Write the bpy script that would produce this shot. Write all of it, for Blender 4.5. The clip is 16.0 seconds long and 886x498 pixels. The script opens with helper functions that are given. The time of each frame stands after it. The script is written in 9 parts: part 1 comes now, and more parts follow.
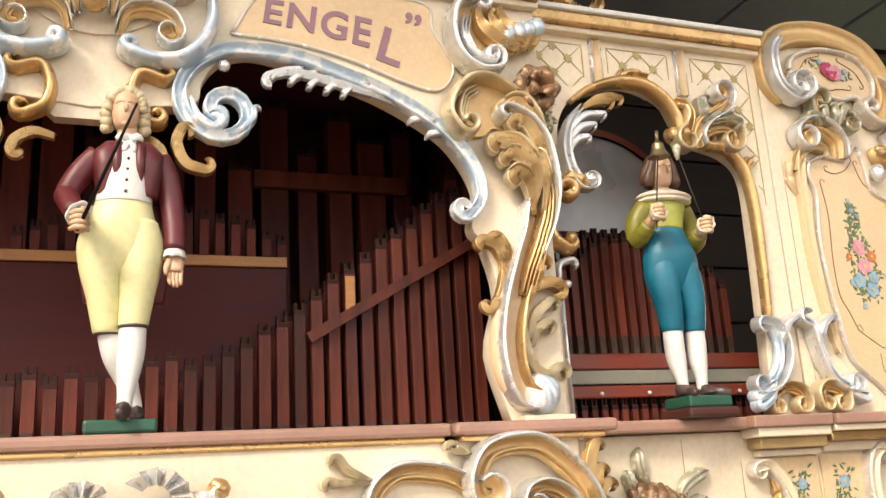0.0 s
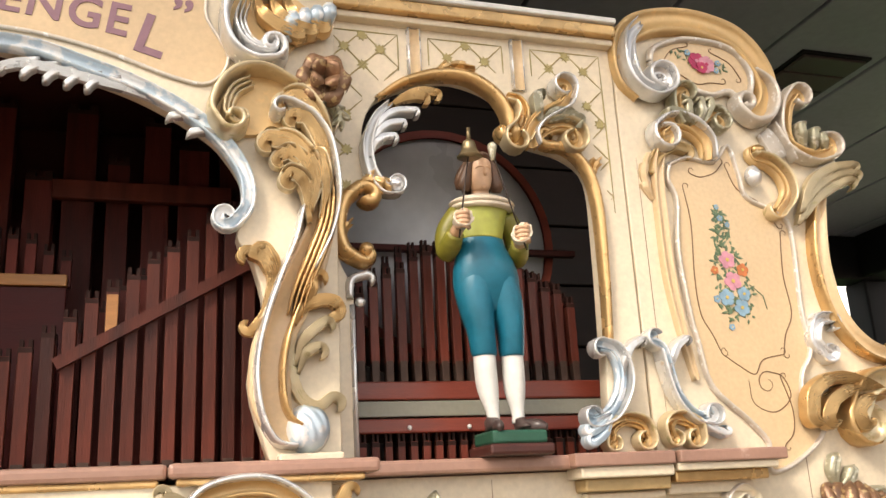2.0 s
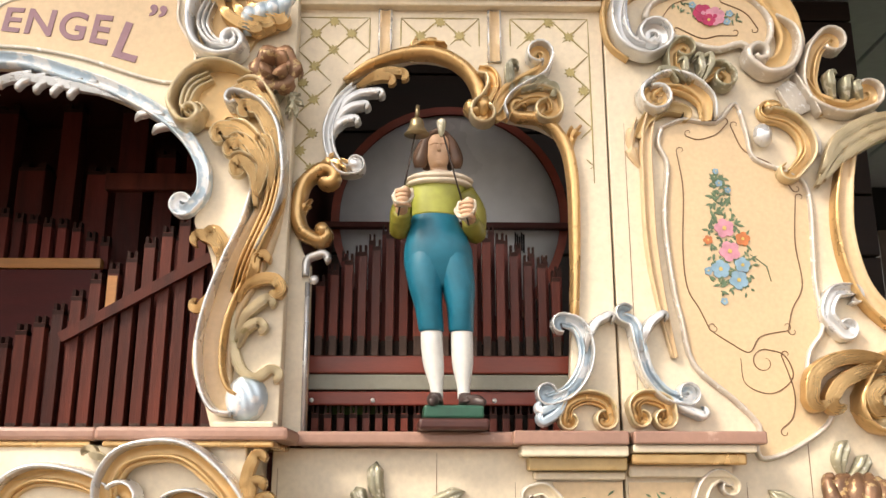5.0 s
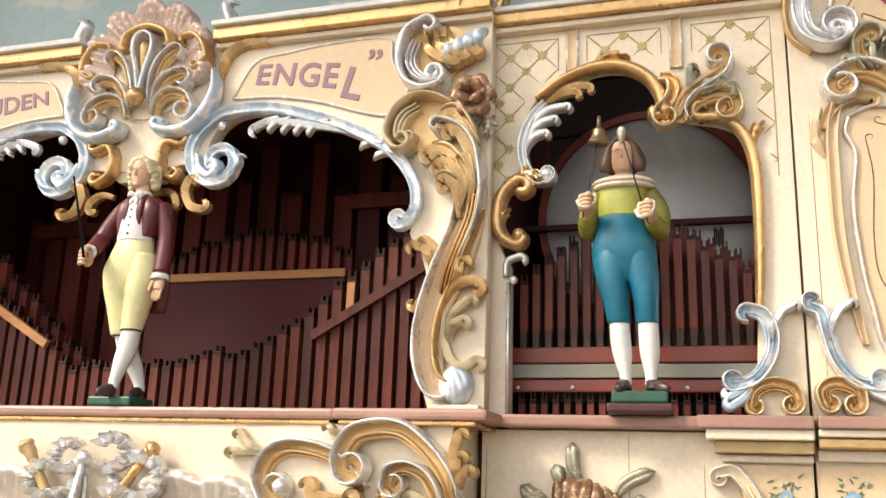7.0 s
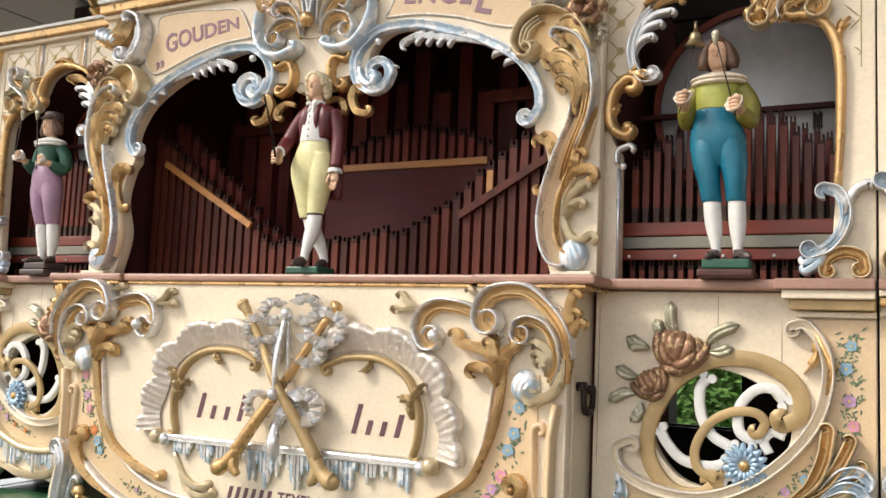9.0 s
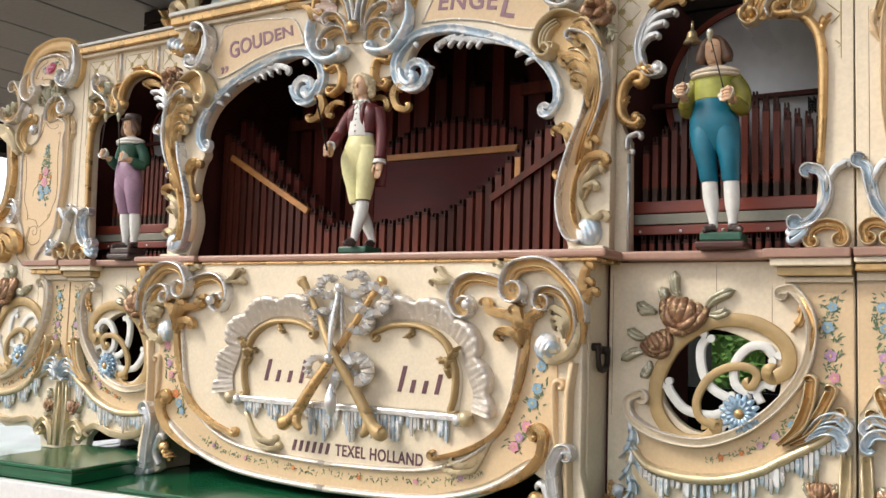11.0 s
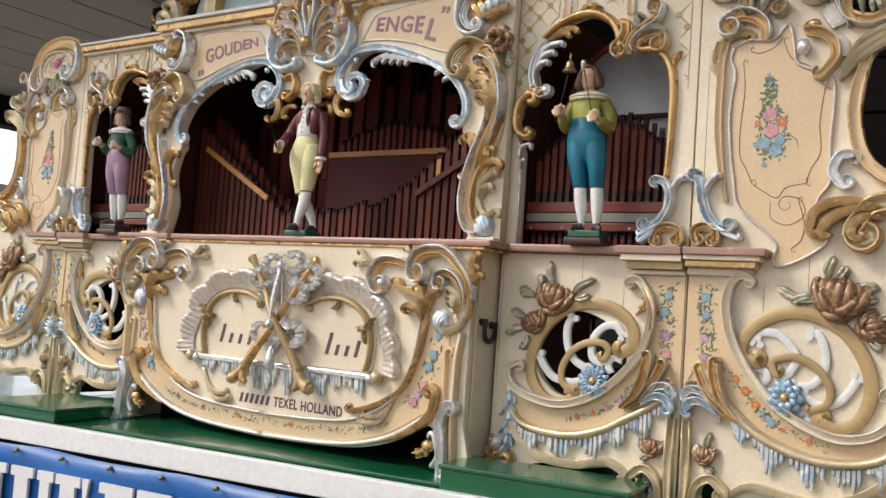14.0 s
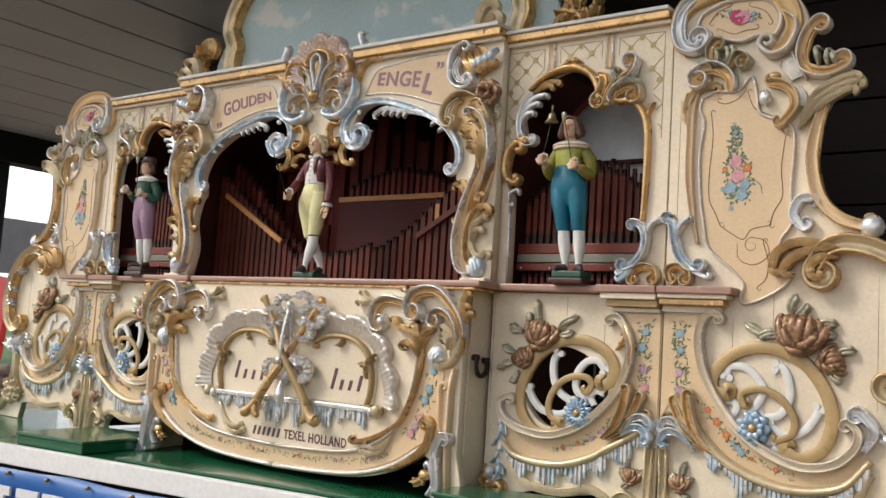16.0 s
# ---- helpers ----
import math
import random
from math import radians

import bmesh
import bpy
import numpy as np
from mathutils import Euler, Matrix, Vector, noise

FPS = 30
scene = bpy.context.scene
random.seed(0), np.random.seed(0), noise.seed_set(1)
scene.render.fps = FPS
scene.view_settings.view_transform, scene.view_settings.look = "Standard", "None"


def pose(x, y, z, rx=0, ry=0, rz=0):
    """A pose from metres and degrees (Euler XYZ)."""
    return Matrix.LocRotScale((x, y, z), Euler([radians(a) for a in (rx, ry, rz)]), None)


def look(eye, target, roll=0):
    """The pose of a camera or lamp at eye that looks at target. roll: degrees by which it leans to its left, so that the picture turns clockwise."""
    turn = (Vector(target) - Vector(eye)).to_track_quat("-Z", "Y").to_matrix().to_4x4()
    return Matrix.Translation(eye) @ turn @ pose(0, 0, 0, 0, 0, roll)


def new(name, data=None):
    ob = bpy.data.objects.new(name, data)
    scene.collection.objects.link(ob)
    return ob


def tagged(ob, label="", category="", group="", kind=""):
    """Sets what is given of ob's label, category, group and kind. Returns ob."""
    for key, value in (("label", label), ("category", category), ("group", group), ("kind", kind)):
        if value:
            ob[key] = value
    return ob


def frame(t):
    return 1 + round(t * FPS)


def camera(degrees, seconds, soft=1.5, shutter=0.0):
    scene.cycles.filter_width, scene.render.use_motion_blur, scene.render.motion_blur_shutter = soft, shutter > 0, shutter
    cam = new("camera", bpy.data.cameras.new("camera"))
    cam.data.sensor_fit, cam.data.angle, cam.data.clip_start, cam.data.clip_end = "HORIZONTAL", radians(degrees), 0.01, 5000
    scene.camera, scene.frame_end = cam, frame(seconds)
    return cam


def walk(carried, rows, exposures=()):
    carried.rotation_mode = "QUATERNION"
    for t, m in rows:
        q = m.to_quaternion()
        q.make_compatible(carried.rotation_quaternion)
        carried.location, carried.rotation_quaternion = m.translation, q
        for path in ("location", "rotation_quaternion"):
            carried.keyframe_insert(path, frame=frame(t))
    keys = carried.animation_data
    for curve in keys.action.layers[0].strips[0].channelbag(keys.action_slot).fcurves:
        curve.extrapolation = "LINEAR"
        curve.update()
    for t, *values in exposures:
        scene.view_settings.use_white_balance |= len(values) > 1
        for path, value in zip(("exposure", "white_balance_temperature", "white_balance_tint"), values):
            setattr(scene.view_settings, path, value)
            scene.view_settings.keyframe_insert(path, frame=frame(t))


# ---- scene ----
cam = camera(51.7, 16.0)
PATH = [
    (0, (0.04, -1.354, 1.912), (0.716, 0.459, 2.416), -3.3),
    (0.5, (0.144, -1.364, 1.92), (0.831, 0.458, 2.376), -1.9),
    (1, (0.24, -1.31, 1.92), (0.926, 0.498, 2.43), -0.7),
    (1.5, (0.356, -1.278, 1.921), (1.055, 0.512, 2.472), -2.0),
    (2, (0.488, -1.3, 1.92), (1.084, 0.524, 2.484), -3.1),
    (2.5, (0.631, -1.343, 1.926), (1.118, 0.525, 2.449), -0.9),
    (3, (0.722, -1.327, 1.928), (1.149, 0.565, 2.414), -1.2),
    (3.2, (0.754, -1.313, 1.929), (1.145, 0.59, 2.402), -0.7),
    (5.3, (0.984, -1.415, 1.905), (0.965, 0.512, 2.44), 0.1),
    (5.5, (0.983, -1.428, 1.901), (0.939, 0.495, 2.449), 0.1),
    (6, (1.031, -1.462, 1.9), (0.851, 0.448, 2.467), -0.1),
    (6.5, (1.097, -1.493, 1.897), (0.699, 0.387, 2.45), 1.9),
    (7, (1.136, -1.533, 1.878), (0.566, 0.317, 2.383), 2.0),
    (7.5, (1.136, -1.625, 1.868), (0.49, 0.218, 2.3), 1.4),
    (8, (1.186, -1.705, 1.864), (0.475, 0.132, 2.208), 1.3),
    (8.5, (1.264, -1.775, 1.858), (0.462, 0.032, 2.158), 1.6),
    (9, (1.345, -1.82, 1.852), (0.417, -0.061, 2.06), 2.5),
    (9.5, (1.365, -1.881, 1.839), (0.393, -0.143, 2.03), 2.1),
    (9.7, (1.377, -1.902, 1.822), (0.394, -0.168, 1.986), 1.9),
    (11.8, (1.656, -2.083, 1.823), (0.588, -0.4, 1.98), 1.8),
    (12, (1.685, -2.097, 1.819), (0.621, -0.408, 1.953), 1.9),
    (12.5, (1.779, -2.123, 1.848), (0.71, -0.44, 2.006), 1.5),
    (13, (1.894, -2.132, 1.834), (0.75, -0.507, 2.055), 3.8),
    (13.5, (1.955, -2.159, 1.82), (0.819, -0.527, 2.038), 3.8),
    (14, (2.012, -2.217, 1.806), (0.919, -0.547, 1.938), 4.1),
    (14.5, (2.082, -2.252, 1.815), (0.988, -0.582, 1.94), 4.3),
    (15, (2.171, -2.252, 1.837), (0.971, -0.656, 1.961), 3.7),
    (15.5, (2.229, -2.257, 1.816), (0.977, -0.705, 1.974), 3.9),
    (16, (2.219, -2.286, 1.826), (1.053, -0.673, 2.023), 3.7),
]
EXPOSURES = [(0, 0.58, 7200, 12), (3, 0.46, 7120, 12), (5.5, 0.60, 7060, 12), (7, 0.61, 6900, 11), (8, 0.45, 6800, 10), (9.5, 0.23, 6600, 10), (12, 0.08, 6550, 10), (14, -0.06, 6350, 10), (15.5, -0.12, 6300, 10), (16, -0.16, 6500, 10)]
walk(cam, [(t, look(e, g, r)) for t, e, g, r in PATH], EXPOSURES)

# ---- light ----
world = bpy.data.worlds.new("sky")
scene.world = world
world.use_nodes = True
wn = world.node_tree
sky = wn.nodes.new("ShaderNodeTexSky")
sky.sky_type, sky.sun_disc = "NISHITA", False
SUN_EL, SUN_AZ = radians(40), radians(228)
sky.sun_elevation, sky.sun_rotation = SUN_EL, SUN_AZ
sky.dust_density, sky.ozone_density = 4.0, 0.6
wn.links.new(sky.outputs[0], wn.nodes["Background"].inputs[0])
wn.nodes["Background"].inputs[1].default_value = 0.15
sun = new("sun", bpy.data.lights.new("sun", "SUN"))
sun.data.energy, sun.data.angle, sun.data.color = 2.0, radians(14), (1.0, 0.97, 0.92)
sun.matrix_world = look((-3.2, -2.9, 3.6), (0, 0, 0))


# ---- materials ----
def mat(name, colour, rough=0.5, metal=0.0, dark=0.7, scale=9.0, bump=0.1, grain=90.0, wear=None, wear_at=0.62, stretch=None, coat=0.0, random_tint=0.0, spec=0.5):
    """Two scales of variation: broad stains and fine grain, a wear colour in patches, and relief."""
    m = bpy.data.materials.new(name)
    m.use_nodes = True
    n, l = m.node_tree.nodes, m.node_tree.links
    b = n["Principled BSDF"]
    tc = n.new("ShaderNodeTexCoord")
    src = tc.outputs["Object"]
    if stretch:
        mp = n.new("ShaderNodeMapping")
        mp.inputs["Scale"].default_value = stretch
        l.new(src, mp.inputs[0])
        src = mp.outputs[0]
    big, fine = n.new("ShaderNodeTexNoise"), n.new("ShaderNodeTexNoise")
    for t, s, d in ((big, scale, 5), (fine, grain, 3)):
        t.inputs["Scale"].default_value, t.inputs["Detail"].default_value = s, d
        l.new(src, t.inputs["Vector"])
    ramp = n.new("ShaderNodeValToRGB")
    c = (*colour, 1)
    ramp.color_ramp.elements[0].position, ramp.color_ramp.elements[1].position = 0.3, 0.62
    ramp.color_ramp.elements[0].color = tuple(v * dark for v in colour) + (1,)
    ramp.color_ramp.elements[1].color = c
    l.new(big.outputs[0], ramp.inputs[0])
    out = ramp.outputs[0]
    mix = n.new("ShaderNodeMix")
    mix.data_type, mix.blend_type = "RGBA", "MULTIPLY"
    mix.inputs["Factor"].default_value = 0.25
    l.new(out, mix.inputs["A"])
    l.new(fine.outputs[0], mix.inputs["B"])
    out = mix.outputs["Result"]
    if wear:
        wn_ = n.new("ShaderNodeTexNoise")
        wn_.inputs["Scale"].default_value, wn_.inputs["Detail"].default_value = scale * 4, 6
        l.new(src, wn_.inputs["Vector"])
        r2 = n.new("ShaderNodeValToRGB")
        r2.color_ramp.elements[0].position, r2.color_ramp.elements[1].position = wear_at, wear_at + 0.06
        l.new(wn_.outputs[0], r2.inputs[0])
        m2 = n.new("ShaderNodeMix")
        m2.data_type = "RGBA"
        l.new(r2.outputs[0], m2.inputs["Factor"])
        l.new(out, m2.inputs["A"])
        m2.inputs["B"].default_value = (*wear, 1)
        out = m2.outputs["Result"]
    if random_tint:
        oi = n.new("ShaderNodeObjectInfo")
        mr = n.new("ShaderNodeMapRange")
        mr.inputs["To Min"].default_value, mr.inputs["To Max"].default_value = 1 - random_tint, 1 + random_tint
        l.new(oi.outputs["Random"], mr.inputs["Value"])
        m3 = n.new("ShaderNodeVectorMath")
        m3.operation = "SCALE"
        l.new(out, m3.inputs[0])
        l.new(mr.outputs[0], m3.inputs["Scale"])
        out = m3.outputs[0]
    l.new(out, b.inputs["Base Color"])
    b.inputs["Metallic"].default_value = metal
    b.inputs["Specular IOR Level"].default_value = spec
    b.inputs["Coat Weight"].default_value = coat
    mr2 = n.new("ShaderNodeMapRange")
    mr2.inputs["To Min"].default_value, mr2.inputs["To Max"].default_value = max(rough - 0.12, 0.05), min(rough + 0.12, 1)
    l.new(big.outputs[0], mr2.inputs["Value"])
    l.new(mr2.outputs[0], b.inputs["Roughness"])
    if bump:
        bp = n.new("ShaderNodeBump")
        bp.inputs["Strength"].default_value, bp.inputs["Distance"].default_value = bump, 0.004
        l.new(fine.outputs[0], bp.inputs["Height"])
        l.new(bp.outputs[0], b.inputs["Normal"])
    return m


CREAM = mat("cream_paint", (0.82, 0.71, 0.53), 0.42, 0, 0.9, 5, 0.06, 120, (0.70, 0.56, 0.38), 0.72, coat=0.1)
TAN = mat("tan_paint", (0.74, 0.55, 0.33), 0.42, 0, 0.9, 5, 0.06, 120, coat=0.1)
GOLD = mat("old_gilding", (0.72, 0.46, 0.20), 0.28, 0.62, 0.72, 16, 0.25, 70, (0.46, 0.28, 0.11), 0.63)
PALEGOLD = mat("pale_gilding", (0.76, 0.62, 0.39), 0.33, 0.4, 0.75, 16, 0.2, 70, (0.46, 0.38, 0.20), 0.6)
SILVER = mat("silver_leaf", (0.84, 0.84, 0.83), 0.27, 0.55, 0.78, 16, 0.25, 70, (0.58, 0.49, 0.38), 0.64)
BLUESILVER = mat("blue_silver", (0.55, 0.67, 0.76), 0.36, 0.3, 0.8, 9, 0.2, 70, (0.76, 0.77, 0.77), 0.5)
BRONZE = mat("copper_bronze_paint", (0.33, 0.18, 0.10), 0.42, 0.35, 0.5, 26, 0.35, 80, (0.46, 0.33, 0.17), 0.56)
LEAF = mat("olive_gilding", (0.47, 0.44, 0.31), 0.36, 0.4, 0.7, 20, 0.3, 70, (0.64, 0.61, 0.50), 0.56)
PINKSILVER = mat("rosy_silver", (0.74, 0.67, 0.58), 0.4, 0.35, 0.82, 22, 0.15, 90, (0.78, 0.77, 0.75), 0.6)
ROSYSHELL = mat("rosy_shell_paint", (0.72, 0.54, 0.44), 0.38, 0.25, 0.8, 26, 0.3, 60, (0.80, 0.76, 0.72), 0.57)
DAISYBLUE = mat("daisy_blue_silver", (0.33, 0.48, 0.62), 0.34, 0.35, 0.75, 30, 0.2, 70, (0.70, 0.76, 0.80), 0.60)
SHELF = mat("mauve_brown_paint", (0.40, 0.23, 0.17), 0.42, 0, 0.85, 6, 0.1, 100, (0.52, 0.36, 0.28), 0.68)
PIPEWOOD = mat("red_brown_pipe_wood", (0.122, 0.027, 0.015), 0.5, 0, 0.5, 6, 0.2, 60, stretch=(8, 8, 1), random_tint=0.4, spec=0.25)
PIPEBACK = mat("dark_pipe_wood", (0.135, 0.027, 0.020), 0.55, 0, 0.55, 6, 0.2, 60, stretch=(8, 8, 1), random_tint=0.4, spec=0.2)
ORANGEWOOD = mat("orange_pine", (0.50, 0.22, 0.06), 0.45, 0, 0.75, 8, 0.15, 60, stretch=(1, 8, 8))
CAP = mat("dark_pipe_cap", (0.040, 0.016, 0.012), 0.65, 0, 0.7, 20, 0.1, spec=0.15)
FOOT = mat("grey_pipe_foot", (0.10, 0.060, 0.045), 0.55, 0.1, 0.6, 30, 0.2, spec=0.25)
WINGWOOD = mat("wing_pipe_wood", (0.175, 0.036, 0.020), 0.45, 0, 0.5, 6, 0.2, 60, stretch=(8, 8, 1), random_tint=0.35, spec=0.3)
REDWOOD = mat("red_brown_case", (0.24, 0.045, 0.025), 0.4, 0, 0.75, 7, 0.1, 60, stretch=(1, 6, 6))
CASE = mat("dark_case_interior", (0.085, 0.022, 0.018), 0.7, 0, 0.6, 5, 0.1, spec=0.2)
GREYGREEN = mat("grey_green_strip", (0.30, 0.29, 0.23), 0.5, 0, 0.85, 6, 0.1)
BLACK = mat("black_paint", (0.008, 0.008, 0.008), 0.7, 0, 0.7, 5, 0.1, spec=0.2)
GREEN = mat("green_gloss_paint", (0.012, 0.13, 0.055), 0.22, 0, 0.75, 4, 0.05, 60, (0.03, 0.17, 0.09), 0.7, coat=0.3)
WHITE = mat("white_paint", (0.88, 0.88, 0.87), 0.4, 0, 0.95, 4, 0.05, 60, (0.60, 0.57, 0.52), 0.78)
BLUE = mat("blue_vinyl", (0.010, 0.125, 0.42), 0.42, 0, 0.8, 3, 0.1, 40)
LETTERWHITE = mat("white_vinyl_print", (0.82, 0.82, 0.82), 0.45, 0, 0.95, 3, 0.0)
CEIL = mat("grey_ceiling_board", (0.36, 0.40, 0.46), 0.5, 0, 0.85, 1.5, 0.05, 30)
DARKWALL = mat("dark_brown_boards", (0.022, 0.012, 0.009), 0.6, 0, 0.6, 3, 0.2, 40, stretch=(0.5, 1, 6), spec=0.25)
DRUMSKIN = mat("grey_drum_skin", (0.78, 0.80, 0.83), 0.3, 0, 0.85, 4, 0.05, 30)
MAUVE = mat("mauve_lettering", (0.30, 0.16, 0.20), 0.5, 0, 0.85, 20, 0.05)
SCRIPT = mat("dark_plum_script", (0.14, 0.055, 0.07), 0.5, 0, 0.85, 20, 0.05)
HONEY = mat("honey_paint", (0.74, 0.50, 0.23), 0.40, 0.2, 0.85, 8, 0.15, 80, (0.70, 0.46, 0.20), 0.6)
OCHRE = mat("dull_ochre_gilding", (0.50, 0.35, 0.16), 0.42, 0.15, 0.75, 12, 0.15, 80, (0.38, 0.25, 0.10), 0.62)
DARKRED = mat("dark_red_panel", (0.080, 0.011, 0.010), 0.5, 0, 0.75, 6, 0.1, 60, stretch=(1, 6, 6), spec=0.2)
OLIVE = mat("olive_gold_line", (0.46, 0.37, 0.15), 0.45, 0.3, 0.7, 30, 0.05)
BROWNLINE = mat("brown_line_paint", (0.20, 0.10, 0.04), 0.5, 0, 0.8, 30, 0.0)
PINK = mat("pink_petal_paint", (0.74, 0.33, 0.42), 0.5, 0, 0.7, 60, 0.0)
CRIMSON = mat("crimson_petal_paint", (0.52, 0.03, 0.12), 0.5, 0, 0.6, 60, 0.0)
SKYBLUE = mat("blue_petal_paint", (0.28, 0.46, 0.60), 0.5, 0, 0.7, 60, 0.0)
LILAC = mat("lilac_petal_paint", (0.58, 0.34, 0.55), 0.5, 0, 0.7, 60, 0.0)
ORANGE = mat("orange_petal_paint", (0.70, 0.22, 0.07), 0.5, 0, 0.7, 60, 0.0)
LEAFPAINT = mat("green_leaf_paint", (0.16, 0.24, 0.13), 0.5, 0, 0.55, 60, 0.0)
YELLOWDOT = mat("yellow_dot_paint", (0.75, 0.55, 0.15), 0.5, 0, 0.8, 60, 0.0)
FLESH = mat("painted_flesh", (0.72, 0.46, 0.29), 0.45, 0, 0.85, 30, 0.05)
HAIRBROWN = mat("brown_hair_paint", (0.11, 0.055, 0.03), 0.5, 0, 0.7, 60, 0.2)
WIG = mat("cream_wig_paint", (0.72, 0.60, 0.38), 0.5, 0, 0.7, 60, 0.3)
TEAL = mat("teal_cloth_paint", (0.003, 0.155, 0.24), 0.42, 0, 0.75, 24, 0.15, 70, (0.005, 0.12, 0.19), 0.64)
CHARTREUSE = mat("yellow_green_paint", (0.42, 0.44, 0.08), 0.45, 0, 0.7, 20, 0.1)
OLIVESLEEVE = mat("olive_sleeve_paint", (0.24, 0.22, 0.03), 0.45, 0, 0.7, 20, 0.1)
STOCKING = mat("white_stocking_paint", (0.78, 0.78, 0.74), 0.45, 0, 0.9, 20, 0.05)
SHOE = mat("dark_shoe_paint", (0.07, 0.045, 0.04), 0.4, 0, 0.7, 30, 0.05)
YELLOWCLOTH = mat("pale_yellow_breeches", (0.80, 0.76, 0.40), 0.45, 0, 0.9, 20, 0.05)
BURGUNDY = mat("burgundy_coat_paint", (0.13, 0.018, 0.022), 0.42, 0, 0.7, 20, 0.08)
DARKGREEN = mat("dark_green_jacket", (0.02, 0.10, 0.06), 0.45, 0, 0.7, 20, 0.08)
MAUVECLOTH = mat("mauve_breeches_paint", (0.36, 0.22, 0.32), 0.45, 0, 0.8, 20, 0.08)
COLLAR = mat("cream_collar_paint", (0.74, 0.64, 0.50), 0.45, 0, 0.8, 30, 0.1, 80, (0.55, 0.42, 0.30), 0.62)
PLINTHRED = mat("dark_red_plinth", (0.075, 0.020, 0.014), 0.5, 0, 0.7, 20, 0.1)
IRON = mat("dark_iron", (0.05, 0.035, 0.03), 0.5, 0.6, 0.7, 30, 0.1)
BRASS = mat("dull_brass", (0.36, 0.28, 0.16), 0.4, 0.8, 0.6, 30, 0.1)
GRASS = mat("lawn_grass", (0.07, 0.20, 0.03), 0.8, 0, 0.5, 12, 0.4, 80)
HEDGE = mat("hedge_leaves", (0.13, 0.30, 0.05), 0.6, 0, 0.5, 8, 0.0, 30)
PLASTER = mat("worn_plaster", (0.40, 0.35, 0.31), 0.8, 0, 0.75, 4, 0.2, 40, (0.30, 0.26, 0.23), 0.6)
SLATEPAINT = mat("slate_blue_paint", (0.030, 0.038, 0.060), 0.55, 0, 0.7, 5, 0.15, 40)
EASTWALL = mat("brown_side_boards", (0.10, 0.065, 0.045), 0.6, 0, 0.7, 3, 0.2, 40, stretch=(1, 0.5, 6))
DIRT = mat("sandy_ground", (0.36, 0.27, 0.19), 0.9, 0, 0.75, 1.5, 0.4, 30)
STONE = mat("rubble_stone", (0.24, 0.19, 0.15), 0.85, 0, 0.6, 6, 0.5, 30)
BARK = mat("tree_bark", (0.10, 0.07, 0.05), 0.9, 0, 0.6, 8, 0.5, 40)
FOLIAGE = mat("tree_leaves", (0.05, 0.11, 0.03), 0.6, 0, 0.5, 4, 0.0, 30)
REDPAINT = mat("red_cart_paint", (0.50, 0.02, 0.02), 0.35, 0, 0.85, 4, 0.05)
CANVAS = mat("grey_awning_canvas", (0.16, 0.16, 0.17), 0.8, 0, 0.8, 4, 0.1)
PALEWOOD = mat("pale_pole_wood", (0.45, 0.36, 0.25), 0.6, 0, 0.8, 6, 0.1)
PAINTSKY = mat("painted_sky", (0.48, 0.62, 0.62), 0.45, 0, 0.82, 1.6, 0.05, 60, (0.60, 0.62, 0.57), 0.52)

MIRROR = [1]


def finish(name, bm, mats, parent=None, label=""):
    if MIRROR[0] < 0:
        bmesh.ops.scale(bm, vec=(-1, 1, 1), verts=bm.verts)
        bmesh.ops.reverse_faces(bm, faces=bm.faces)
    me = bpy.data.meshes.new(name)
    bm.to_mesh(me)
    bm.free()
    for m in mats if isinstance(mats, (list, tuple)) else (mats,):
        me.materials.append(m)
    ob = new(name, me)
    if parent:
        ob.parent = parent
    if label:
        ob["label"] = label
    return ob


SPLIT = {"edge_knob", "outer_shell", "rose_leaf", "rim_leaf", "scroll_leaf", "side_leaf", "field_leaf", "fret_scroll", "fret_oval", "bud_leaf", "band_leaf", "flower_leaf", "gilt_stem", "painted_line", "border_rim", "crest_plume", "crest_boss", "silver_scroll", "gilt_frame", "console_leaf", "ribbon_bow", "arch_rim"}


def part(name, bm, mats, parent, label=""):
    """One mesh under a thing or part; carvings made of loose pieces become one part a piece."""
    if name not in SPLIT:
        return finish(name, bm, mats, parent, label)
    bm.verts.index_update()
    seen, groups = set(), []
    for v in bm.verts:
        if v in seen:
            continue
        stack, grp = [v], []
        seen.add(v)
        while stack:
            w = stack.pop()
            grp.append(w)
            for e in w.link_edges:
                o = e.other_vert(w)
                if o not in seen:
                    seen.add(o)
                    stack.append(o)
        groups.append(grp)
    ob = None
    for grp in groups:
        piece = bmesh.new()
        at = {v: piece.verts.new(v.co) for v in grp}
        for f in {f for v in grp for f in v.link_faces}:
            g = piece.faces.new([at[v] for v in f.verts])
            g.smooth, g.material_index = f.smooth, f.material_index
        ob = finish(name, piece, mats, parent, label)
    bm.free()
    return ob


def thing(name, label, category, group="", kind=""):
    return tagged(new(name), label, category, group, kind)


# ---- shape helpers; the facade lies in x and z, its front looks to -y ----
def spline(ctrl, n=8):
    """Smooth line through control points."""
    p = [np.array(c, float) for c in ctrl]
    p = [2 * p[0] - p[1]] + p + [2 * p[-1] - p[-2]]
    out = []
    for i in range(1, len(p) - 2):
        for k in range(n):
            t = k / n
            a, b, c, d = p[i - 1:i + 3]
            out.append(0.5 * (2 * b + (c - a) * t + (2 * a - 5 * b + 4 * c - d) * t * t + (3 * b - a - 3 * c + d) * t ** 3))
    out.append(p[-2])
    return out


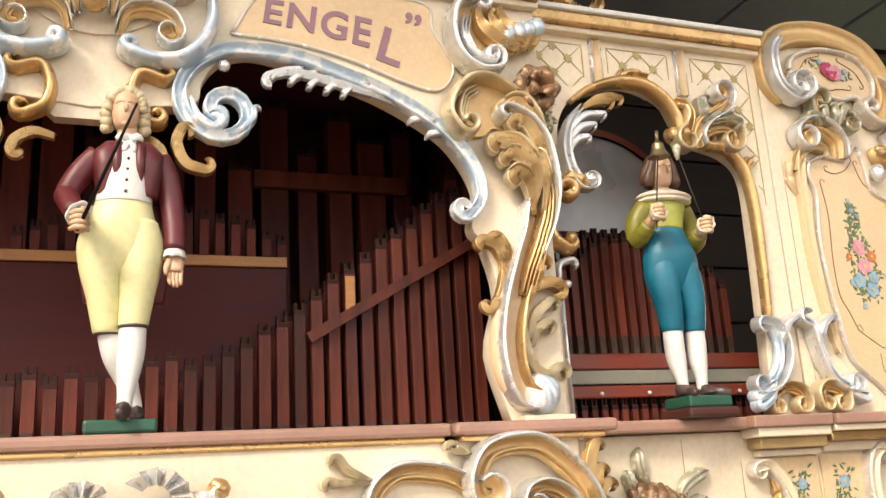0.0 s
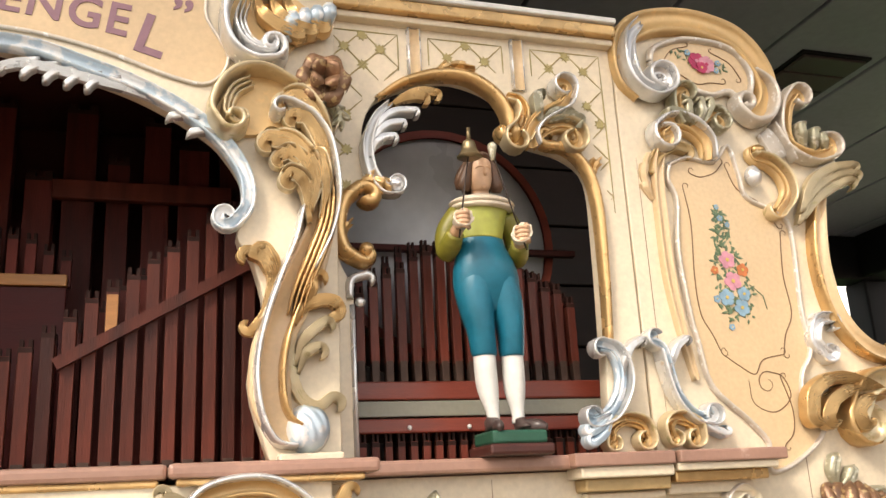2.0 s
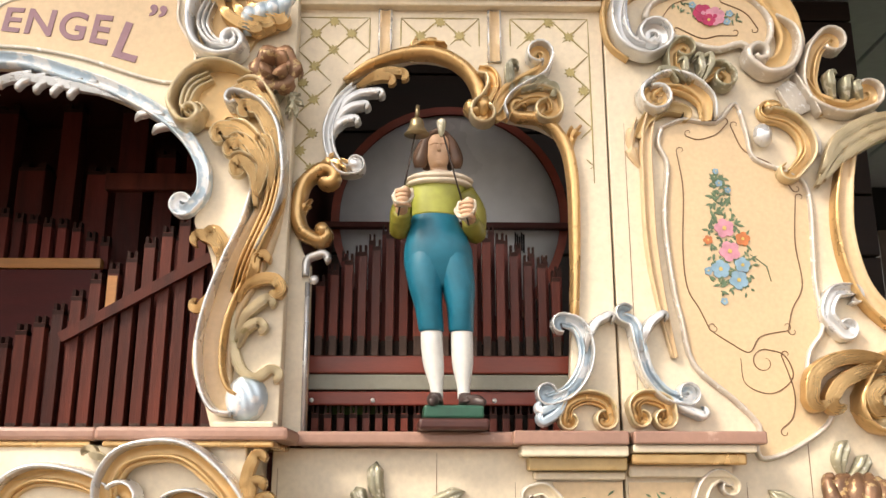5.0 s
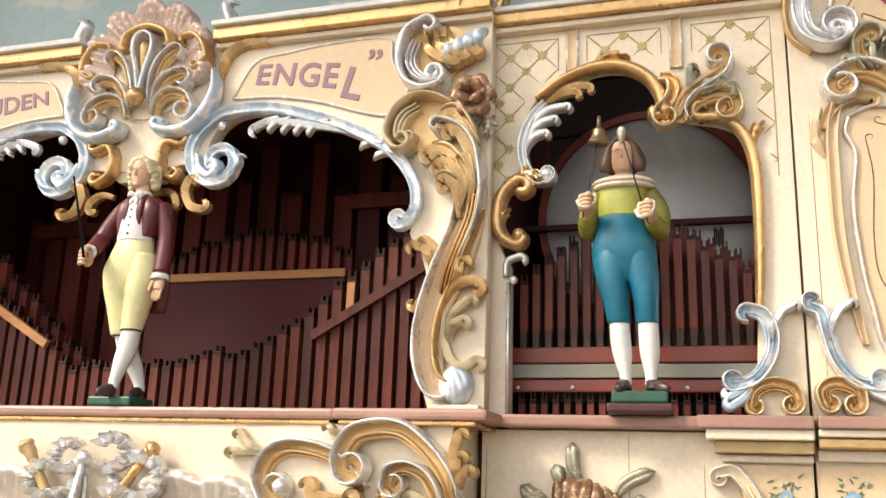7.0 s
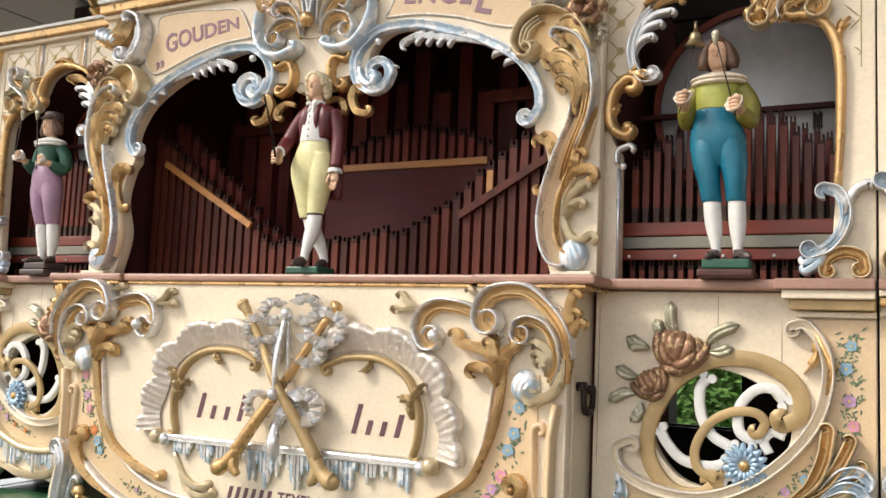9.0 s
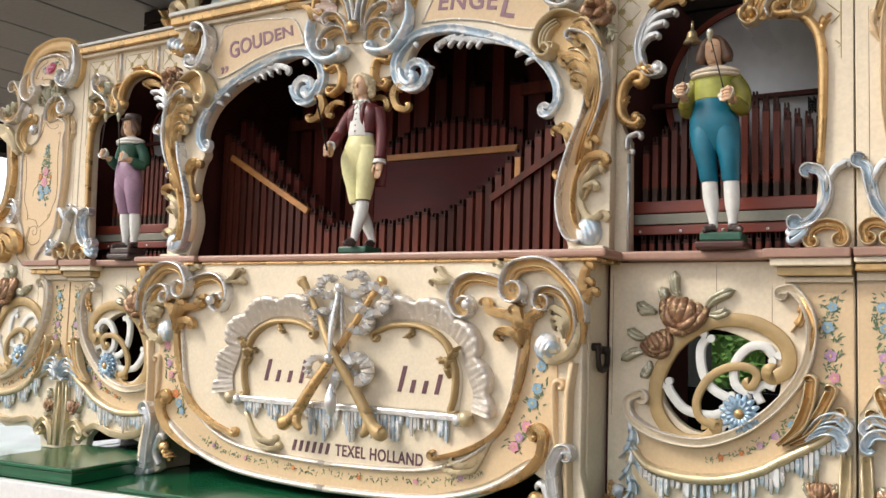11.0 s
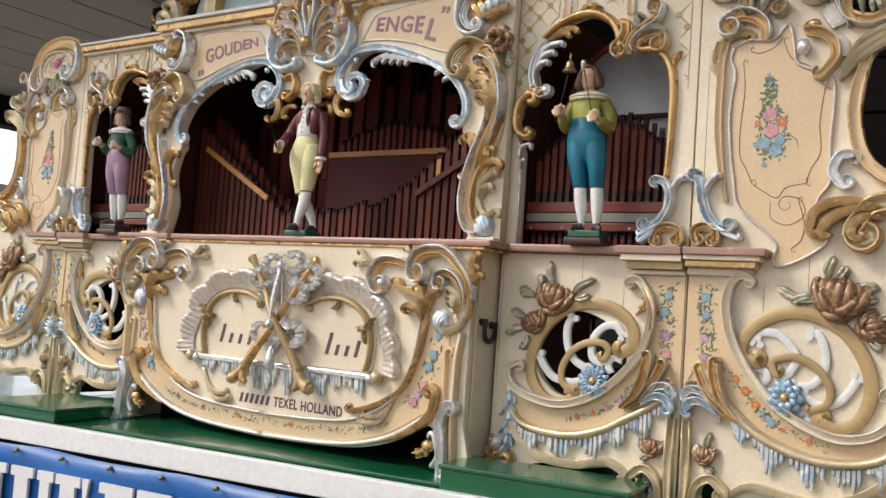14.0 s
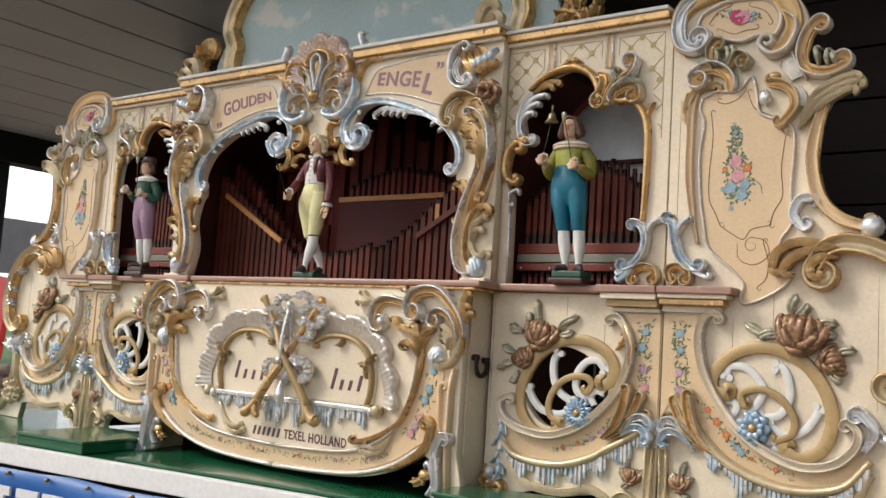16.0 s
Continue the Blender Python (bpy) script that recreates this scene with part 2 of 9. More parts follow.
def curled(ctrl, end=None, start=None, n=8):
    """A smooth line in the facade with volutes: end or start = (radius, turns, hand)."""
    pts = [np.array(p, float) for p in spline(ctrl, n)]

    def volute(a, b, curl):
        r0, turns, hand = curl
        d = b - a
        ang, p, out = math.atan2(d[1], d[0]), b.copy(), []
        steps = max(6, int(14 * turns))
        for k in range(steps):
            r = r0 * (1 - 0.72 * k / steps)
            da = 2 * math.pi * turns / steps
            ang += hand * da
            p = p + r * da * np.array((math.cos(ang), math.sin(ang)))
            out.append(p)
        return out
    if end:
        pts = pts + volute(pts[-2], pts[-1], end)
    if start:
        pts = volute(pts[1], pts[0], start)[::-1] + pts
    return pts


ROUND = ((-1, 0), (-0.92, 0.45), (-0.62, 0.82), (0, 1), (0.62, 0.82), (0.92, 0.45), (1, 0))
FLUTED = ((-1, 0), (-0.98, 0.8), (-0.74, 1), (-0.5, 0.62), (0, 0.42), (0.5, 0.62), (0.74, 1), (0.98, 0.8), (1, 0))
RIDGED = ((-1, 0), (-0.95, 0.5), (-0.82, 0.62), (-0.68, 0.22), (-0.5, 0.85), (-0.34, 0.45), (-0.16, 1), (0.02, 0.5), (0.2, 0.98), (0.38, 0.42), (0.54, 0.82), (0.7, 0.22), (0.82, 0.6), (0.95, 0.48), (1, 0))
STEP = ((-1, 0), (-1, 0.5), (-0.55, 0.6), (-0.5, 1), (0.5, 1), (0.55, 0.6), (1, 0.5), (1, 0))


def sweep(bm, pts, y, width, height, profile=ROUND, taper=(0.5, 0.5), edge=0, inner=0, bulb=0.0):
    """A raised moulding along a line in the facade: half widths and height taper to both ends. edge and inner: material slots."""
    n = len(pts)
    rows = []
    for i, p in enumerate(pts):
        a, b = pts[max(i - 1, 0)], pts[min(i + 1, n - 1)]
        d = np.array(b) - np.array(a)
        d = d / (np.linalg.norm(d) + 1e-9)
        s = np.array((-d[1], d[0]))
        u = i / (n - 1)
        f = taper[0] + (1 - taper[0]) * min(1, u * 3.2) if u < 0.5 else taper[1] + (1 - taper[1]) * min(1, (1 - u) * 3.2)
        rows.append([bm.verts.new((p[0] + s[0] * w * width * f, y - h * height * (0.5 + 0.5 * f), p[1] + s[1] * w * width * f)) for w, h in profile])
    m = len(profile)
    for i in range(n - 1):
        for k in range(m - 1):
            fc = bm.faces.new((rows[i][k], rows[i + 1][k], rows[i + 1][k + 1], rows[i][k + 1]))
            fc.smooth = True
            fc.material_index = edge if k < m // 4 or k >= m - 1 - m // 4 else inner
    for r, flip in ((rows[0], False), (rows[-1], True)):
        c = bm.verts.new(sum((v.co for v in r), Vector()) / m)
        for k in range(m - 1):
            f = bm.faces.new((r[k], r[k + 1], c) if not flip else (r[k + 1], r[k], c))
            f.material_index = edge
    if bulb:
        p = pts[-1]
        ball(bm, (p[0], y - height * 0.6, p[1]), bulb, edge)
    return [v for r in rows for v in r]


def ball(bm, c, r, slot=0, seg=10, squash=(1, 1, 1)):
    res = bmesh.ops.create_uvsphere(bm, u_segments=seg, v_segments=max(5, seg * 2 // 3), radius=r)
    for v in res["verts"]:
        v.co = Vector((v.co.x * squash[0], v.co.y * squash[1], v.co.z * squash[2])) + Vector(c)
    for f in {f for v in res["verts"] for f in v.link_faces}:
        f.smooth, f.material_index = True, slot
    return res["verts"]


THIN = ((-1, 0), (-0.8, 0.72), (-0.3, 1), (0.05, 0.78), (0.4, 0.95), (0.85, 0.6), (1, 0))


def link(bm, those, v):
    """A hidden sliver that ties a strand, by its vertex v, to the nearest of those vertices."""
    near = sorted(those, key=lambda q: (q.co - v.co).length_squared)[:2]
    bm.faces.new((near[0], near[1], v))


def beside(pts, d):
    """The line shifted sideways by d."""
    out = []
    for i, p in enumerate(pts):
        t = np.array(pts[min(i + 1, len(pts) - 1)]) - np.array(pts[max(i - 1, 0)])
        t = t / (np.linalg.norm(t) + 1e-9)
        out.append(np.array(p) + d * np.array((-t[1], t[0])))
    return out


CUP = ((-1, 0), (-0.95, 0.75), (-0.7, 0.62), (-0.3, 0.36), (0.2, 0.34), (0.7, 0.5), (0.95, 0.6), (1, 0))


def scroll(bm, ctrl, end, start, y, w, h, side, taper=(0.45, 0.6), rim=0, body=1):
    """A hollow gilt scroll with a raised bright rim on one side and a fillet inside."""
    line = curled(ctrl, end, start, 7)
    mass = sweep(bm, line, y, w, h * 0.8, CUP, taper, body, body)
    edge = sweep(bm, beside(line, side * w * 0.86), y, w * 0.34, h, ROUND, taper, rim, rim)
    link(bm, mass, edge[0])
    fil = sweep(bm, beside(line, -side * w * 0.45)[2:-2], y, w * 0.22, h * 0.72, ROUND, (0.3, 0.3), body, body)
    link(bm, mass, fil[0])
    return mass


def strands(bm, curves, y, w, h, curl, hand, slot=0, profile=None):
    """Carved acanthus: several overlapping fluted strands, each rolled over at its tip."""
    first = None
    for i, c in enumerate(curves):
        vs = sweep(bm, curled(c, (curl, 0.55, hand), None, 6), y - 0.0025 * (i % 3), w, h, profile or RIDGED, (0.3, 0.75), slot, slot)
        if first:
            link(bm, first, vs[0])
        else:
            first = vs
    return first



BAY = ((-1, 0), (-0.85, 0.45), (-0.4, 0.9), (-0.08, 0.6), (0.08, 0.6), (0.4, 0.9), (0.85, 0.45), (1, 0))


def bay_leaf(bm, base, tip, width, y, lift, bend=0.15, slot=0):
    """A smooth pointed leaf with a sunk midrib."""
    a, b = np.array(base, float), np.array(tip, float)
    sd = np.array((-(b - a)[1], (b - a)[0]))
    sweep(bm, spline([a, a * 0.6 + b * 0.4 + sd * bend, a * 0.2 + b * 0.8 + sd * bend * 0.5, b], 5), y, width, lift, BAY, (0.3, 0.04), slot, slot)


def snail(bm, c, y, r, lift, hand, slot=0):
    """A ribbed snail boss: a dome grooved in nested crescents."""
    rows = []
    for i in range(15):
        u = i / 14
        row = []
        for k in range(28):
            a = 2 * math.pi * k / 28
            px, pz = u * math.cos(a), u * 1.12 * math.sin(a)
            d = math.hypot(px + 1.15 * hand, pz + 0.5)
            h = math.sqrt(max(0, 1 - u ** 2.4)) + 0.13 * abs(math.sin(d * 8.5)) * (1 - u ** 6)
            row.append(bm.verts.new((c[0] + px * r, y - lift * h, c[1] + pz * r)))
        rows.append(row)
    for i in range(14):
        for k in range(28):
            f = bm.faces.new((rows[i][k], rows[i][(k + 1) % 28], rows[i + 1][(k + 1) % 28], rows[i + 1][k]))
            f.smooth, f.material_index = True, slot
    bmesh.ops.remove_doubles(bm, verts=rows[0], dist=1e-5)
    bmesh.ops.recalc_face_normals(bm, faces=bm.faces)


def leaf(bm, base, tip, width, y, lift=0.02, bend=0.0, lobes=4, slot=0, curl=0.5, back=0):
    """A carved acanthus leaf from base to tip: forward-pointing toothed lobes, grooved between them, a split midrib, tip rolled forward."""
    a, b = np.array(base, float), np.array(tip, float)
    d = b - a
    side = np.array((-d[1], d[0]))
    per = 7
    n, m = per * lobes + 3, 11
    rows = []
    for i in range(n + 1):
        u = i / n
        c = a + d * u + side * bend * (math.sin(math.pi * u) * (1 - 0.3 * u) - 0.35 * max(0, u - 0.75))
        t = d + side * bend * math.pi * math.cos(math.pi * u)
        t = t / (np.linalg.norm(t) + 1e-9)
        s = np.array((-t[1], t[0]))
        ph = (i % per) / per
        lob = (ph / 0.7) ** 0.7 if ph < 0.7 else ((1 - ph) / 0.3)
        env = (0.32 + 0.78 * math.sin(math.pi * min(1, 0.08 + 0.9 * u)) ** 0.75) * (1 - 0.72 * u ** 4)
        w = width * env * (0.42 + 0.66 * lob)
        hump = 0.3 + 0.45 * math.sin(math.pi * min(1, 0.12 + 0.8 * u)) + curl * u ** 3
        row = []
        for k in range(m):
            v = k / (m - 1) * 2 - 1
            av = abs(v)
            h = hump * (1 - 0.6 * av ** 2) * (1 - 0.42 * (1 - lob) * min(1, av * 2.2))
            h += 0.16 * math.exp(-((av - 0.26) / 0.12) ** 2) - 0.10 * math.exp(-(av / 0.1) ** 2) + 0.14 * av ** 4 * lob
            q = c + s * w * v + t * width * 0.75 * av ** 1.6 * lob
            row.append(bm.verts.new((q[0], y - lift * max(h, 0.1), q[1])))
        rows.append(row)
    for i in range(n):
        for k in range(m - 1):
            f = bm.faces.new((rows[i][k], rows[i + 1][k], rows[i + 1][k + 1], rows[i][k + 1]))
            f.smooth, f.material_index = True, slot
    for k, flip in ((0, True), (m - 1, False)):
        low = [bm.verts.new((r[k].co.x, y + 0.002, r[k].co.z)) for r in rows]
        for i in range(n):
            q = (rows[i][k], low[i], low[i + 1], rows[i + 1][k])
            f = bm.faces.new(q[::-1] if flip else q)
            f.material_index = back or slot


def fan(bm, base, angle, length, width, y, count=3, spread=60, lift=0.02, slots=(0,), lobes=3, bend=0.25):
    """A spray of leaves from one point; angles in degrees in the facade, 90 is up."""
    for i in range(count):
        off = 0 if count == 1 else (i / (count - 1) - 0.5) * 2
        a = radians(angle + off * spread)
        ln = length * (1 - 0.3 * abs(off))
        leaf(bm, base, (base[0] + math.cos(a) * ln, base[1] + math.sin(a) * ln), width, y - 0.004 * (1 - abs(off)), lift, bend * off, lobes, slots[i % len(slots)])


def prism(bm, pts, y0, y1, slot=0):
    """A flat plate with this outline, front at y0, back at y1."""
    fr = [bm.verts.new((p[0], y0, p[1])) for p in pts]
    bk = [bm.verts.new((p[0], y1, p[1])) for p in pts]
    n = len(pts)
    fs = [bm.faces.new(fr), bm.faces.new(bk[::-1])]
    fs += [bm.faces.new((fr[(i + 1) % n], fr[i], bk[i], bk[(i + 1) % n])) for i in range(n)]
    for f in fs:
        f.material_index = slot
    bmesh.ops.recalc_face_normals(bm, faces=fs)
    return fr


def box(bm, x0, x1, y0, y1, z0, z1, slot=0, bevel=0.0):
    res = bmesh.ops.create_cube(bm, size=1)
    for v in res["verts"]:
        v.co = Vector(((x0 + x1) / 2 + v.co.x * (x1 - x0), (y0 + y1) / 2 + v.co.y * (y1 - y0), (z0 + z1) / 2 + v.co.z * (z1 - z0)))
    fs = {f for v in res["verts"] for f in v.link_faces}
    for f in fs:
        f.material_index = slot
    if bevel:
        out = bmesh.ops.bevel(bm, geom=list({e for f in fs for e in f.edges}), offset=bevel, segments=2, affect="EDGES", profile=0.5)
        for f in out["faces"]:
            f.material_index = slot


def tube(bm, pts, radii, slot=0, seg=10, squash=1.0):
    """A limb along points in space; squash flattens it in y."""
    rows = []
    n = len(pts)
    for i, p in enumerate(pts):
        p = Vector(p)
        d = (Vector(pts[min(i + 1, n - 1)]) - Vector(pts[max(i - 1, 0)])).normalized()
        ref = Vector((0, 1, 0)) if abs(d.y) < 0.85 else Vector((1, 0, 0))
        e1 = d.cross(ref).normalized()
        e2 = d.cross(e1)
        r = radii[i] if isinstance(radii, (list, tuple)) else radii
        rows.append([bm.verts.new(p + e1 * r * math.cos(a) + e2 * r * squash * math.sin(a)) for a in (2 * math.pi * k / seg for k in range(seg))])
    fs = []
    for i in range(n - 1):
        for k in range(seg):
            fs.append(bm.faces.new((rows[i][k], rows[i][(k + 1) % seg], rows[i + 1][(k + 1) % seg], rows[i + 1][k])))
    fs += [bm.faces.new(rows[0]), bm.faces.new(rows[-1])]
    for f in fs:
        f.smooth, f.material_index = True, slot
    bmesh.ops.recalc_face_normals(bm, faces=fs)


def smooth_tube(bm, pts, radii, slot=0, seg=12, squash=1.0, n=5):
    tube(bm, [tuple(p) for p in spline(pts, n)], [float(r[0]) for r in spline([(r,) for r in radii], n)], slot, seg, squash)


def plate(name, outline, holes, y0, y1, mats, parent, label="", bevel=0.003):
    """A board with through openings: smooth-cornered outline and holes in x and z."""
    cu = bpy.data.curves.new(name, "CURVE")
    cu.dimensions, cu.fill_mode = "2D", "BOTH"
    half = (y1 - y0) / 2
    cu.extrude, cu.bevel_depth, cu.bevel_resolution = half - bevel, bevel, 1
    for ring in (outline, *holes):
        sp = cu.splines.new("POLY")
        sp.points.add(len(ring) - 1)
        for q, p in zip(sp.points, ring):
            q.co = (p[0], p[1], 0, 1)
        sp.use_cyclic_u = True
    tmp = new("outline", cu)
    me = bpy.data.meshes.new_from_object(tmp.evaluated_get(bpy.context.evaluated_depsgraph_get()))
    bpy.data.objects.remove(tmp)
    bm = bmesh.new()
    bm.from_mesh(me)
    bpy.data.meshes.remove(me)
    for v in bm.verts:
        v.co = Vector((v.co.x, (y0 + y1) / 2 - v.co.z, v.co.y))
    bmesh.ops.remove_doubles(bm, verts=bm.verts, dist=1e-5)
    bmesh.ops.recalc_face_normals(bm, faces=bm.faces)
    for f in bm.faces:
        f.material_index = 0
    return finish(name, bm, mats, parent, label)


def writing(name, text, size, at, y, material, parent, tilt=0.0, shear=0.0, spacing=1.0, bend=None, label="", thick=0.0012, squeeze=1.0):
    """Lettering on the facade with the built-in font; never mirrored."""
    cu = bpy.data.curves.new(name, "FONT")
    cu.body, cu.size, cu.extrude, cu.shear, cu.space_character, cu.align_x = text, size, thick, shear, spacing, "CENTER"
    cu.offset = size * 0.02
    tmp = new("lettering", cu)
    me = bpy.data.meshes.new_from_object(tmp.evaluated_get(bpy.context.evaluated_depsgraph_get()))
    bpy.data.objects.remove(tmp)
    bm = bmesh.new()
    bm.from_mesh(me)
    bpy.data.meshes.remove(me)
    c, s = math.cos(radians(tilt)), math.sin(radians(tilt))
    for v in bm.verts:
        x, z, d = v.co.x * squeeze, v.co.y, v.co.z
        if bend:
            z = z * (1 + bend[1] * x) + bend[0] * x * x
        v.co = Vector((at[0] + c * x - s * z, y - d, at[1] + s * x + c * z))
    keep, MIRROR[0] = MIRROR[0], 1
    ob = finish(name, bm, material, parent, label)
    MIRROR[0] = keep
    return ob


def petals(bm, c, r, y, n=5, slot=0, eye=1, turn=0.0, thick=0.0012):
    """A painted blossom: rounded petals just proud of the board, with an eye."""
    for i in range(n):
        a = turn + 2 * math.pi * i / n
        q = (c[0] + math.cos(a) * r * 0.55, c[1] + math.sin(a) * r * 0.55)
        prism(bm, [(q[0] + r * 0.47 * math.cos(t), q[1] + r * 0.47 * math.sin(t)) for t in (2 * math.pi * k / 8 for k in range(8))], y - thick - 0.0002 * (i % 3), y, slot)
    prism(bm, [(c[0] + r * 0.22 * math.cos(t), c[1] + r * 0.22 * math.sin(t)) for t in (2 * math.pi * k / 7 for k in range(7))], y - thick - 0.001, y, eye)


LAYER = [0]


def blade(bm, base, ang, ln, w, y, slot, thick=0.0006):
    LAYER[0] = (LAYER[0] + 1) % 40
    thick += 0.00004 * LAYER[0]
    d, s = (math.cos(ang), math.sin(ang)), (-math.sin(ang), math.cos(ang))
    prism(bm, [(base[0] + d[0] * ln * u + s[0] * w * v, base[1] + d[1] * ln * u + s[1] * w * v) for u, v in ((0, 0), (0.35, 0.5), (0.7, 0.4), (1, 0), (0.7, -0.4), (0.35, -0.5))], y - thick, y, slot)


BOUQUET = (LEAFPAINT, PINK, SKYBLUE, LILAC, ORANGE, YELLOWDOT, CRIMSON)


def sprig(bm, pts, y, r, colours, rng, leaves=14):
    """A painted spray along a line: many small leaves and the blossoms given."""
    line = spline(pts, 6)
    line = [tuple(p) for p in line]
    for i in range(leaves):
        p = line[min(len(line) - 1, int((i + rng.random()) / leaves * len(line)))]
        blade(bm, (p[0] + rng.uniform(-1.25, 1.25) * r, p[1] + rng.uniform(-0.7, 0.7) * r), rng.uniform(0, 6.28), r * rng.uniform(0.45, 1.0), r * 0.22, y, 0)
    for i, col in enumerate(colours):
        p = line[int((i + 0.5) / len(colours) * (len(line) - 1))]
        petals(bm, (p[0] + rng.uniform(-0.35, 0.35) * r, p[1]), r * rng.uniform(0.62, 0.82), y - 0.0012 - 0.0006 * (i % 3), 5, col, 5, rng.random())


def thin(bm, pts, y, w, slot=0, thick=0.001):
    """A painted line."""
    sweep(bm, pts, y, w, thick, ((-1, 0), (-1, 1), (1, 1), (1, 0)), (0.5, 0.4), slot, slot)


def drips(bm, line, y, rng, long=0.05, w=0.0065, slots=(0, 1)):
    """A fringe of carved icicles hanging from a line."""
    n = int(sum(math.dist(line[i], line[i + 1]) for i in range(len(line) - 1)) / (w * 1.75))
    dense = spline(line, 12)
    for i in range(n):
        p = dense[min(len(dense) - 1, int(i / n * len(dense)))]
        ln = long * (0.45 + 0.55 * rng.random()) * (0.75 + 0.3 * math.sin(i * 0.9))
        yy = y - rng.uniform(0, 0.007)
        rows = []
        for u, f in ((0, 1), (0.7, 0.95), (1, 0.5)):
            z = p[1] - ln * u
            rows.append([bm.verts.new((p[0] + a * w * f, yy - b * w * f * 1.2, z)) for a, b in ((-1, 0), (-0.6, 1), (0.6, 1), (1, 0), (0, -0.6))])
        slot = slots[int(rng.random() * len(slots))]
        for a in range(2):
            for k in range(5):
                f = bm.faces.new((rows[a][k], rows[a][(k + 1) % 5], rows[a + 1][(k + 1) % 5], rows[a + 1][k]))
                f.material_index = slot
        bm.faces.new(rows[2]).material_index = slot


def round_petals(bm, c, r, y, rings, slot, depth):
    """Rings of (count, size, lift, breadth) of rounded, cupped petals."""
    first = []
    for la, (n, rr, lift, wd) in enumerate(rings):
        for i in range(n):
            a = 2 * math.pi * (i + 0.45 * la) / n
            ca, sa = math.cos(a), math.sin(a)
            rows = []
            for iu in range(6):
                u = iu / 5
                w = r * rr * wd * 1.35 * math.sin(math.pi * (0.18 + 0.62 * u)) ** 0.8
                row = []
                for iv in range(5):
                    v = iv / 2 - 1
                    d = r * rr * (0.12 + 0.88 * u - 0.16 * u * v * v)
                    h = depth * (0.15 + lift * (0.45 + 0.55 * math.sin(u * 2.2)) - 0.18 * v * v)
                    row.append(bm.verts.new((c[0] + ca * d - sa * w * v, y - h, c[1] + sa * d + ca * w * v)))
                rows.append(row)
            rows.append([bm.verts.new((q.co.x, y, q.co.z)) for q in rows[-1]])
            for iu in range(6):
                for iv in range(4):
                    f = bm.faces.new((rows[iu][iv], rows[iu][iv + 1], rows[iu + 1][iv + 1], rows[iu + 1][iv]))
                    f.smooth, f.material_index = True, slot
            if first:
                link(bm, first, rows[0][2])
            else:
                first = [v for r in rows for v in r]
    return first


def carved_flower(bm, c, r, y, petals_n=9, slot=0, eye=1, layers=2, depth=0.02):
    """A carved daisy with narrow rounded petals and a domed eye."""
    first = round_petals(bm, c, r, y, [(petals_n, 1 - 0.3 * la, 0.5 + 0.4 * la, 2.1 / petals_n) for la in range(layers)], slot, depth)
    link(bm, first, ball(bm, (c[0], y - depth * 0.8, c[1]), r * 0.25, eye, 10, (1, 0.6, 1))[0])


def bud_rose(bm, c, r, y, ang):
    """A half-open carved rose seen from the side: ribbed bud, wrapped petals, two petals rolled outward."""
    a = radians(ang)
    ax, sd = np.array((math.cos(a), math.sin(a))), np.array((math.sin(a), -math.cos(a)))

    joined = []

    def petal(pts, radii):
        n0 = len(bm.verts)
        smooth_tube(bm, pts, radii, 0, 10, 1, 5)
        bm.verts.ensure_lookup_table()
        if joined:
            link(bm, joined, bm.verts[n0])
        else:
            joined.extend(bm.verts[n0:])

    def at(u, v, h):
        p = np.array(c) + ax * u * r + sd * v * r
        return (p[0], y - h * r, p[1])
    for k in (-2, -1, 0, 1, 2):
        petal([at(-0.55, 0.10 * k, 0.25), at(-0.15, 0.30 * k, 0.50 - 0.07 * k * k), at(0.35, 0.33 * k, 0.52 - 0.08 * k * k), at(0.74 - 0.05 * abs(k), 0.22 * k, 0.34 - 0.04 * k * k)], [0.20 * r, 0.30 * r, 0.27 * r, 0.10 * r])
    for sx in (-1, 1):
        petal([at(-0.72, 0.05 * sx, 0.28), at(-0.52, 0.52 * sx, 0.40), at(-0.06, 0.86 * sx, 0.36), at(0.42, 0.98 * sx, 0.22), at(0.56, 0.86 * sx, 0.30)], [0.16 * r, 0.25 * r, 0.24 * r, 0.17 * r, 0.08 * r])
        petal([at(-0.60, 0.02 * sx, 0.55), at(-0.48, 0.34 * sx, 0.66), at(-0.12, 0.60 * sx, 0.60), at(0.18, 0.62 * sx, 0.48)], [0.14 * r, 0.19 * r, 0.16 * r, 0.06 * r])
    petal([at(-0.70, -0.55, 0.30), at(-0.82, -0.2, 0.50), at(-0.82, 0.2, 0.50), at(-0.70, 0.55, 0.30)], [0.10 * r, 0.20 * r, 0.20 * r, 0.10 * r])


rng = random.Random(7)

# ---- setting: ground, pavilion, deck ----
bm = bmesh.new()
for x0, x1, y0, y1 in ((-300, 300, -300, 300),):
    vs = [bm.verts.new(p) for p in ((x0, y0, 0), (x1, y0, 0), (x1, y1, 0), (x0, y1, 0))]
    bm.faces.new(vs)
tagged(finish("ground", bm, DIRT), "pale sandy trodden ground around the pavilion", "ground", kind="structure")
bm = bmesh.new()
for (x0, x1, y0, y1) in ((-3.2, 90, 4.0, 120), (-120, -19.5, -10, 120)):
    vs = [bm.verts.new(p) for p in ((x0, y0, 0.01), (x1, y0, 0.01), (x1, y1, 0.01), (x0, y1, 0.01))]
    bm.faces.new(vs)
tagged(finish("lawn", bm, GRASS), "bright green mown lawn behind the pavilion", "lawn", kind="structure")

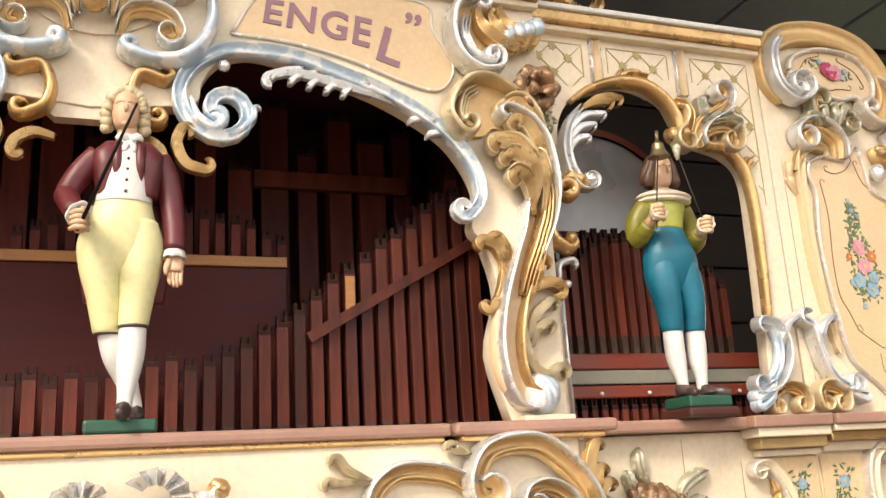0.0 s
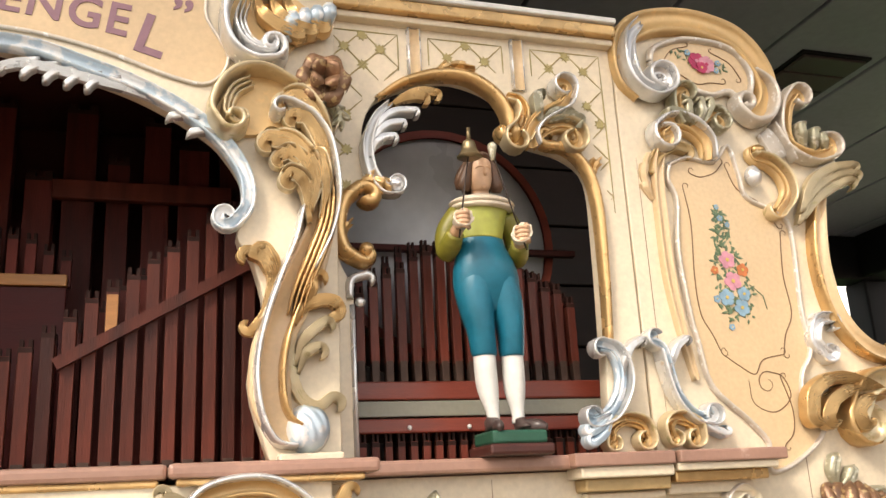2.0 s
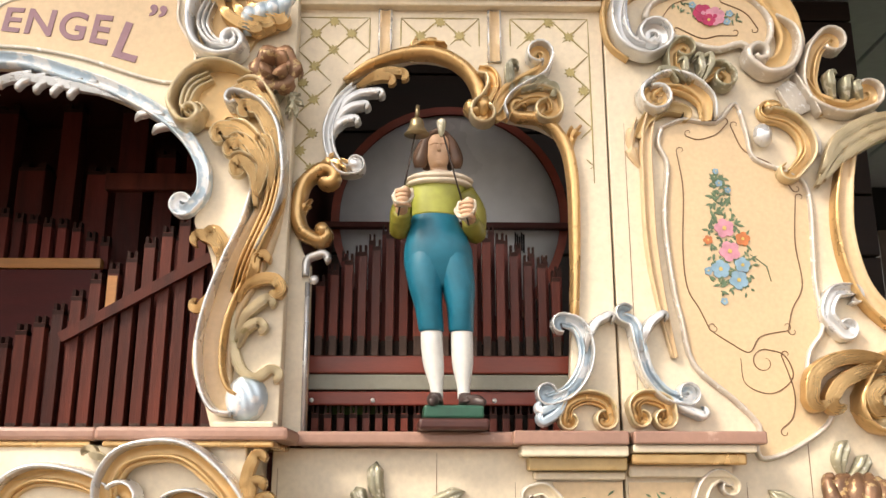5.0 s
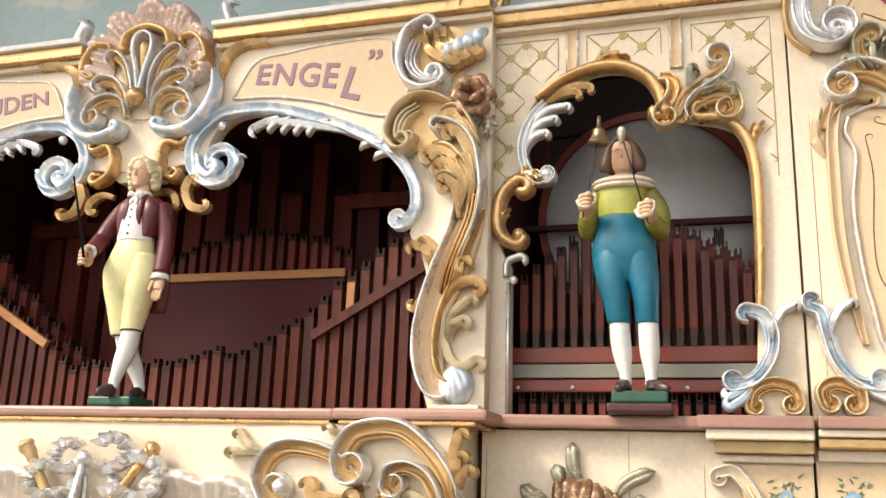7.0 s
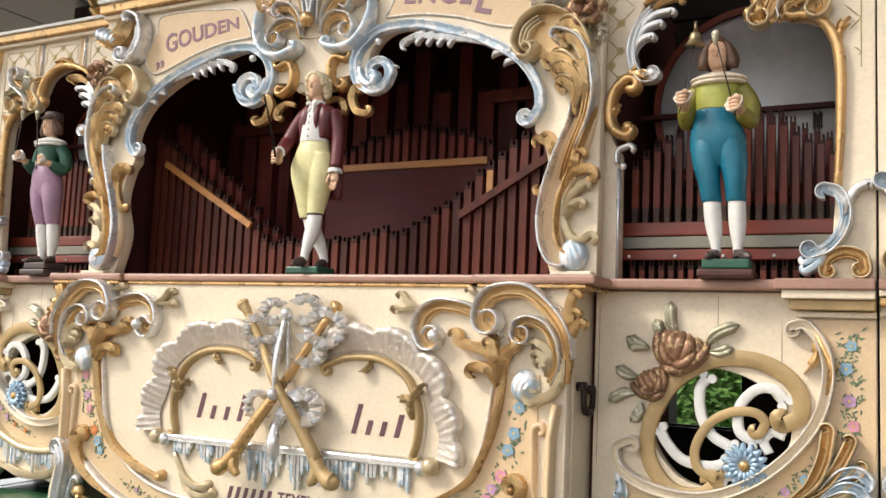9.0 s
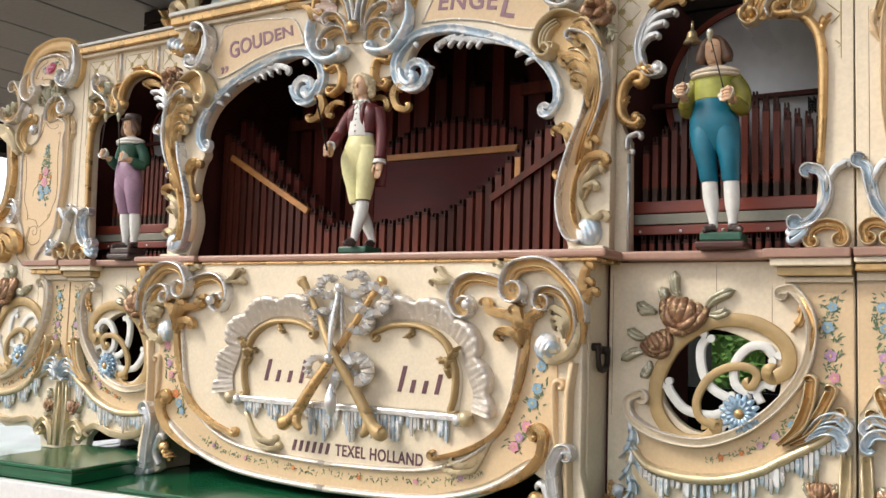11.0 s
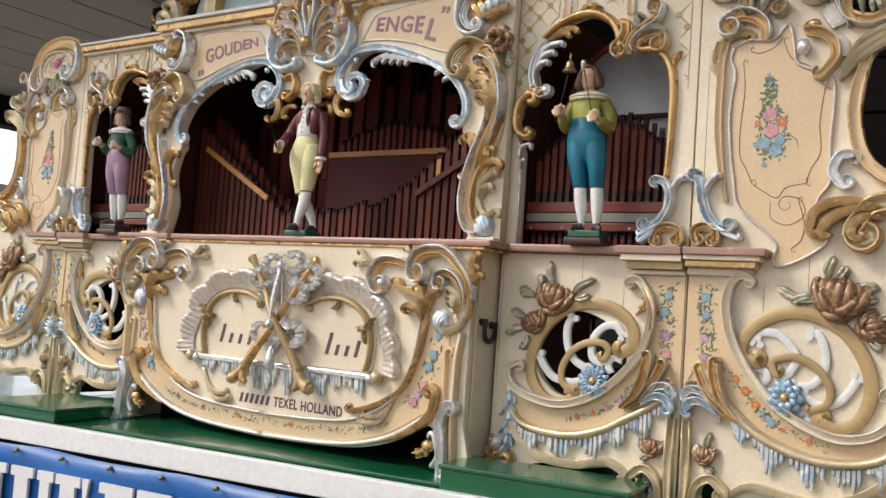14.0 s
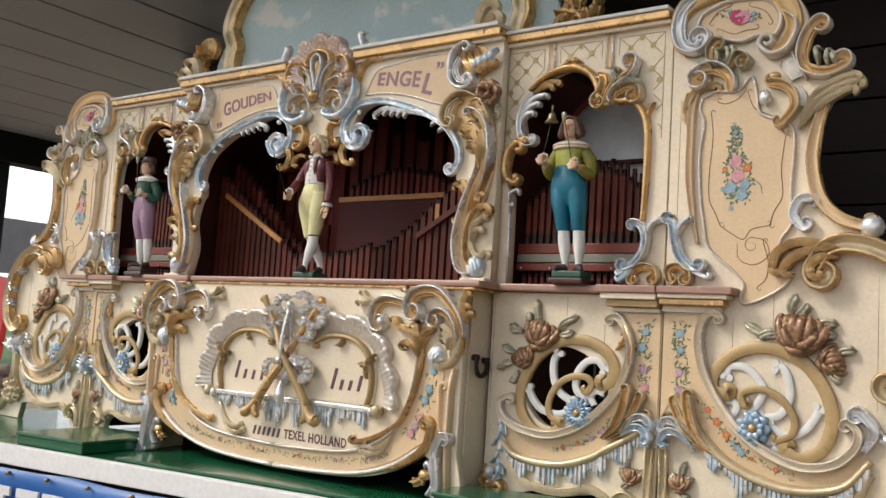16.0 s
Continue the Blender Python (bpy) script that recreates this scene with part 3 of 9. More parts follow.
OVERCAST = bpy.data.materials.new("overcast_sky")
OVERCAST.use_nodes = True
OVERCAST.node_tree.nodes["Principled BSDF"].inputs["Base Color"].default_value = (0.8, 0.8, 0.8, 1)
OVERCAST.node_tree.nodes["Principled BSDF"].inputs["Emission Color"].default_value = (0.95, 0.98, 1.0, 1)
OVERCAST.node_tree.nodes["Principled BSDF"].inputs["Emission Strength"].default_value = 1.1
bm = bmesh.new()
lo, hi = [], []
for k in range(64):
    a = 2 * math.pi * k / 64
    lo.append(bm.verts.new((280 * math.cos(a), 280 * math.sin(a), -1)))
    hi.append(bm.verts.new((280 * math.cos(a), 280 * math.sin(a), 150)))
for k in range(64):
    bm.faces.new((lo[k], hi[k], hi[(k + 1) % 64], lo[(k + 1) % 64]))
tagged(finish("backdrop", bm, OVERCAST), "bright white overcast sky all round", "sky", kind="structure")
bm = bmesh.new()
x = -6.4
while x < 4.9:
    box(bm, x, x + 0.484, -0.7, 3.3, 3.5, 3.53, 0, 0.006)
    x += 0.5
box(bm, -6.4, 4.95, -0.7, 3.3, 3.532, 3.6, 1)
tagged(finish("ceiling", bm, (CEIL, BLACK)), "grey boarded pavilion ceiling", "ceiling", kind="structure")
for name, dims, mt in (("beam_rear", (-6.5, 5.0, 3.2, 3.4, 3.22, 3.498), BLACK), ("beam_west", (-6.3, -6.05, -0.7, 3.2, 3.22, 3.498), BLACK), ("beam_east", (4.7, 4.95, -0.7, 3.2, 3.22, 3.498), BLACK)):
    bm = bmesh.new()
    box(bm, *dims, 0, 0.01)
    tagged(finish(name, bm, mt), "black painted timber roof beam", "beam", kind="structure")
for xx, yy in ((-6.2, 2.12), (4.82, 3.3), (-6.17, -0.7), (4.82, -0.7)):
    bm = bmesh.new()
    box(bm, xx - 0.09, xx + 0.09, yy - 0.09, yy + 0.09, 0, 3.218, 0, 0.012)
    tagged(finish("roof_post", bm, BLACK), "black painted square timber post carrying the roof", "post", "roof posts")
for nm, dims, mt, lab, cat in (("plaster_pier", (3.88, 4.08, 3.02, 3.19), PLASTER, "worn pale plaster pier at the pavilion corner", "pier"), ("pier_wall", (3.25, 3.877, 3.06, 3.19), EASTWALL, "dark brown wall panel beside the plaster pier", "wall"), ("corner_post", (4.083, 4.20, 3.04, 3.19), BLACK, "black painted timber corner post", "post"), ("gate_post", (4.203, 4.33, 3.04, 3.19), SLATEPAINT, "dark slate blue painted gate post", "post")):
    bm = bmesh.new()
    box(bm, *dims, 0, 3.218, 0, 0.006)
    tagged(finish(nm, bm, mt), lab, cat)
# invented wall outside every view; blocks sky light so the right wing darkens
bm = bmesh.new()
for k in range(16):
    box(bm, 3.74, 3.77, -5.2, 1.4, 0.2 * k, 0.2 * k + 0.194, 0, 0.004)
tagged(finish("added_shade_wall", bm, EASTWALL), "brown boarded wall added out of view to shade the right wing", "wall", kind="structure")
v = thing("ceiling_vent", "dark slatted ventilation grille set in the grey ceiling", "vent")
bm = bmesh.new()
box(bm, 2.72, 3.03, 1.16, 1.56, 3.49, 3.502, 0)
part("backing", bm, BLACK, v)
for i in range(3):
    bm = bmesh.new()
    box(bm, 2.735, 3.015, 1.175 + i * 0.127, 1.292 + i * 0.127, 3.480, 3.492, 0, 0.004)
    part("slat", bm, SHOE, v)

WALLY = 1.3
WIN = (0.46, 0.82, 1.62, 1.814)
bm = bmesh.new()
for i in range(14):
    z0, z1 = 0.82 + i * 0.2, 0.82 + i * 0.2 + 0.194
    for x0, x1 in (((-2.5, WIN[0]), (WIN[1], 2.35)) if i == 4 else ((-2.5, 2.35),)):
        box(bm, x0, x1, WALLY, WALLY + 0.03, z0, min(z1, 3.49), 0, 0.004)
box(bm, -2.5, 2.35, WALLY + 0.032, WALLY + 0.06, WIN[3], 3.49, 1)
box(bm, -2.5, 2.35, WALLY + 0.032, WALLY + 0.06, 0.82, WIN[2], 1)
box(bm, 0.43, 0.458, WALLY + 0.062, WALLY + 0.65, 1.50, 1.95, 1)
tagged(finish("wall_rear", bm, (DARKWALL, BLACK)), "dark brown boarded partition with a small opening behind the organ", "wall", kind="structure")
hedge = random.Random(11)
verts, faces = [], []
for k in range(13000):
    p = Vector((hedge.uniform(-2.0, 3.6), 6.0 + abs(hedge.gauss(0, 0.10)), hedge.uniform(0.9, 2.75)))
    d = Vector((hedge.gauss(0, 1), hedge.gauss(0, 0.5), hedge.gauss(0, 1))).normalized()
    e = d.orthogonal().normalized()
    sz = hedge.uniform(0.025, 0.055)
    i0 = len(verts)
    verts += [p - d * sz, p + e * sz * 0.45, p + d * sz, p - e * sz * 0.45]
    faces.append((i0, i0 + 1, i0 + 2, i0 + 3))
i0 = len(verts)
verts += [Vector((-2.0, 6.14, 0.0)), Vector((3.6, 6.14, 0.0)), Vector((3.6, 6.14, 2.7)), Vector((-2.0, 6.14, 2.7)), Vector((-2.0, 6.9, 0.0)), Vector((3.6, 6.9, 0.0)), Vector((3.6, 6.9, 2.7)), Vector((-2.0, 6.9, 2.7))]
faces += [tuple(i0 + q for q in f) for f in ((0, 1, 2, 3), (5, 4, 7, 6), (3, 2, 6, 7), (4, 0, 3, 7), (1, 5, 6, 2))]
me = bpy.data.meshes.new("hedge")
me.from_pydata(verts, [], faces)
me.materials.append(HEDGE)
tagged(new("hedge", me), "bright green clipped hedge behind the pavilion", "hedge", kind="stuff")

# deck of the wagon on which the organ stands, a little askew to the organ
DECK = 1.345
ASKEW = pose(0.0, -0.30, 0, 0, 0, 7.0)


def askew(ob):
    ob.matrix_world = ASKEW
    return ob


bm = bmesh.new()
box(bm, -1.19, 3.4, 0.0, 1.7, DECK - 0.05, DECK, 0, 0.004)
box(bm, -2.1, -1.195, 0.12, 1.7, DECK - 0.05, DECK, 0, 0.004)
tagged(askew(finish("wagon_deck", bm, GREEN)), "green painted wooden wagon deck under the organ", "deck", kind="structure")
bm = bmesh.new()
box(bm, -1.21, 3.42, -0.03, -0.001, DECK - 0.066, DECK + 0.004, 0, 0.004)
tagged(askew(finish("edge_beam", bm, WHITE)), "white painted edge board of the wagon deck", "beam", kind="structure")
bm = bmesh.new()
box(bm, -1.17, 3.3, 0.02, 1.6, 0.25, DECK - 0.052, 0)
tagged(askew(finish("wagon_body", bm, BLACK)), "dark wagon body below the deck", "wagon", kind="structure")
bm = bmesh.new()
box(bm, -0.52, 2.9, 0.035, 0.6, DECK + 0.0005, DECK + 0.010, 0, 0.003)
tagged(askew(finish("deck_board", bm, GREEN)), "green painted loose board lying on the deck under the organ", "board", kind="structure")
for bx0, bx1, by0, by1, lab in ((-1.03, -0.67, 0.02, 0.40, "low green box on the deck beside the organ base"), (0.74, 1.24, -0.01, 0.20, "low green box on the deck in front of the organ wing")):
    bm = bmesh.new()
    top_z = DECK + (0.045 if bx0 < 0 else 0.068)
    dbx = askew(tagged(new("deck_box"), lab, "box", "green deck boxes"))
    box(bm, bx0 + 0.006, bx1 - 0.006, by0 + 0.006, by1 - 0.006, DECK + 0.001, top_z - 0.014, 0, 0.003)
    part("body", bm, GREEN, dbx)
    bm = bmesh.new()
    box(bm, bx0, bx1, by0, by1, top_z - 0.013, top_z, 0, 0.004)
    part("lid", bm, GREEN, dbx)

# banner on the wagon's front
ban = thing("banner", "blue vinyl banner with white slab lettering and brass eyelets", "banner")
ban.matrix_world = ASKEW
bm = bmesh.new()
nx = 120
rows = []
for j, z in enumerate((DECK - 0.07, DECK - 0.12, DECK - 0.25, DECK - 0.45, DECK - 0.7)):
    rows.append([bm.verts.new((-1.225 + 4.645 * i / nx, -0.037 - 0.004 * math.sin(i * 0.7) * (j == 0) - 0.006 * math.sin(i * 0.31 + j), z - (0.006 * abs(math.sin(i * 0.21)) if j == 0 else 0))) for i in range(nx + 1)])
for j in range(4):
    for i in range(nx):
        f = bm.faces.new((rows[j][i], rows[j + 1][i], rows[j + 1][i + 1], rows[j][i + 1]))
        f.smooth = True
sheet = part("sheet", bm, BLUE, ban)
md = sheet.modifiers.new("thick", "SOLIDIFY")
md.thickness = 0.002
for i in range(22):
    bm = bmesh.new()
    tube(bm, [(-1.16 + i * 0.205, -0.054, DECK - 0.090), (-1.16 + i * 0.205, -0.040, DECK - 0.090)], 0.007, 0, 10)
    part("eyelet", bm, BRASS, ban)
SLAB = 0.155
for bx, bw in ((-1.0, 0.145), (-0.835, 0.115), (-0.705, 0.10), (-0.60, 0.07), (-0.50, 0.105), (-0.425, 0.02), (-0.30, 0.135), (-0.15, 0.13), (0.0, 0.12), (0.15, 0.12), (0.29, 0.125)):
    # one bar with slab ends for each letter
    z0, z1 = DECK - 0.135 - SLAB, DECK - 0.135
    bm = bmesh.new()
    if bw > 0.03:
        e, w = bw / 2, bw * 0.3
        prism(bm, [(bx - e, z0), (bx + e, z0), (bx + e, z0 + 0.03), (bx + w, z0 + 0.03), (bx + w, z1 - 0.03), (bx + e, z1 - 0.03), (bx + e, z1), (bx - e, z1), (bx - e, z1 - 0.03), (bx - w, z1 - 0.03), (bx - w, z0 + 0.03), (bx - e, z0 + 0.03)], -0.056, -0.046)
    else:
        prism(bm, [(bx - 0.008, z1 - 0.06), (bx + 0.006, z1 - 0.06), (bx + 0.014, z1), (bx - 0.014, z1)], -0.056, -0.046)
    part("white_bar", bm, LETTERWHITE, ban)


# ---- organ case behind the facade ----
organ_case = thing("organ_case", "dark reddish interior case of the organ", "organ case", kind="structure")
for nm, dims in (("back_panel", (-0.74, 0.74, 0.62, 0.66, 1.36, 2.738)), ("side_panel", (-0.747, -0.723, 0.06, 0.618, 1.36, 2.738)), ("side_panel", (0.723, 0.747, 0.06, 0.618, 1.36, 2.738)), ("top_panel", (-0.747, 0.747, 0.05, 0.66, 2.74, 2.756))):
    bm = bmesh.new()
    box(bm, *dims, 0)
    part(nm, bm, CASE, organ_case)
bm = bmesh.new()
box(bm, -0.72, 0.72, 0.06, 0.6, 1.95, 1.99, 0)
tagged(finish("wind_chest", bm, REDWOOD), "red brown wooden wind chest carrying the pipes", "wind chest")
for s in (-1, 1):
    MIRROR[0] = s
    chest = thing("wind_chest", "red brown wind chest with a grey green strip", "wind chest")
    for nm, dims, mt, bv in (("body", (0.76, 1.26, 0.10, 0.34, 1.95, 2.005), CASE, 0.0), ("upper_rail", (0.76, 1.26, 0.125, 0.30, 2.105, 2.135), REDWOOD, 0.003), ("grey_strip", (0.76, 1.26, 0.123, 0.30, 2.078, 2.103), GREYGREEN, 0.002), ("lower_rail", (0.76, 1.26, 0.12, 0.30, 2.052, 2.075), REDWOOD, 0.003)):
        bm = bmesh.new()
        box(bm, *dims, 0, bv)
        part(nm, bm, mt, chest)
    for k in range(5):
        bm = bmesh.new()
        ball(bm, (0.78 + 0.1 * k, 0.118, 2.060), 0.004, 0, 8)
        part("screw_head", bm, STOCKING, chest, "small white screw head")
    bm = bmesh.new()
    box(bm, 0.75, 1.30, 0.60, 0.62, 1.36, 2.76, 0)
    # added side board, never in view; keeps light out of the left wing
    box(bm, 1.285, 1.30, 0.08, 0.598, 1.36, 2.76, 0)
    tagged(finish("wing_back", bm, CASE), "dark backing board behind the organ wing, with an added unseen side board", "board", kind="structure") if s < 0 else bm.free()
MIRROR[0] = 1


def pipe(x, y, z0, z1, w, wood, group, foot=True):
    p = thing("organ_pipe", "square red brown wooden organ pipe with a forked dark cap", "organ pipe", group)
    p.location = (x, y, z0)
    h = z1 - z0
    bm = bmesh.new()
    box(bm, -w / 2, w / 2, -w / 2, w / 2, 0.03 if foot else 0, h - 0.012, 0, 0.001)
    part("body", bm, wood, p)
    bm = bmesh.new()
    box(bm, -w * 0.46, -w * 0.18, -w * 0.4, w * 0.4, h - 0.014, h, 0)
    box(bm, w * 0.18, w * 0.46, -w * 0.4, w * 0.4, h - 0.014, h, 0)
    box(bm, -w * 0.5, w * 0.5, -w * 0.52, w * 0.52, h - 0.02, h - 0.013, 0)
    part("cap", bm, CAP, p)
    if foot:
        bm = bmesh.new()
        box(bm, -w * 0.42, w * 0.42, -w * 0.56, w * 0.5, 0.0, 0.034, 0, 0.001)
        box(bm, -w * 0.2, w * 0.2, -w * 0.62, -w * 0.5, 0.026, 0.034, 0)
        part("mouth", bm, FOOT, p)
    return p


# main rows: high at both sides, low in the middle with a small crest
n = 46
for i in range(n):
    x = -0.66 + 1.32 * i / (n - 1)
    h = 2.115 + 0.40 * max(0, abs(x + 0.02) - 0.20) ** 1.0 / 0.45 * 0.85 + 0.03 * math.exp(-((x - 0.12) / 0.09) ** 2)
    pipe(x, 0.16, 1.99, h + rng.uniform(-0.008, 0.008), 0.0195, PIPEWOOD, "main front pipes")
    if i == 37:
        bm = bmesh.new()
        box(bm, x - 0.0085, x + 0.0085, 0.1475, 0.150, 2.205, 2.275, 0, 0.0008)
        tagged(finish("wood_patch", bm, ORANGEWOOD), "short orange pine repair strip on a red pipe", "strip")
for i in range(38):
    x = -0.65 + 1.30 * i / 37
    h = 2.12 + 0.40 * max(0, abs(x) - 0.22) / 0.45 + rng.uniform(-0.01, 0.01)
    pipe(x, 0.225, 1.99, min(h, 2.56), 0.021, PIPEBACK, "main second row pipes", False)
for i in range(17):
    x = -0.12 + 0.46 * i / 16
    pipe(x, 0.335, 2.33, 2.40 + 0.05 * math.sin(math.pi * i / 16) + rng.uniform(-0.006, 0.006), 0.017, PIPEBACK, "short pipes above the bar", False)
for i in range(19):
    x = -0.62 + 1.24 * i / 18
    pipe(x, 0.45, 1.99, 2.56 + 0.16 * abs(math.sin(i * 1.7)), 0.040 + 0.008 * (i % 3), PIPEBACK, "tall rear pipes", False)
for bx0, bx1, bz in ((0.30, 0.62, 2.535), (-0.60, -0.30, 2.50)):
    bm = bmesh.new()
    box(bm, bx0, bx1, 0.400, 0.420, bz - 0.018, bz + 0.018, 0, 0.002)
    tagged(finish("pipe_brace", bm, PIPEWOOD), "red brown wooden brace across the tall rear pipes", "brace")
bm = bmesh.new()
box(bm, -0.16, 0.345, 0.30, 0.32, 2.325, 2.345, 0, 0.002)
tagged(finish("pipe_rail", bm, ORANGEWOOD), "orange pine rail in front of short pipes", "rail")
bm = bmesh.new()
box(bm, -0.16, 0.345, 0.305, 0.318, 1.99, 2.324, 0, 0.002)
tagged(finish("chest_panel", bm, DARKRED), "dark red panel below the pine rail", "panel")
for a, b, y, m, lab in (((-0.62, 2.345), (-0.29, 2.155), 0.142, ORANGEWOOD, "orange pine batten tying the pipes at a slant"), ((0.35, 2.165), (0.66, 2.345), 0.142, PIPEWOOD, "dark red batten tying the pipes at a slant")):
    bm = bmesh.new()
    d = (Vector((b[0], 0, b[1])) - Vector((a[0], 0, a[1]))).normalized()
    prism(bm, [(a[0] - d.z * 0.009, a[1] + d.x * 0.009), (b[0] - d.z * 0.009, b[1] + d.x * 0.009), (b[0] + d.z * 0.009, b[1] - d.x * 0.009), (a[0] + d.z * 0.009, a[1] - d.x * 0.009)], y - 0.006, y + 0.006)
    tagged(finish("batten", bm, m), lab, "batten")
for s in (-1, 1):
    wood = WINGWOOD
    for row, y in ((0, 0.145), (1, 0.195)):
        for i in range(18):
            x = 0.785 + 0.428 * (i + 0.5 * row) / 18
            h = 2.245 + 0.13 * math.cos((x - 0.99) / 0.23 * 1.45) + 0.025 * row
            pipe(s * x, y, 2.136, h + rng.uniform(-0.007, 0.007), 0.0148 - 0.003 * row, wood if not row else PIPEBACK, "wing pipes")
    for i in range(22):
        x = 0.785 + 0.44 * i / 21
        pipe(s * x, 0.135, 2.005, 2.052, 0.012, wood, "stub pipes below the wing chest", False)

# bass drum and side drum behind the wing openings
for cx, cz, r, y0, y1, lab in ((1.01, 2.43, 0.225, 0.30, 0.55, "bass drum with grey skin and dark red hoop"), (-1.035, 2.475, 0.135, 0.27, 0.45, "pale drum with dark red hoop")):
    d = thing("drum", lab, "drum")
    bm = bmesh.new()
    tube(bm, [(cx, y0 + 0.012, cz), (cx, y1, cz)], r * 0.985, 0, 48)
    part("shell", bm, REDWOOD, d)
    bm = bmesh.new()
    tube(bm, [(cx, y0 + 0.004, cz), (cx, y0 + 0.010, cz)], r * 0.95, 0, 48)
    part("skin", bm, DRUMSKIN, d)
    bm = bmesh.new()
    for k in range(48):
        a0, a1 = 2 * math.pi * k / 48, 2 * math.pi * (k + 1) / 48
        q = [[bm.verts.new((cx + rr * r * math.cos(a), yy, cz + rr * r * math.sin(a))) for rr, yy in ((0.95, y0 - 0.004), (1.02, y0 - 0.004), (1.02, y0 + 0.04), (0.95, y0 + 0.006))] for a in (a0, a1)]
        for m_ in range(3):
            bm.faces.new((q[0][m_], q[1][m_], q[1][m_ + 1], q[0][m_ + 1]))
    bmesh.ops.remove_doubles(bm, verts=bm.verts, dist=1e-5)
    bmesh.ops.recalc_face_normals(bm, faces=bm.faces)
    part("hoop", bm, REDWOOD, d)
    bm = bmesh.new()
    box(bm, cx - r - 0.03, cx + r + 0.04, y0 - 0.03, y0 - 0.012, cz - 0.03, cz - 0.018, 0, 0.002)
    part("stay_bar", bm, CASE, d)
    if cx > 0:
        bm = bmesh.new()
        for k in range(5):
            box(bm, 1.135 + 0.004 * k, 1.138 + 0.004 * k, y0 - 0.001, y0 + 0.003, 2.36 + 0.004 * (k % 2), 2.40 - 0.004 * (k % 3), 0)
        part("maker_mark", bm, BLACK, d)
    bm = bmesh.new()
    box(bm, cx - 0.05, cx + 0.05, y0 + 0.04, y1, 1.99, cz - r * 0.96, 0)
    part("cradle", bm, CASE, d)


# ---- facade: central arch ----
CTR = thing("organ_arch", "carved cream and gilt rococo arch of the organ front", "organ front")
FLD = {}
half_arch = [(0.648, 2.005), (0.618, 2.117), (0.640, 2.213), (0.621, 2.297), (0.600, 2.330), (0.614, 2.394), (0.580, 2.461), (0.537, 2.500), (0.457, 2.544), (0.380, 2.571), (0.274, 2.600), (0.222, 2.602), (0.182, 2.582), (0.158, 2.545), (0.150, 2.510), (0.10, 2.50), (0.0, 2.49)]
inner = [tuple(p) for p in spline(half_arch, 4)]
top_half = [(0.745, 2.005), (0.745, 2.775), (0.15, 2.775), (0.0, 2.82)]
outline = top_half + [(-x, z) for x, z in top_half[-2::-1]] + [(-x, z) for x, z in inner] + [p for p in inner[-2::-1]]
plate("arch_board", outline, [], 0.0, 0.035, CREAM, CTR, bevel=0.002)

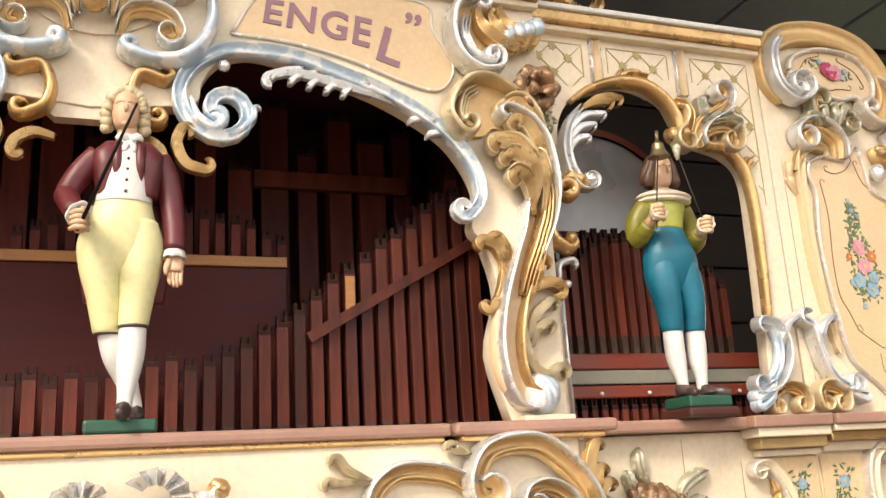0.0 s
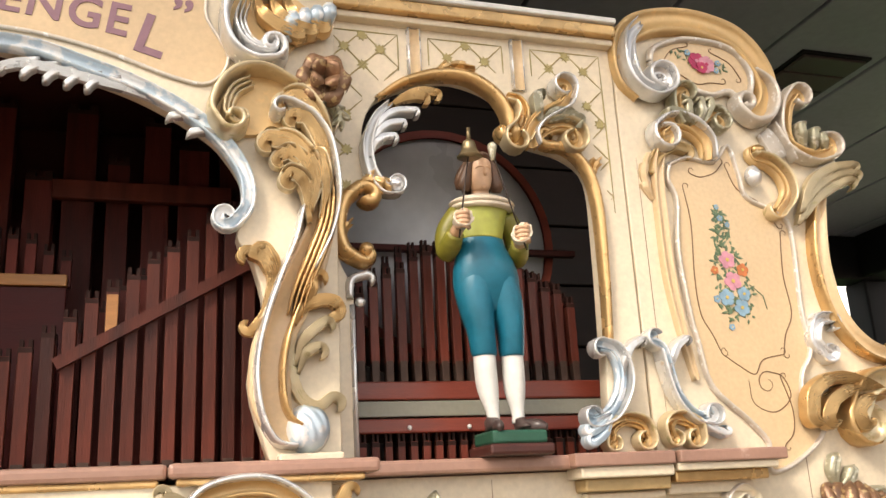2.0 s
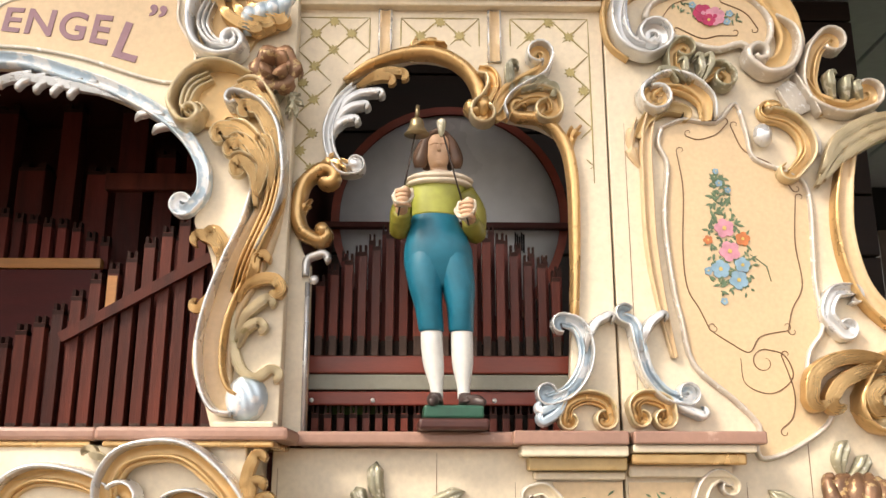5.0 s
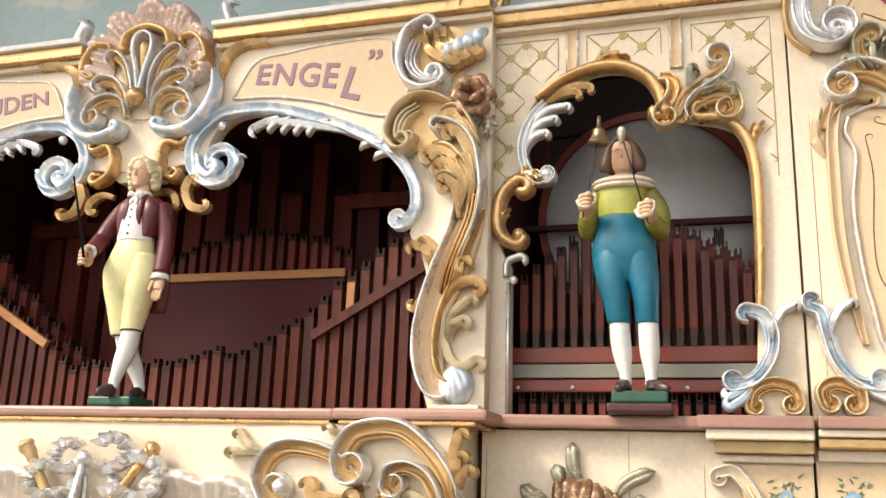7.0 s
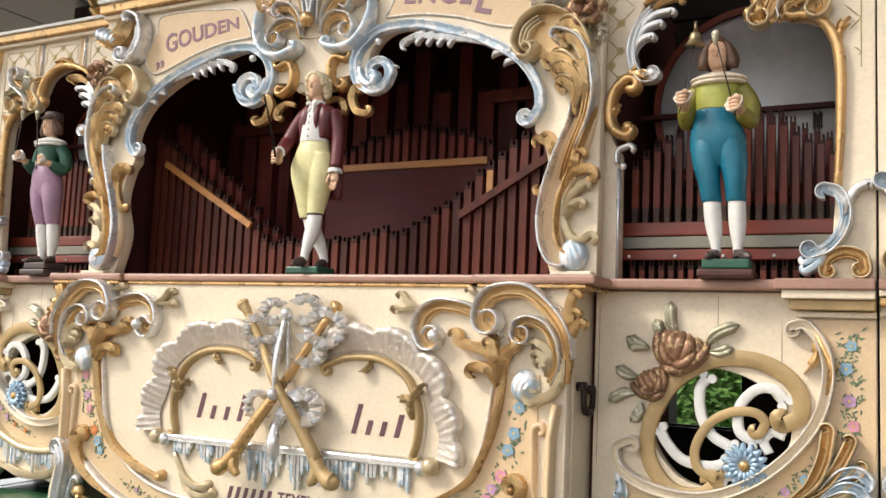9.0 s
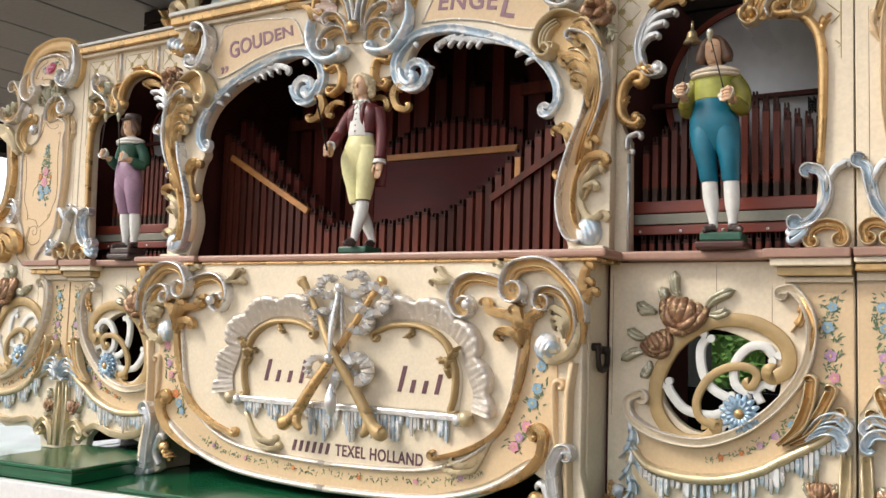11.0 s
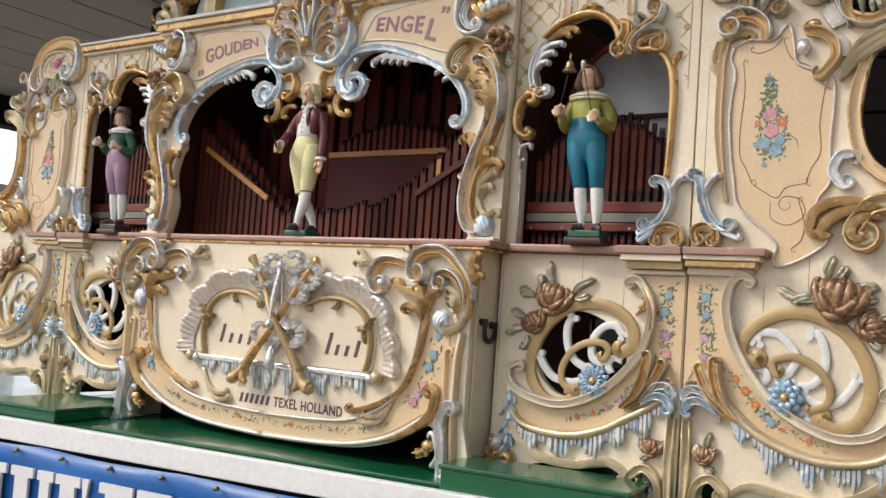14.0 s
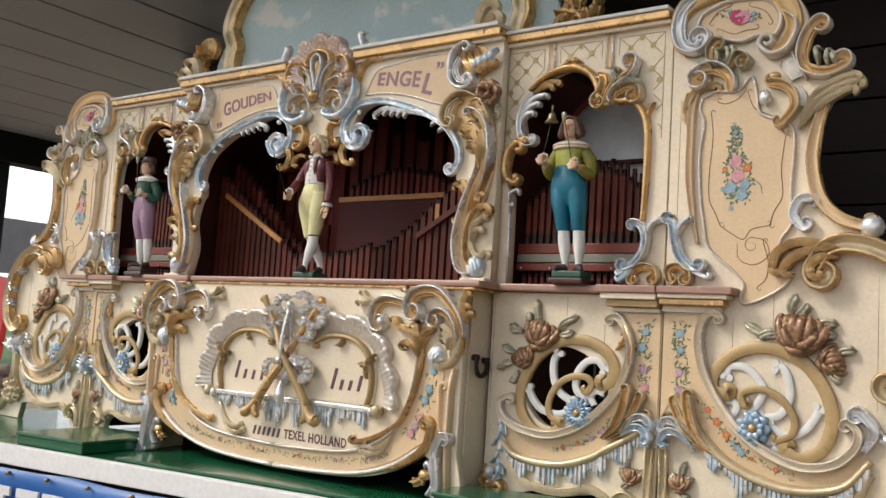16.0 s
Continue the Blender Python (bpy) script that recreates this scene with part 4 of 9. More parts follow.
for s in (-1, 1):
    MIRROR[0] = s
    # blue silver rim of the arch with its volutes
    bm = bmesh.new()
    rim_v = sweep(bm, curled([(0.592, 2.345), (0.612, 2.375), (0.608, 2.42), (0.580, 2.467), (0.537, 2.506), (0.457, 2.550), (0.380, 2.577), (0.300, 2.600), (0.214, 2.601), (0.177, 2.590), (0.139, 2.558), (0.125, 2.516), (0.140, 2.474), (0.171, 2.452)], (0.045, 1.0, 1), (0.015, 0.9, -1), 6), 0.0, 0.0115, 0.024, FLUTED, (0.8, 0.95), 0, 0, 0.012)
    link(bm, rim_v, sweep(bm, curled([(0.142, 2.512), (0.153, 2.481), (0.176, 2.464), (0.191, 2.477)], (0.012, 0.6, 1), None, 6), -0.004, 0.0090, 0.026, THIN, (0.4, 0.8))[0])
    link(bm, rim_v, sweep(bm, curled([(0.192, 2.458), (0.218, 2.465), (0.236, 2.483), (0.237, 2.498)], (0.007, 0.5, -1), None, 5), -0.004, 0.0062, 0.022, THIN, (0.4, 0.4))[0])
    part("arch_rim", bm, BLUESILVER, CTR, "blue silver carved rim of the arch")
    bm = bmesh.new()
    sweep(bm, curled([(0.50, 2.522), (0.44, 2.545), (0.37, 2.560), (0.30, 2.572), (0.262, 2.562)], (0.010, 0.5, 1), None, 6), -0.002, 0.008, 0.02, RIDGED, (0.2, 0.8))
    for x, z, ln in ((0.412, 2.560, 0.030), (0.386, 2.564, 0.032), (0.358, 2.569, 0.032), (0.330, 2.574, 0.034), (0.302, 2.578, 0.036)):
        sweep(bm, curled([(x + 0.016, z + 0.004), (x - ln * 0.3, z - 0.003), (x - ln * 0.75, z - 0.011), (x - ln, z - 0.021)], (0.003, 0.3, -1), None, 4), -0.003, 0.0062, 0.016, THIN, (0.5, 0.12))
    for x, z in ((0.560, 2.484), (0.530, 2.507)):
        sweep(bm, spline([(x + 0.012, z), (x - 0.012, z + 0.004), (x - 0.030, z), (x - 0.038, z - 0.010)], 3), -0.002, 0.0068, 0.016, THIN, (0.5, 0.12))
    ball(bm, (0.192, -0.012, 2.570), 0.010, 0)
    part("rim_leaf", bm, SILVER, CTR, "silver flame leaf under the arch")
    # cornice
    for y0, y1, z0, z1, ms, nm in ((-0.045, 0.05, 2.782, 2.795, STOCKING, "cornice_top"), (-0.034, 0.05, 2.756, 2.782, GOLD, "cornice"), (-0.018, 0.0, 2.744, 2.756, CREAM, "cornice_bead")):
        bm = bmesh.new()
        box(bm, 0.16, 0.75, y0, y1, z0, z1, 0, 0.003)
        part(nm, bm, ms, CTR)
    # lettering field
    field = [(0.205, 2.632), (0.25, 2.708), (0.32, 2.722), (0.42, 2.732), (0.535, 2.730), (0.548, 2.68), (0.582, 2.615), (0.555, 2.57), (0.50, 2.575), (0.40, 2.608), (0.30, 2.628)]
    loop = [tuple(p) for p in spline(field + field[:1], 4)][:-1]
    bm = bmesh.new()
    prism(bm, loop, -0.004, 0.0)
    fld = part("lettering_field", bm, TAN, CTR, "tan painted field")
    bm = bmesh.new()
    sweep(bm, loop + loop[:1], -0.003, 0.003, 0.004, ROUND, (1, 1))
    part("field_rim", bm, PINKSILVER, fld)
    FLD[s] = fld
    # scrolled column: flowing body with silver edge, gilt sheaf above
    bm = bmesh.new()
    sweep(bm, spline([(0.726, 2.415), (0.720, 2.350), (0.705, 2.302), (0.679, 2.239), (0.655, 2.188), (0.645, 2.130), (0.649, 2.079), (0.667, 2.044), (0.689, 2.038)], 6), 0.0, 0.030, 0.030, CUP, (0.5, 0.5))
    part("column_scroll", bm, TAN, CTR, "tan painted S scroll column")
    bm = bmesh.new()
    sweep(bm, spline([(0.692, 2.372), (0.680, 2.320), (0.658, 2.264), (0.635, 2.193), (0.625, 2.130), (0.632, 2.071), (0.652, 2.033), (0.680, 2.025)], 6), 0.0, 0.0058, 0.046, ROUND, (0.7, 0.8))
    part("column_edge", bm, SILVER, CTR, "silver leaf edge of the column")
    bm = bmesh.new()
    sweep(bm, spline([(0.705, 2.270), (0.677, 2.203), (0.663, 2.149), (0.662, 2.098), (0.671, 2.067), (0.687, 2.053)], 6), 0.0, 0.0055, 0.040, ROUND, (0.4, 0.8))
    part("column_fillet", bm, GOLD, CTR, "gilt fillet of the column")
    bm = bmesh.new()
    strands(bm, [[(0.679, 2.195), (0.693, 2.220), (0.715, 2.231), (0.735, 2.230), (0.744, 2.220)], [(0.693, 2.222), (0.701, 2.240), (0.702, 2.258), (0.705, 2.266)]], -0.008, 0.010, 0.034, 0.010, -1)
    part("column_leaf", bm, GOLD, CTR, "gilt curling leaf on the column")
    bm = bmesh.new()
    sweep(bm, curled([(0.731, 2.093), (0.711, 2.080), (0.691, 2.090), (0.679, 2.113), (0.674, 2.144), (0.674, 2.188)], None, (0.012, 0.6, -1), 6), 0.0, 0.0085, 0.028, RIDGED, (0.8, 0.5))
    strands(bm, [[(0.679, 2.136), (0.690, 2.171), (0.708, 2.190), (0.722, 2.201)], [(0.684, 2.125), (0.692, 2.150), (0.704, 2.161), (0.714, 2.163)]], -0.006, 0.0085, 0.030, 0.008, -1)
    part("column_leaf", bm, PALEGOLD, CTR, "pale gilt scrolled leaf on the column")
    # hollow gilt volute at the shoulder
    bm = bmesh.new()
    prism(bm, [tuple(p) for p in spline([(0.690, 2.557), (0.645, 2.583), (0.608, 2.585), (0.579, 2.567), (0.564, 2.530), (0.583, 2.491), (0.624, 2.487), (0.651, 2.503), (0.708, 2.461), (0.741, 2.436), (0.730, 2.495)], 4)], -0.012, 0.0)
    part("volute_bed", bm, HONEY, CTR, "dull gilt hollow of the shoulder volute")
    bm = bmesh.new()
    hood = sweep(bm, curled([(0.687, 2.566), (0.645, 2.586), (0.608, 2.586), (0.579, 2.567), (0.561, 2.537), (0.557, 2.510), (0.572, 2.485)], (0.020, 0.95, 1), None, 6), -0.010, 0.0075, 0.050, ROUND, (0.5, 0.9))
    for k in range(3):
        v_ = sweep(bm, curled(beside(spline([(0.609, 2.578), (0.584, 2.560), (0.571, 2.534), (0.569, 2.508), (0.581, 2.491)], 4), 0.006 + 0.006 * k), (0.016 - 0.003 * k, 0.8, 1), None, 2), -0.010, 0.0042, 0.040 - 0.006 * k, ROUND, (0.3, 0.8))
        link(bm, hood, v_[0])
    part("upper_volute", bm, PALEGOLD, CTR, "pale gilt hood of the shoulder volute")
    bm = bmesh.new()
    sweep(bm, curled([(0.705, 2.274), (0.731, 2.329), (0.742, 2.381), (0.740, 2.426), (0.730, 2.477), (0.707, 2.511), (0.678, 2.529), (0.659, 2.534)], (0.014, 0.7, 1), None, 6), -0.012, 0.0050, 0.048, ROUND, (0.5, 0.9))
    part("volute_edge", bm, SILVER, CTR, "silver edge of the shoulder scroll")
    for k, (ctrl, w_, cr) in enumerate((([(0.722, 2.420), (0.720, 2.488), (0.689, 2.543), (0.660, 2.536)], 0.0165, 0.009), ([(0.728, 2.405), (0.722, 2.462), (0.700, 2.508), (0.678, 2.514)], 0.0145, 0.008), ([(0.700, 2.360), (0.708, 2.418), (0.676, 2.466), (0.640, 2.472)], 0.0165, 0.009), ([(0.703, 2.360), (0.700, 2.424), (0.672, 2.451), (0.654, 2.446)], 0.0120, 0.007), ([(0.700, 2.345), (0.693, 2.402), (0.674, 2.419), (0.665, 2.412)], 0.0125, 0.008), ([(0.716, 2.350), (0.724, 2.400), (0.716, 2.446), (0.706, 2.456)], 0.0095, 0.006))):
        # acanthus lobes rolling off the stem
        bm = bmesh.new()
        lobe = sweep(bm, curled(ctrl, (cr, 0.6, 1), None, 7), -0.016 - 0.003 * (k % 3), w_, 0.032, RIDGED, (0.3, 0.55), 1, 0)
        link(bm, lobe, sweep(bm, beside(spline(ctrl, 7), -w_ * 0.9)[6:-2], -0.016, w_ * 0.30, 0.036, ROUND, (0.2, 0.5), 1, 1)[0])
        part("shoulder_leaf", bm, (GOLD, PALEGOLD), CTR, "gilt acanthus lobe with pale edges")
    bm = bmesh.new()
    sheaf = None
    for o in (-0.010, -0.0035, 0.003, 0.0095):
        v_ = sweep(bm, beside(spline([(0.722, 2.457), (0.732, 2.406), (0.727, 2.349), (0.711, 2.302), (0.689, 2.247), (0.678, 2.207)], 6), o), -0.008, 0.0048, 0.036, ROUND, (0.25, 0.25))
        if sheaf:
            link(bm, sheaf, v_[0])
        sheaf = sheaf or v_
    part("shoulder_leaf", bm, GOLD, CTR, "gilt sheaf down the column")
    # scroll beside the lettering
    bm = bmesh.new()
    prism(bm, [tuple(p) for p in spline([(0.615, 2.740), (0.587, 2.715), (0.579, 2.659), (0.608, 2.613), (0.654, 2.603), (0.684, 2.645), (0.720, 2.664), (0.706, 2.708), (0.674, 2.736)], 4)], -0.010, 0.0)
    part("volute_bed", bm, HONEY, CTR, "dull gilt hollow of the upper scroll")
    bm = bmesh.new()
    first = sweep(bm, curled([(0.624, 2.746), (0.589, 2.727), (0.575, 2.693), (0.576, 2.650), (0.592, 2.617), (0.622, 2.601), (0.651, 2.605)], (0.022, 1.0, 1), (0.018, 0.8, -1), 7), -0.006, 0.0085, 0.048, ROUND, (0.8, 0.9))
    for k in range(3):
        v_ = sweep(bm, curled(beside(spline([(0.590, 2.710), (0.581, 2.673), (0.587, 2.639), (0.608, 2.613), (0.635, 2.605)], 4), 0.009 + 0.007 * k), (0.017 - 0.004 * k, 0.8, 1), None, 2), -0.006, 0.0045, 0.044 - 0.005 * k, ROUND, (0.3, 0.8))
        link(bm, first, v_[0])
    part("top_volute", bm, SILVER, CTR, "silver edged scroll beside the lettering")
    bm = bmesh.new()
    strands(bm, [[(0.665, 2.728), (0.675, 2.693), (0.698, 2.672), (0.724, 2.666)], [(0.622, 2.720), (0.629, 2.685), (0.653, 2.663), (0.684, 2.650)], [(0.643, 2.717), (0.652, 2.687), (0.675, 2.665), (0.702, 2.657)]], -0.012, 0.0095, 0.040, 0.009, 1)
    part("top_leaf", bm, GOLD, CTR, "gilt acanthus strands of the upper scroll")
    bm = bmesh.new()
    strands(bm, [[(0.668, 2.765), (0.662, 2.81), (0.680, 2.855), (0.715, 2.862)], [(0.69, 2.765), (0.70, 2.80), (0.725, 2.825), (0.742, 2.815)]], -0.008, 0.013, 0.040, 0.014, -1)
    part("top_leaf", bm, PALEGOLD, CTR, "pale gilt shell leaf over the cornice")
    bm = bmesh.new()
    for k in range(4):
        bx, bz = 0.676 + 0.019 * k, 2.672 + 0.007 * k
        smooth_tube(bm, [(bx - 0.006, -0.02, bz - 0.024), (bx - 0.002, -0.045, bz - 0.004), (bx + 0.004, -0.022, bz + 0.018)], [0.009, 0.013, 0.010], 0, 8)
    part("blue_ruffle", bm, BLUESILVER, CTR, "blue ruffled ornament")
    bm = bmesh.new()
    round_petals(bm, (0.722, 2.576), 0.043, -0.022, ((6, 1.0, 0.5, 0.40), (4, 0.62, 1.0, 0.40)), 0, 0.042)
    part("carved_flower", bm, BRONZE, CTR, "copper coloured carved flower")
    bm = bmesh.new()
    fan(bm, (0.735, 2.545), -95, 0.06, 0.014, -0.012, 2, 20, 0.02)
    part("flower_leaf", bm, LEAF, CTR)
    # small gilt scroll on the inner edge, foot shell
    bm = bmesh.new()
    strands(bm, [[(0.648, 2.249), (0.646, 2.273), (0.635, 2.294), (0.614, 2.304)], [(0.654, 2.256), (0.652, 2.285), (0.641, 2.304), (0.637, 2.309)]], 0.0, 0.010, 0.030, 0.009, 1)
    sweep(bm, curled([(0.635, 2.290), (0.648, 2.265), (0.646, 2.237), (0.637, 2.209), (0.621, 2.188)], (0.010, 0.7, -1), None, 6), 0.0, 0.009, 0.026, RIDGED, (0.7, 0.4))
    part("edge_scroll", bm, GOLD, CTR, "small gilt scroll on the inner edge")
    # ribbed silver snail at the column foot
    bm = bmesh.new()
    c_ = (0.698, 2.050)
    snail(bm, c_, -0.002, 0.032, 0.028, 1)
    part("foot_shell", bm, BLUESILVER, CTR, "blue silver ribbed snail at the column foot")
    bm = bmesh.new()
    box(bm, 0.655, 0.745, -0.03, 0.0, 2.003, 2.015, 0, 0.003)
    part("column_plinth", bm, CREAM, CTR)
MIRROR[0] = 1
# crest: ruffled shell over a cup with curling fronds
bm = bmesh.new()
rows = []
for i in range(97):
    u = i / 96
    a = radians(-22 + 224 * u)
    big = abs(math.sin(u * math.pi * 7)) ** 0.6
    row = []
    for k in range(9):
        v = k / 8
        r = 0.085 + v * (0.040 + 0.028 * big + 0.012 * math.sin(math.pi * u))
        h = 0.012 + 0.036 * v * (0.45 + 0.6 * big) + 0.0040 * math.sin(i * 2.1) * (0.3 + v)
        if k == 8:
            h *= 0.7
        row.append(bm.verts.new((r * math.cos(a), -h, 2.715 + r * 0.95 * math.sin(a))))
    row.append(bm.verts.new((row[-1].co.x, 0.004, row[-1].co.z)))
    rows.append(row)
for i in range(96):
    for k in range(9):
        bm.faces.new((rows[i][k], rows[i + 1][k], rows[i + 1][k + 1], rows[i][k + 1])).smooth = True
bmesh.ops.recalc_face_normals(bm, faces=bm.faces)
part("crest_shell", bm, ROSYSHELL, CTR, "rosy silver ruffled shell crest")
for k in range(1, 7):
    a = radians(-22 + 224 * k / 7)
    bm = bmesh.new()
    ball(bm, (0.132 * math.cos(a), -0.020, 2.715 + 0.126 * math.sin(a)), 0.0085, 0, 10)
    part("shell_bead", bm, GOLD, CTR, "small gilt bead in the shell's fold")
bm = bmesh.new()
prism(bm, [(0.115 * math.cos(t), 2.705 + 0.10 * math.sin(t)) for t in (2 * math.pi * k / 28 for k in range(28))], -0.006, 0.003)
part("crest_bed", bm, CREAM, CTR)
for s in (-1, 1):
    MIRROR[0] = s
    bm = bmesh.new()
    sweep(bm, curled([(0.170, 2.688), (0.174, 2.646), (0.160, 2.602), (0.130, 2.569), (0.086, 2.561), (0.048, 2.572)], (0.011, 0.9, -1), None, 7), -0.010, 0.0125, 0.040, ROUND, (0.5, 0.55))
    part("crest_cup", bm, BLUESILVER, CTR, "blue silver crescent of the crest")
    for ctrl, end, w in (([(0.037, 2.602), (0.048, 2.635), (0.076, 2.646), (0.108, 2.636), (0.122, 2.614)], (0.014, 0.95, -1), 0.0095), ([(0.035, 2.626), (0.046, 2.661), (0.067, 2.683), (0.097, 2.691)], (0.013, 0.7, -1), 0.0095), ([(0.026, 2.632), (0.030, 2.679), (0.044, 2.720), (0.070, 2.746)], (0.012, 0.6, -1), 0.0085)):
        bm = bmesh.new()
        scroll(bm, ctrl, end, None, -0.012, w, 0.034, 1, (0.35, 0.8))
        part("crest_frond", bm, (SILVER, HONEY), CTR, "silver edged gilt frond in the crest")
    bm = bmesh.new()
    sweep(bm, curled([(0.091, 2.772), (0.119, 2.772), (0.143, 2.747), (0.150, 2.717), (0.133, 2.698)], (0.010, 0.6, -1), (0.008, 0.5, 1), 6), -0.014, 0.0085, 0.034, ROUND, (0.6, 0.6))
    part("crest_scroll", bm, GOLD, CTR, "gilt C scroll within the crest")
    bm = bmesh.new()
    sweep(bm, curled([(0.102, 2.536), (0.070, 2.544), (0.056, 2.517), (0.062, 2.481), (0.088, 2.464)], (0.013, 0.8, 1), (0.012, 0.8, 1), 6), 0.0, 0.0095, 0.030, ROUND, (0.7, 0.7))
    part("crest_scroll", bm, GOLD, CTR, "gilt C scroll beside the conductor's head")
    bm = bmesh.new()
    sweep(bm, curled([(0.130, 2.460), (0.123, 2.436), (0.137, 2.405), (0.165, 2.396)], (0.010, 0.6, 1), (0.009, 0.7, -1), 6), 0.0, 0.0090, 0.028, RIDGED, (0.7, 0.6))
    part("crest_scroll", bm, GOLD, CTR, "gilt scroll under the arch point")
    bm = bmesh.new()
    sweep(bm, curled([(0.046, 2.434), (0.074, 2.440), (0.097, 2.428), (0.104, 2.412)], (0.009, 0.6, -1), None, 6), 0.0, 0.0080, 0.024, RIDGED, (0.6, 0.6))
    part("crest_scroll", bm, GOLD, CTR, "gilt scroll under the arch point")
    bm = bmesh.new()
    sweep(bm, spline([(0.280, 2.750), (0.226, 2.750), (0.192, 2.733), (0.180, 2.706), (0.176, 2.677)], 6), 0.0, 0.010, 0.026, RIDGED, (0.9, 0.3))
    part("crest_side", bm, GOLD, CTR, "gilt sweep of the cornice towards the crest")
    bm = bmesh.new()
    prism(bm, [(0, 2.52), (0.07, 2.52), (0.072, 2.49), (0.05, 2.47), (0, 2.47)], 0.004, 0.03)
    part("crest_board", bm, CREAM, CTR)
    bm = bmesh.new()
    sweep(bm, curled([(0.16, 2.765), (0.19, 2.79), (0.175, 2.835)], (0.012, 0.5, -1), None, 6), 0.0, 0.014, 0.03, ROUND, (0.6, 0.5))
    part("cornice_tip", bm, SILVER, CTR)
MIRROR[0] = 1
bm = bmesh.new()
sweep(bm, spline([(0.0, 2.645), (-0.010, 2.70), (-0.022, 2.745), (-0.020, 2.775), (0.0, 2.788), (0.020, 2.775), (0.022, 2.745), (0.010, 2.70), (0.0, 2.645)], 5), -0.016, 0.0058, 0.036, ROUND, (0.7, 0.7))
part("crest_plume", bm, SILVER, CTR, "silver teardrop loop in the crest")
bm = bmesh.new()
smooth_tube(bm, [(0.0, -0.028, 2.69), (0.0, -0.034, 2.735), (0.0, -0.034, 2.758), (0.0, -0.026, 2.77)], [0.003, 0.008, 0.010, 0.004], 0, 10)
part("crest_drop", bm, GOLD, CTR, "gilt drop in the loop")
bm = bmesh.new()
sweep(bm, curled([(-0.058, 2.765), (-0.045, 2.790), (0.0, 2.806), (0.045, 2.790), (0.058, 2.765)], (0.008, 0.5, -1), (0.008, 0.5, 1), 6), -0.020, 0.0085, 0.026, ROUND, (0.7, 0.7))
part("crest_bow", bm, GOLD, CTR, "gilt arch over the loop")
bm = bmesh.new()
ball(bm, (0.0, -0.045, 2.640), 0.019, 0, 12)
part("crest_boss", bm, GOLD, CTR, "gilt boss of the crest")
writing("lettering", "ENGE", 0.068, (0.342, 2.649), -0.0045, MAUVE, FLD[1], -8, 0, 1.12, (-0.25, 1.2), "mauve painted capitals ENGE of ENGEL")
writing("lettering", "L", 0.092, (0.460, 2.610), -0.0045, MAUVE, FLD[1], -16, 0, 1.0, None, "large mauve painted capital L of ENGEL")
writing("lettering", "GOUDEN", 0.060, (-0.378, 2.646), -0.0045, MAUVE, FLD[-1], 9, 0, 1.02, (-0.25, -1.9), "mauve painted capitals GOUDEN")
writing("quote_marks", "”", 0.075, (0.507, 2.655), -0.0045, MAUVE, FLD[1], -8)
writing("quote_marks", "„", 0.075, (-0.527, 2.59), -0.0045, MAUVE, FLD[-1], 8)

# painted sky board above, in its gilt frame
top = thing("painted_top_board", "painted pale blue cloudy sky board in a gilt carved frame", "organ front")
sh = [(0.80, 2.80), (0.82, 2.90), (0.78, 2.99), (0.70, 3.05), (0.66, 3.14), (0.60, 3.22), (0.45, 3.30), (0.2, 3.38), (0, 3.40)]
sm = [tuple(p) for p in spline(sh, 5)]
plate("board", [(0.60, 2.78)] + sm + [(-x, z) for x, z in sm[-2::-1]] + [(-0.60, 2.78)], [], 0.20, 0.23, PAINTSKY, top)
for s in (-1, 1):
    MIRROR[0] = s
    bm = bmesh.new()
    sweep(bm, curled([(0.60, 2.80), (0.665, 2.82), (0.70, 2.90), (0.69, 2.98), (0.72, 3.06), (0.68, 3.16), (0.60, 3.235), (0.45, 3.31), (0.2, 3.39), (0.0, 3.41)], None, (0.03, 0.8, -1), 6), 0.20, 0.035, 0.05, FLUTED, (0.8, 1), 0, 1)
    part("frame", bm, (GOLD, PALEGOLD), top, "gilt scrolled frame")
    bm = bmesh.new()
    for ang, ln, bx, bz in ((150, 0.17, 0.84, 2.80), (110, 0.2, 0.80, 2.80), (75, 0.16, 0.88, 2.79), (40, 0.12, 0.94, 2.79)):
        a = radians(180 - ang)
        leaf(bm, (bx, bz), (bx + math.cos(a) * ln, bz + math.sin(a) * ln), 0.026, 0.18, 0.06, -0.3, 4, 0, 0.7)
    sweep(bm, curled([(0.80, 2.80), (0.86, 2.86), (0.90, 2.94), (0.86, 3.0)], (0.03, 0.8, 1), None, 6), 0.19, 0.03, 0.05, RIDGED, (0.8, 0.7))
    part("side_leaf", bm, GOLD, top, "gilt acanthus beside the painted board")
MIRROR[0] = 1

# shelf in front of the arch
shelf = thing("organ_shelf", "mauve brown moulded shelf under the arch figures", "shelf")
for x0, x1, dy in ((-0.51, 0.51, 0.0), (-0.778, -0.51, -0.012), (0.51, 0.778, -0.012)):
    bm = bmesh.new()
    box(bm, x0, x1, -0.092 + dy, 0.06, 1.983, 2.002, 0, 0.006)
    part("shelf_board", bm, SHELF, shelf)
    bm = bmesh.new()
    box(bm, x0 + 0.01, x1 - 0.01 if x1 < 0.7 else x1 - 0.02, -0.086 + dy, 0.06, 1.974, 1.983, 0, 0.003)
    part("shelf_bead", bm, GOLD, shelf)


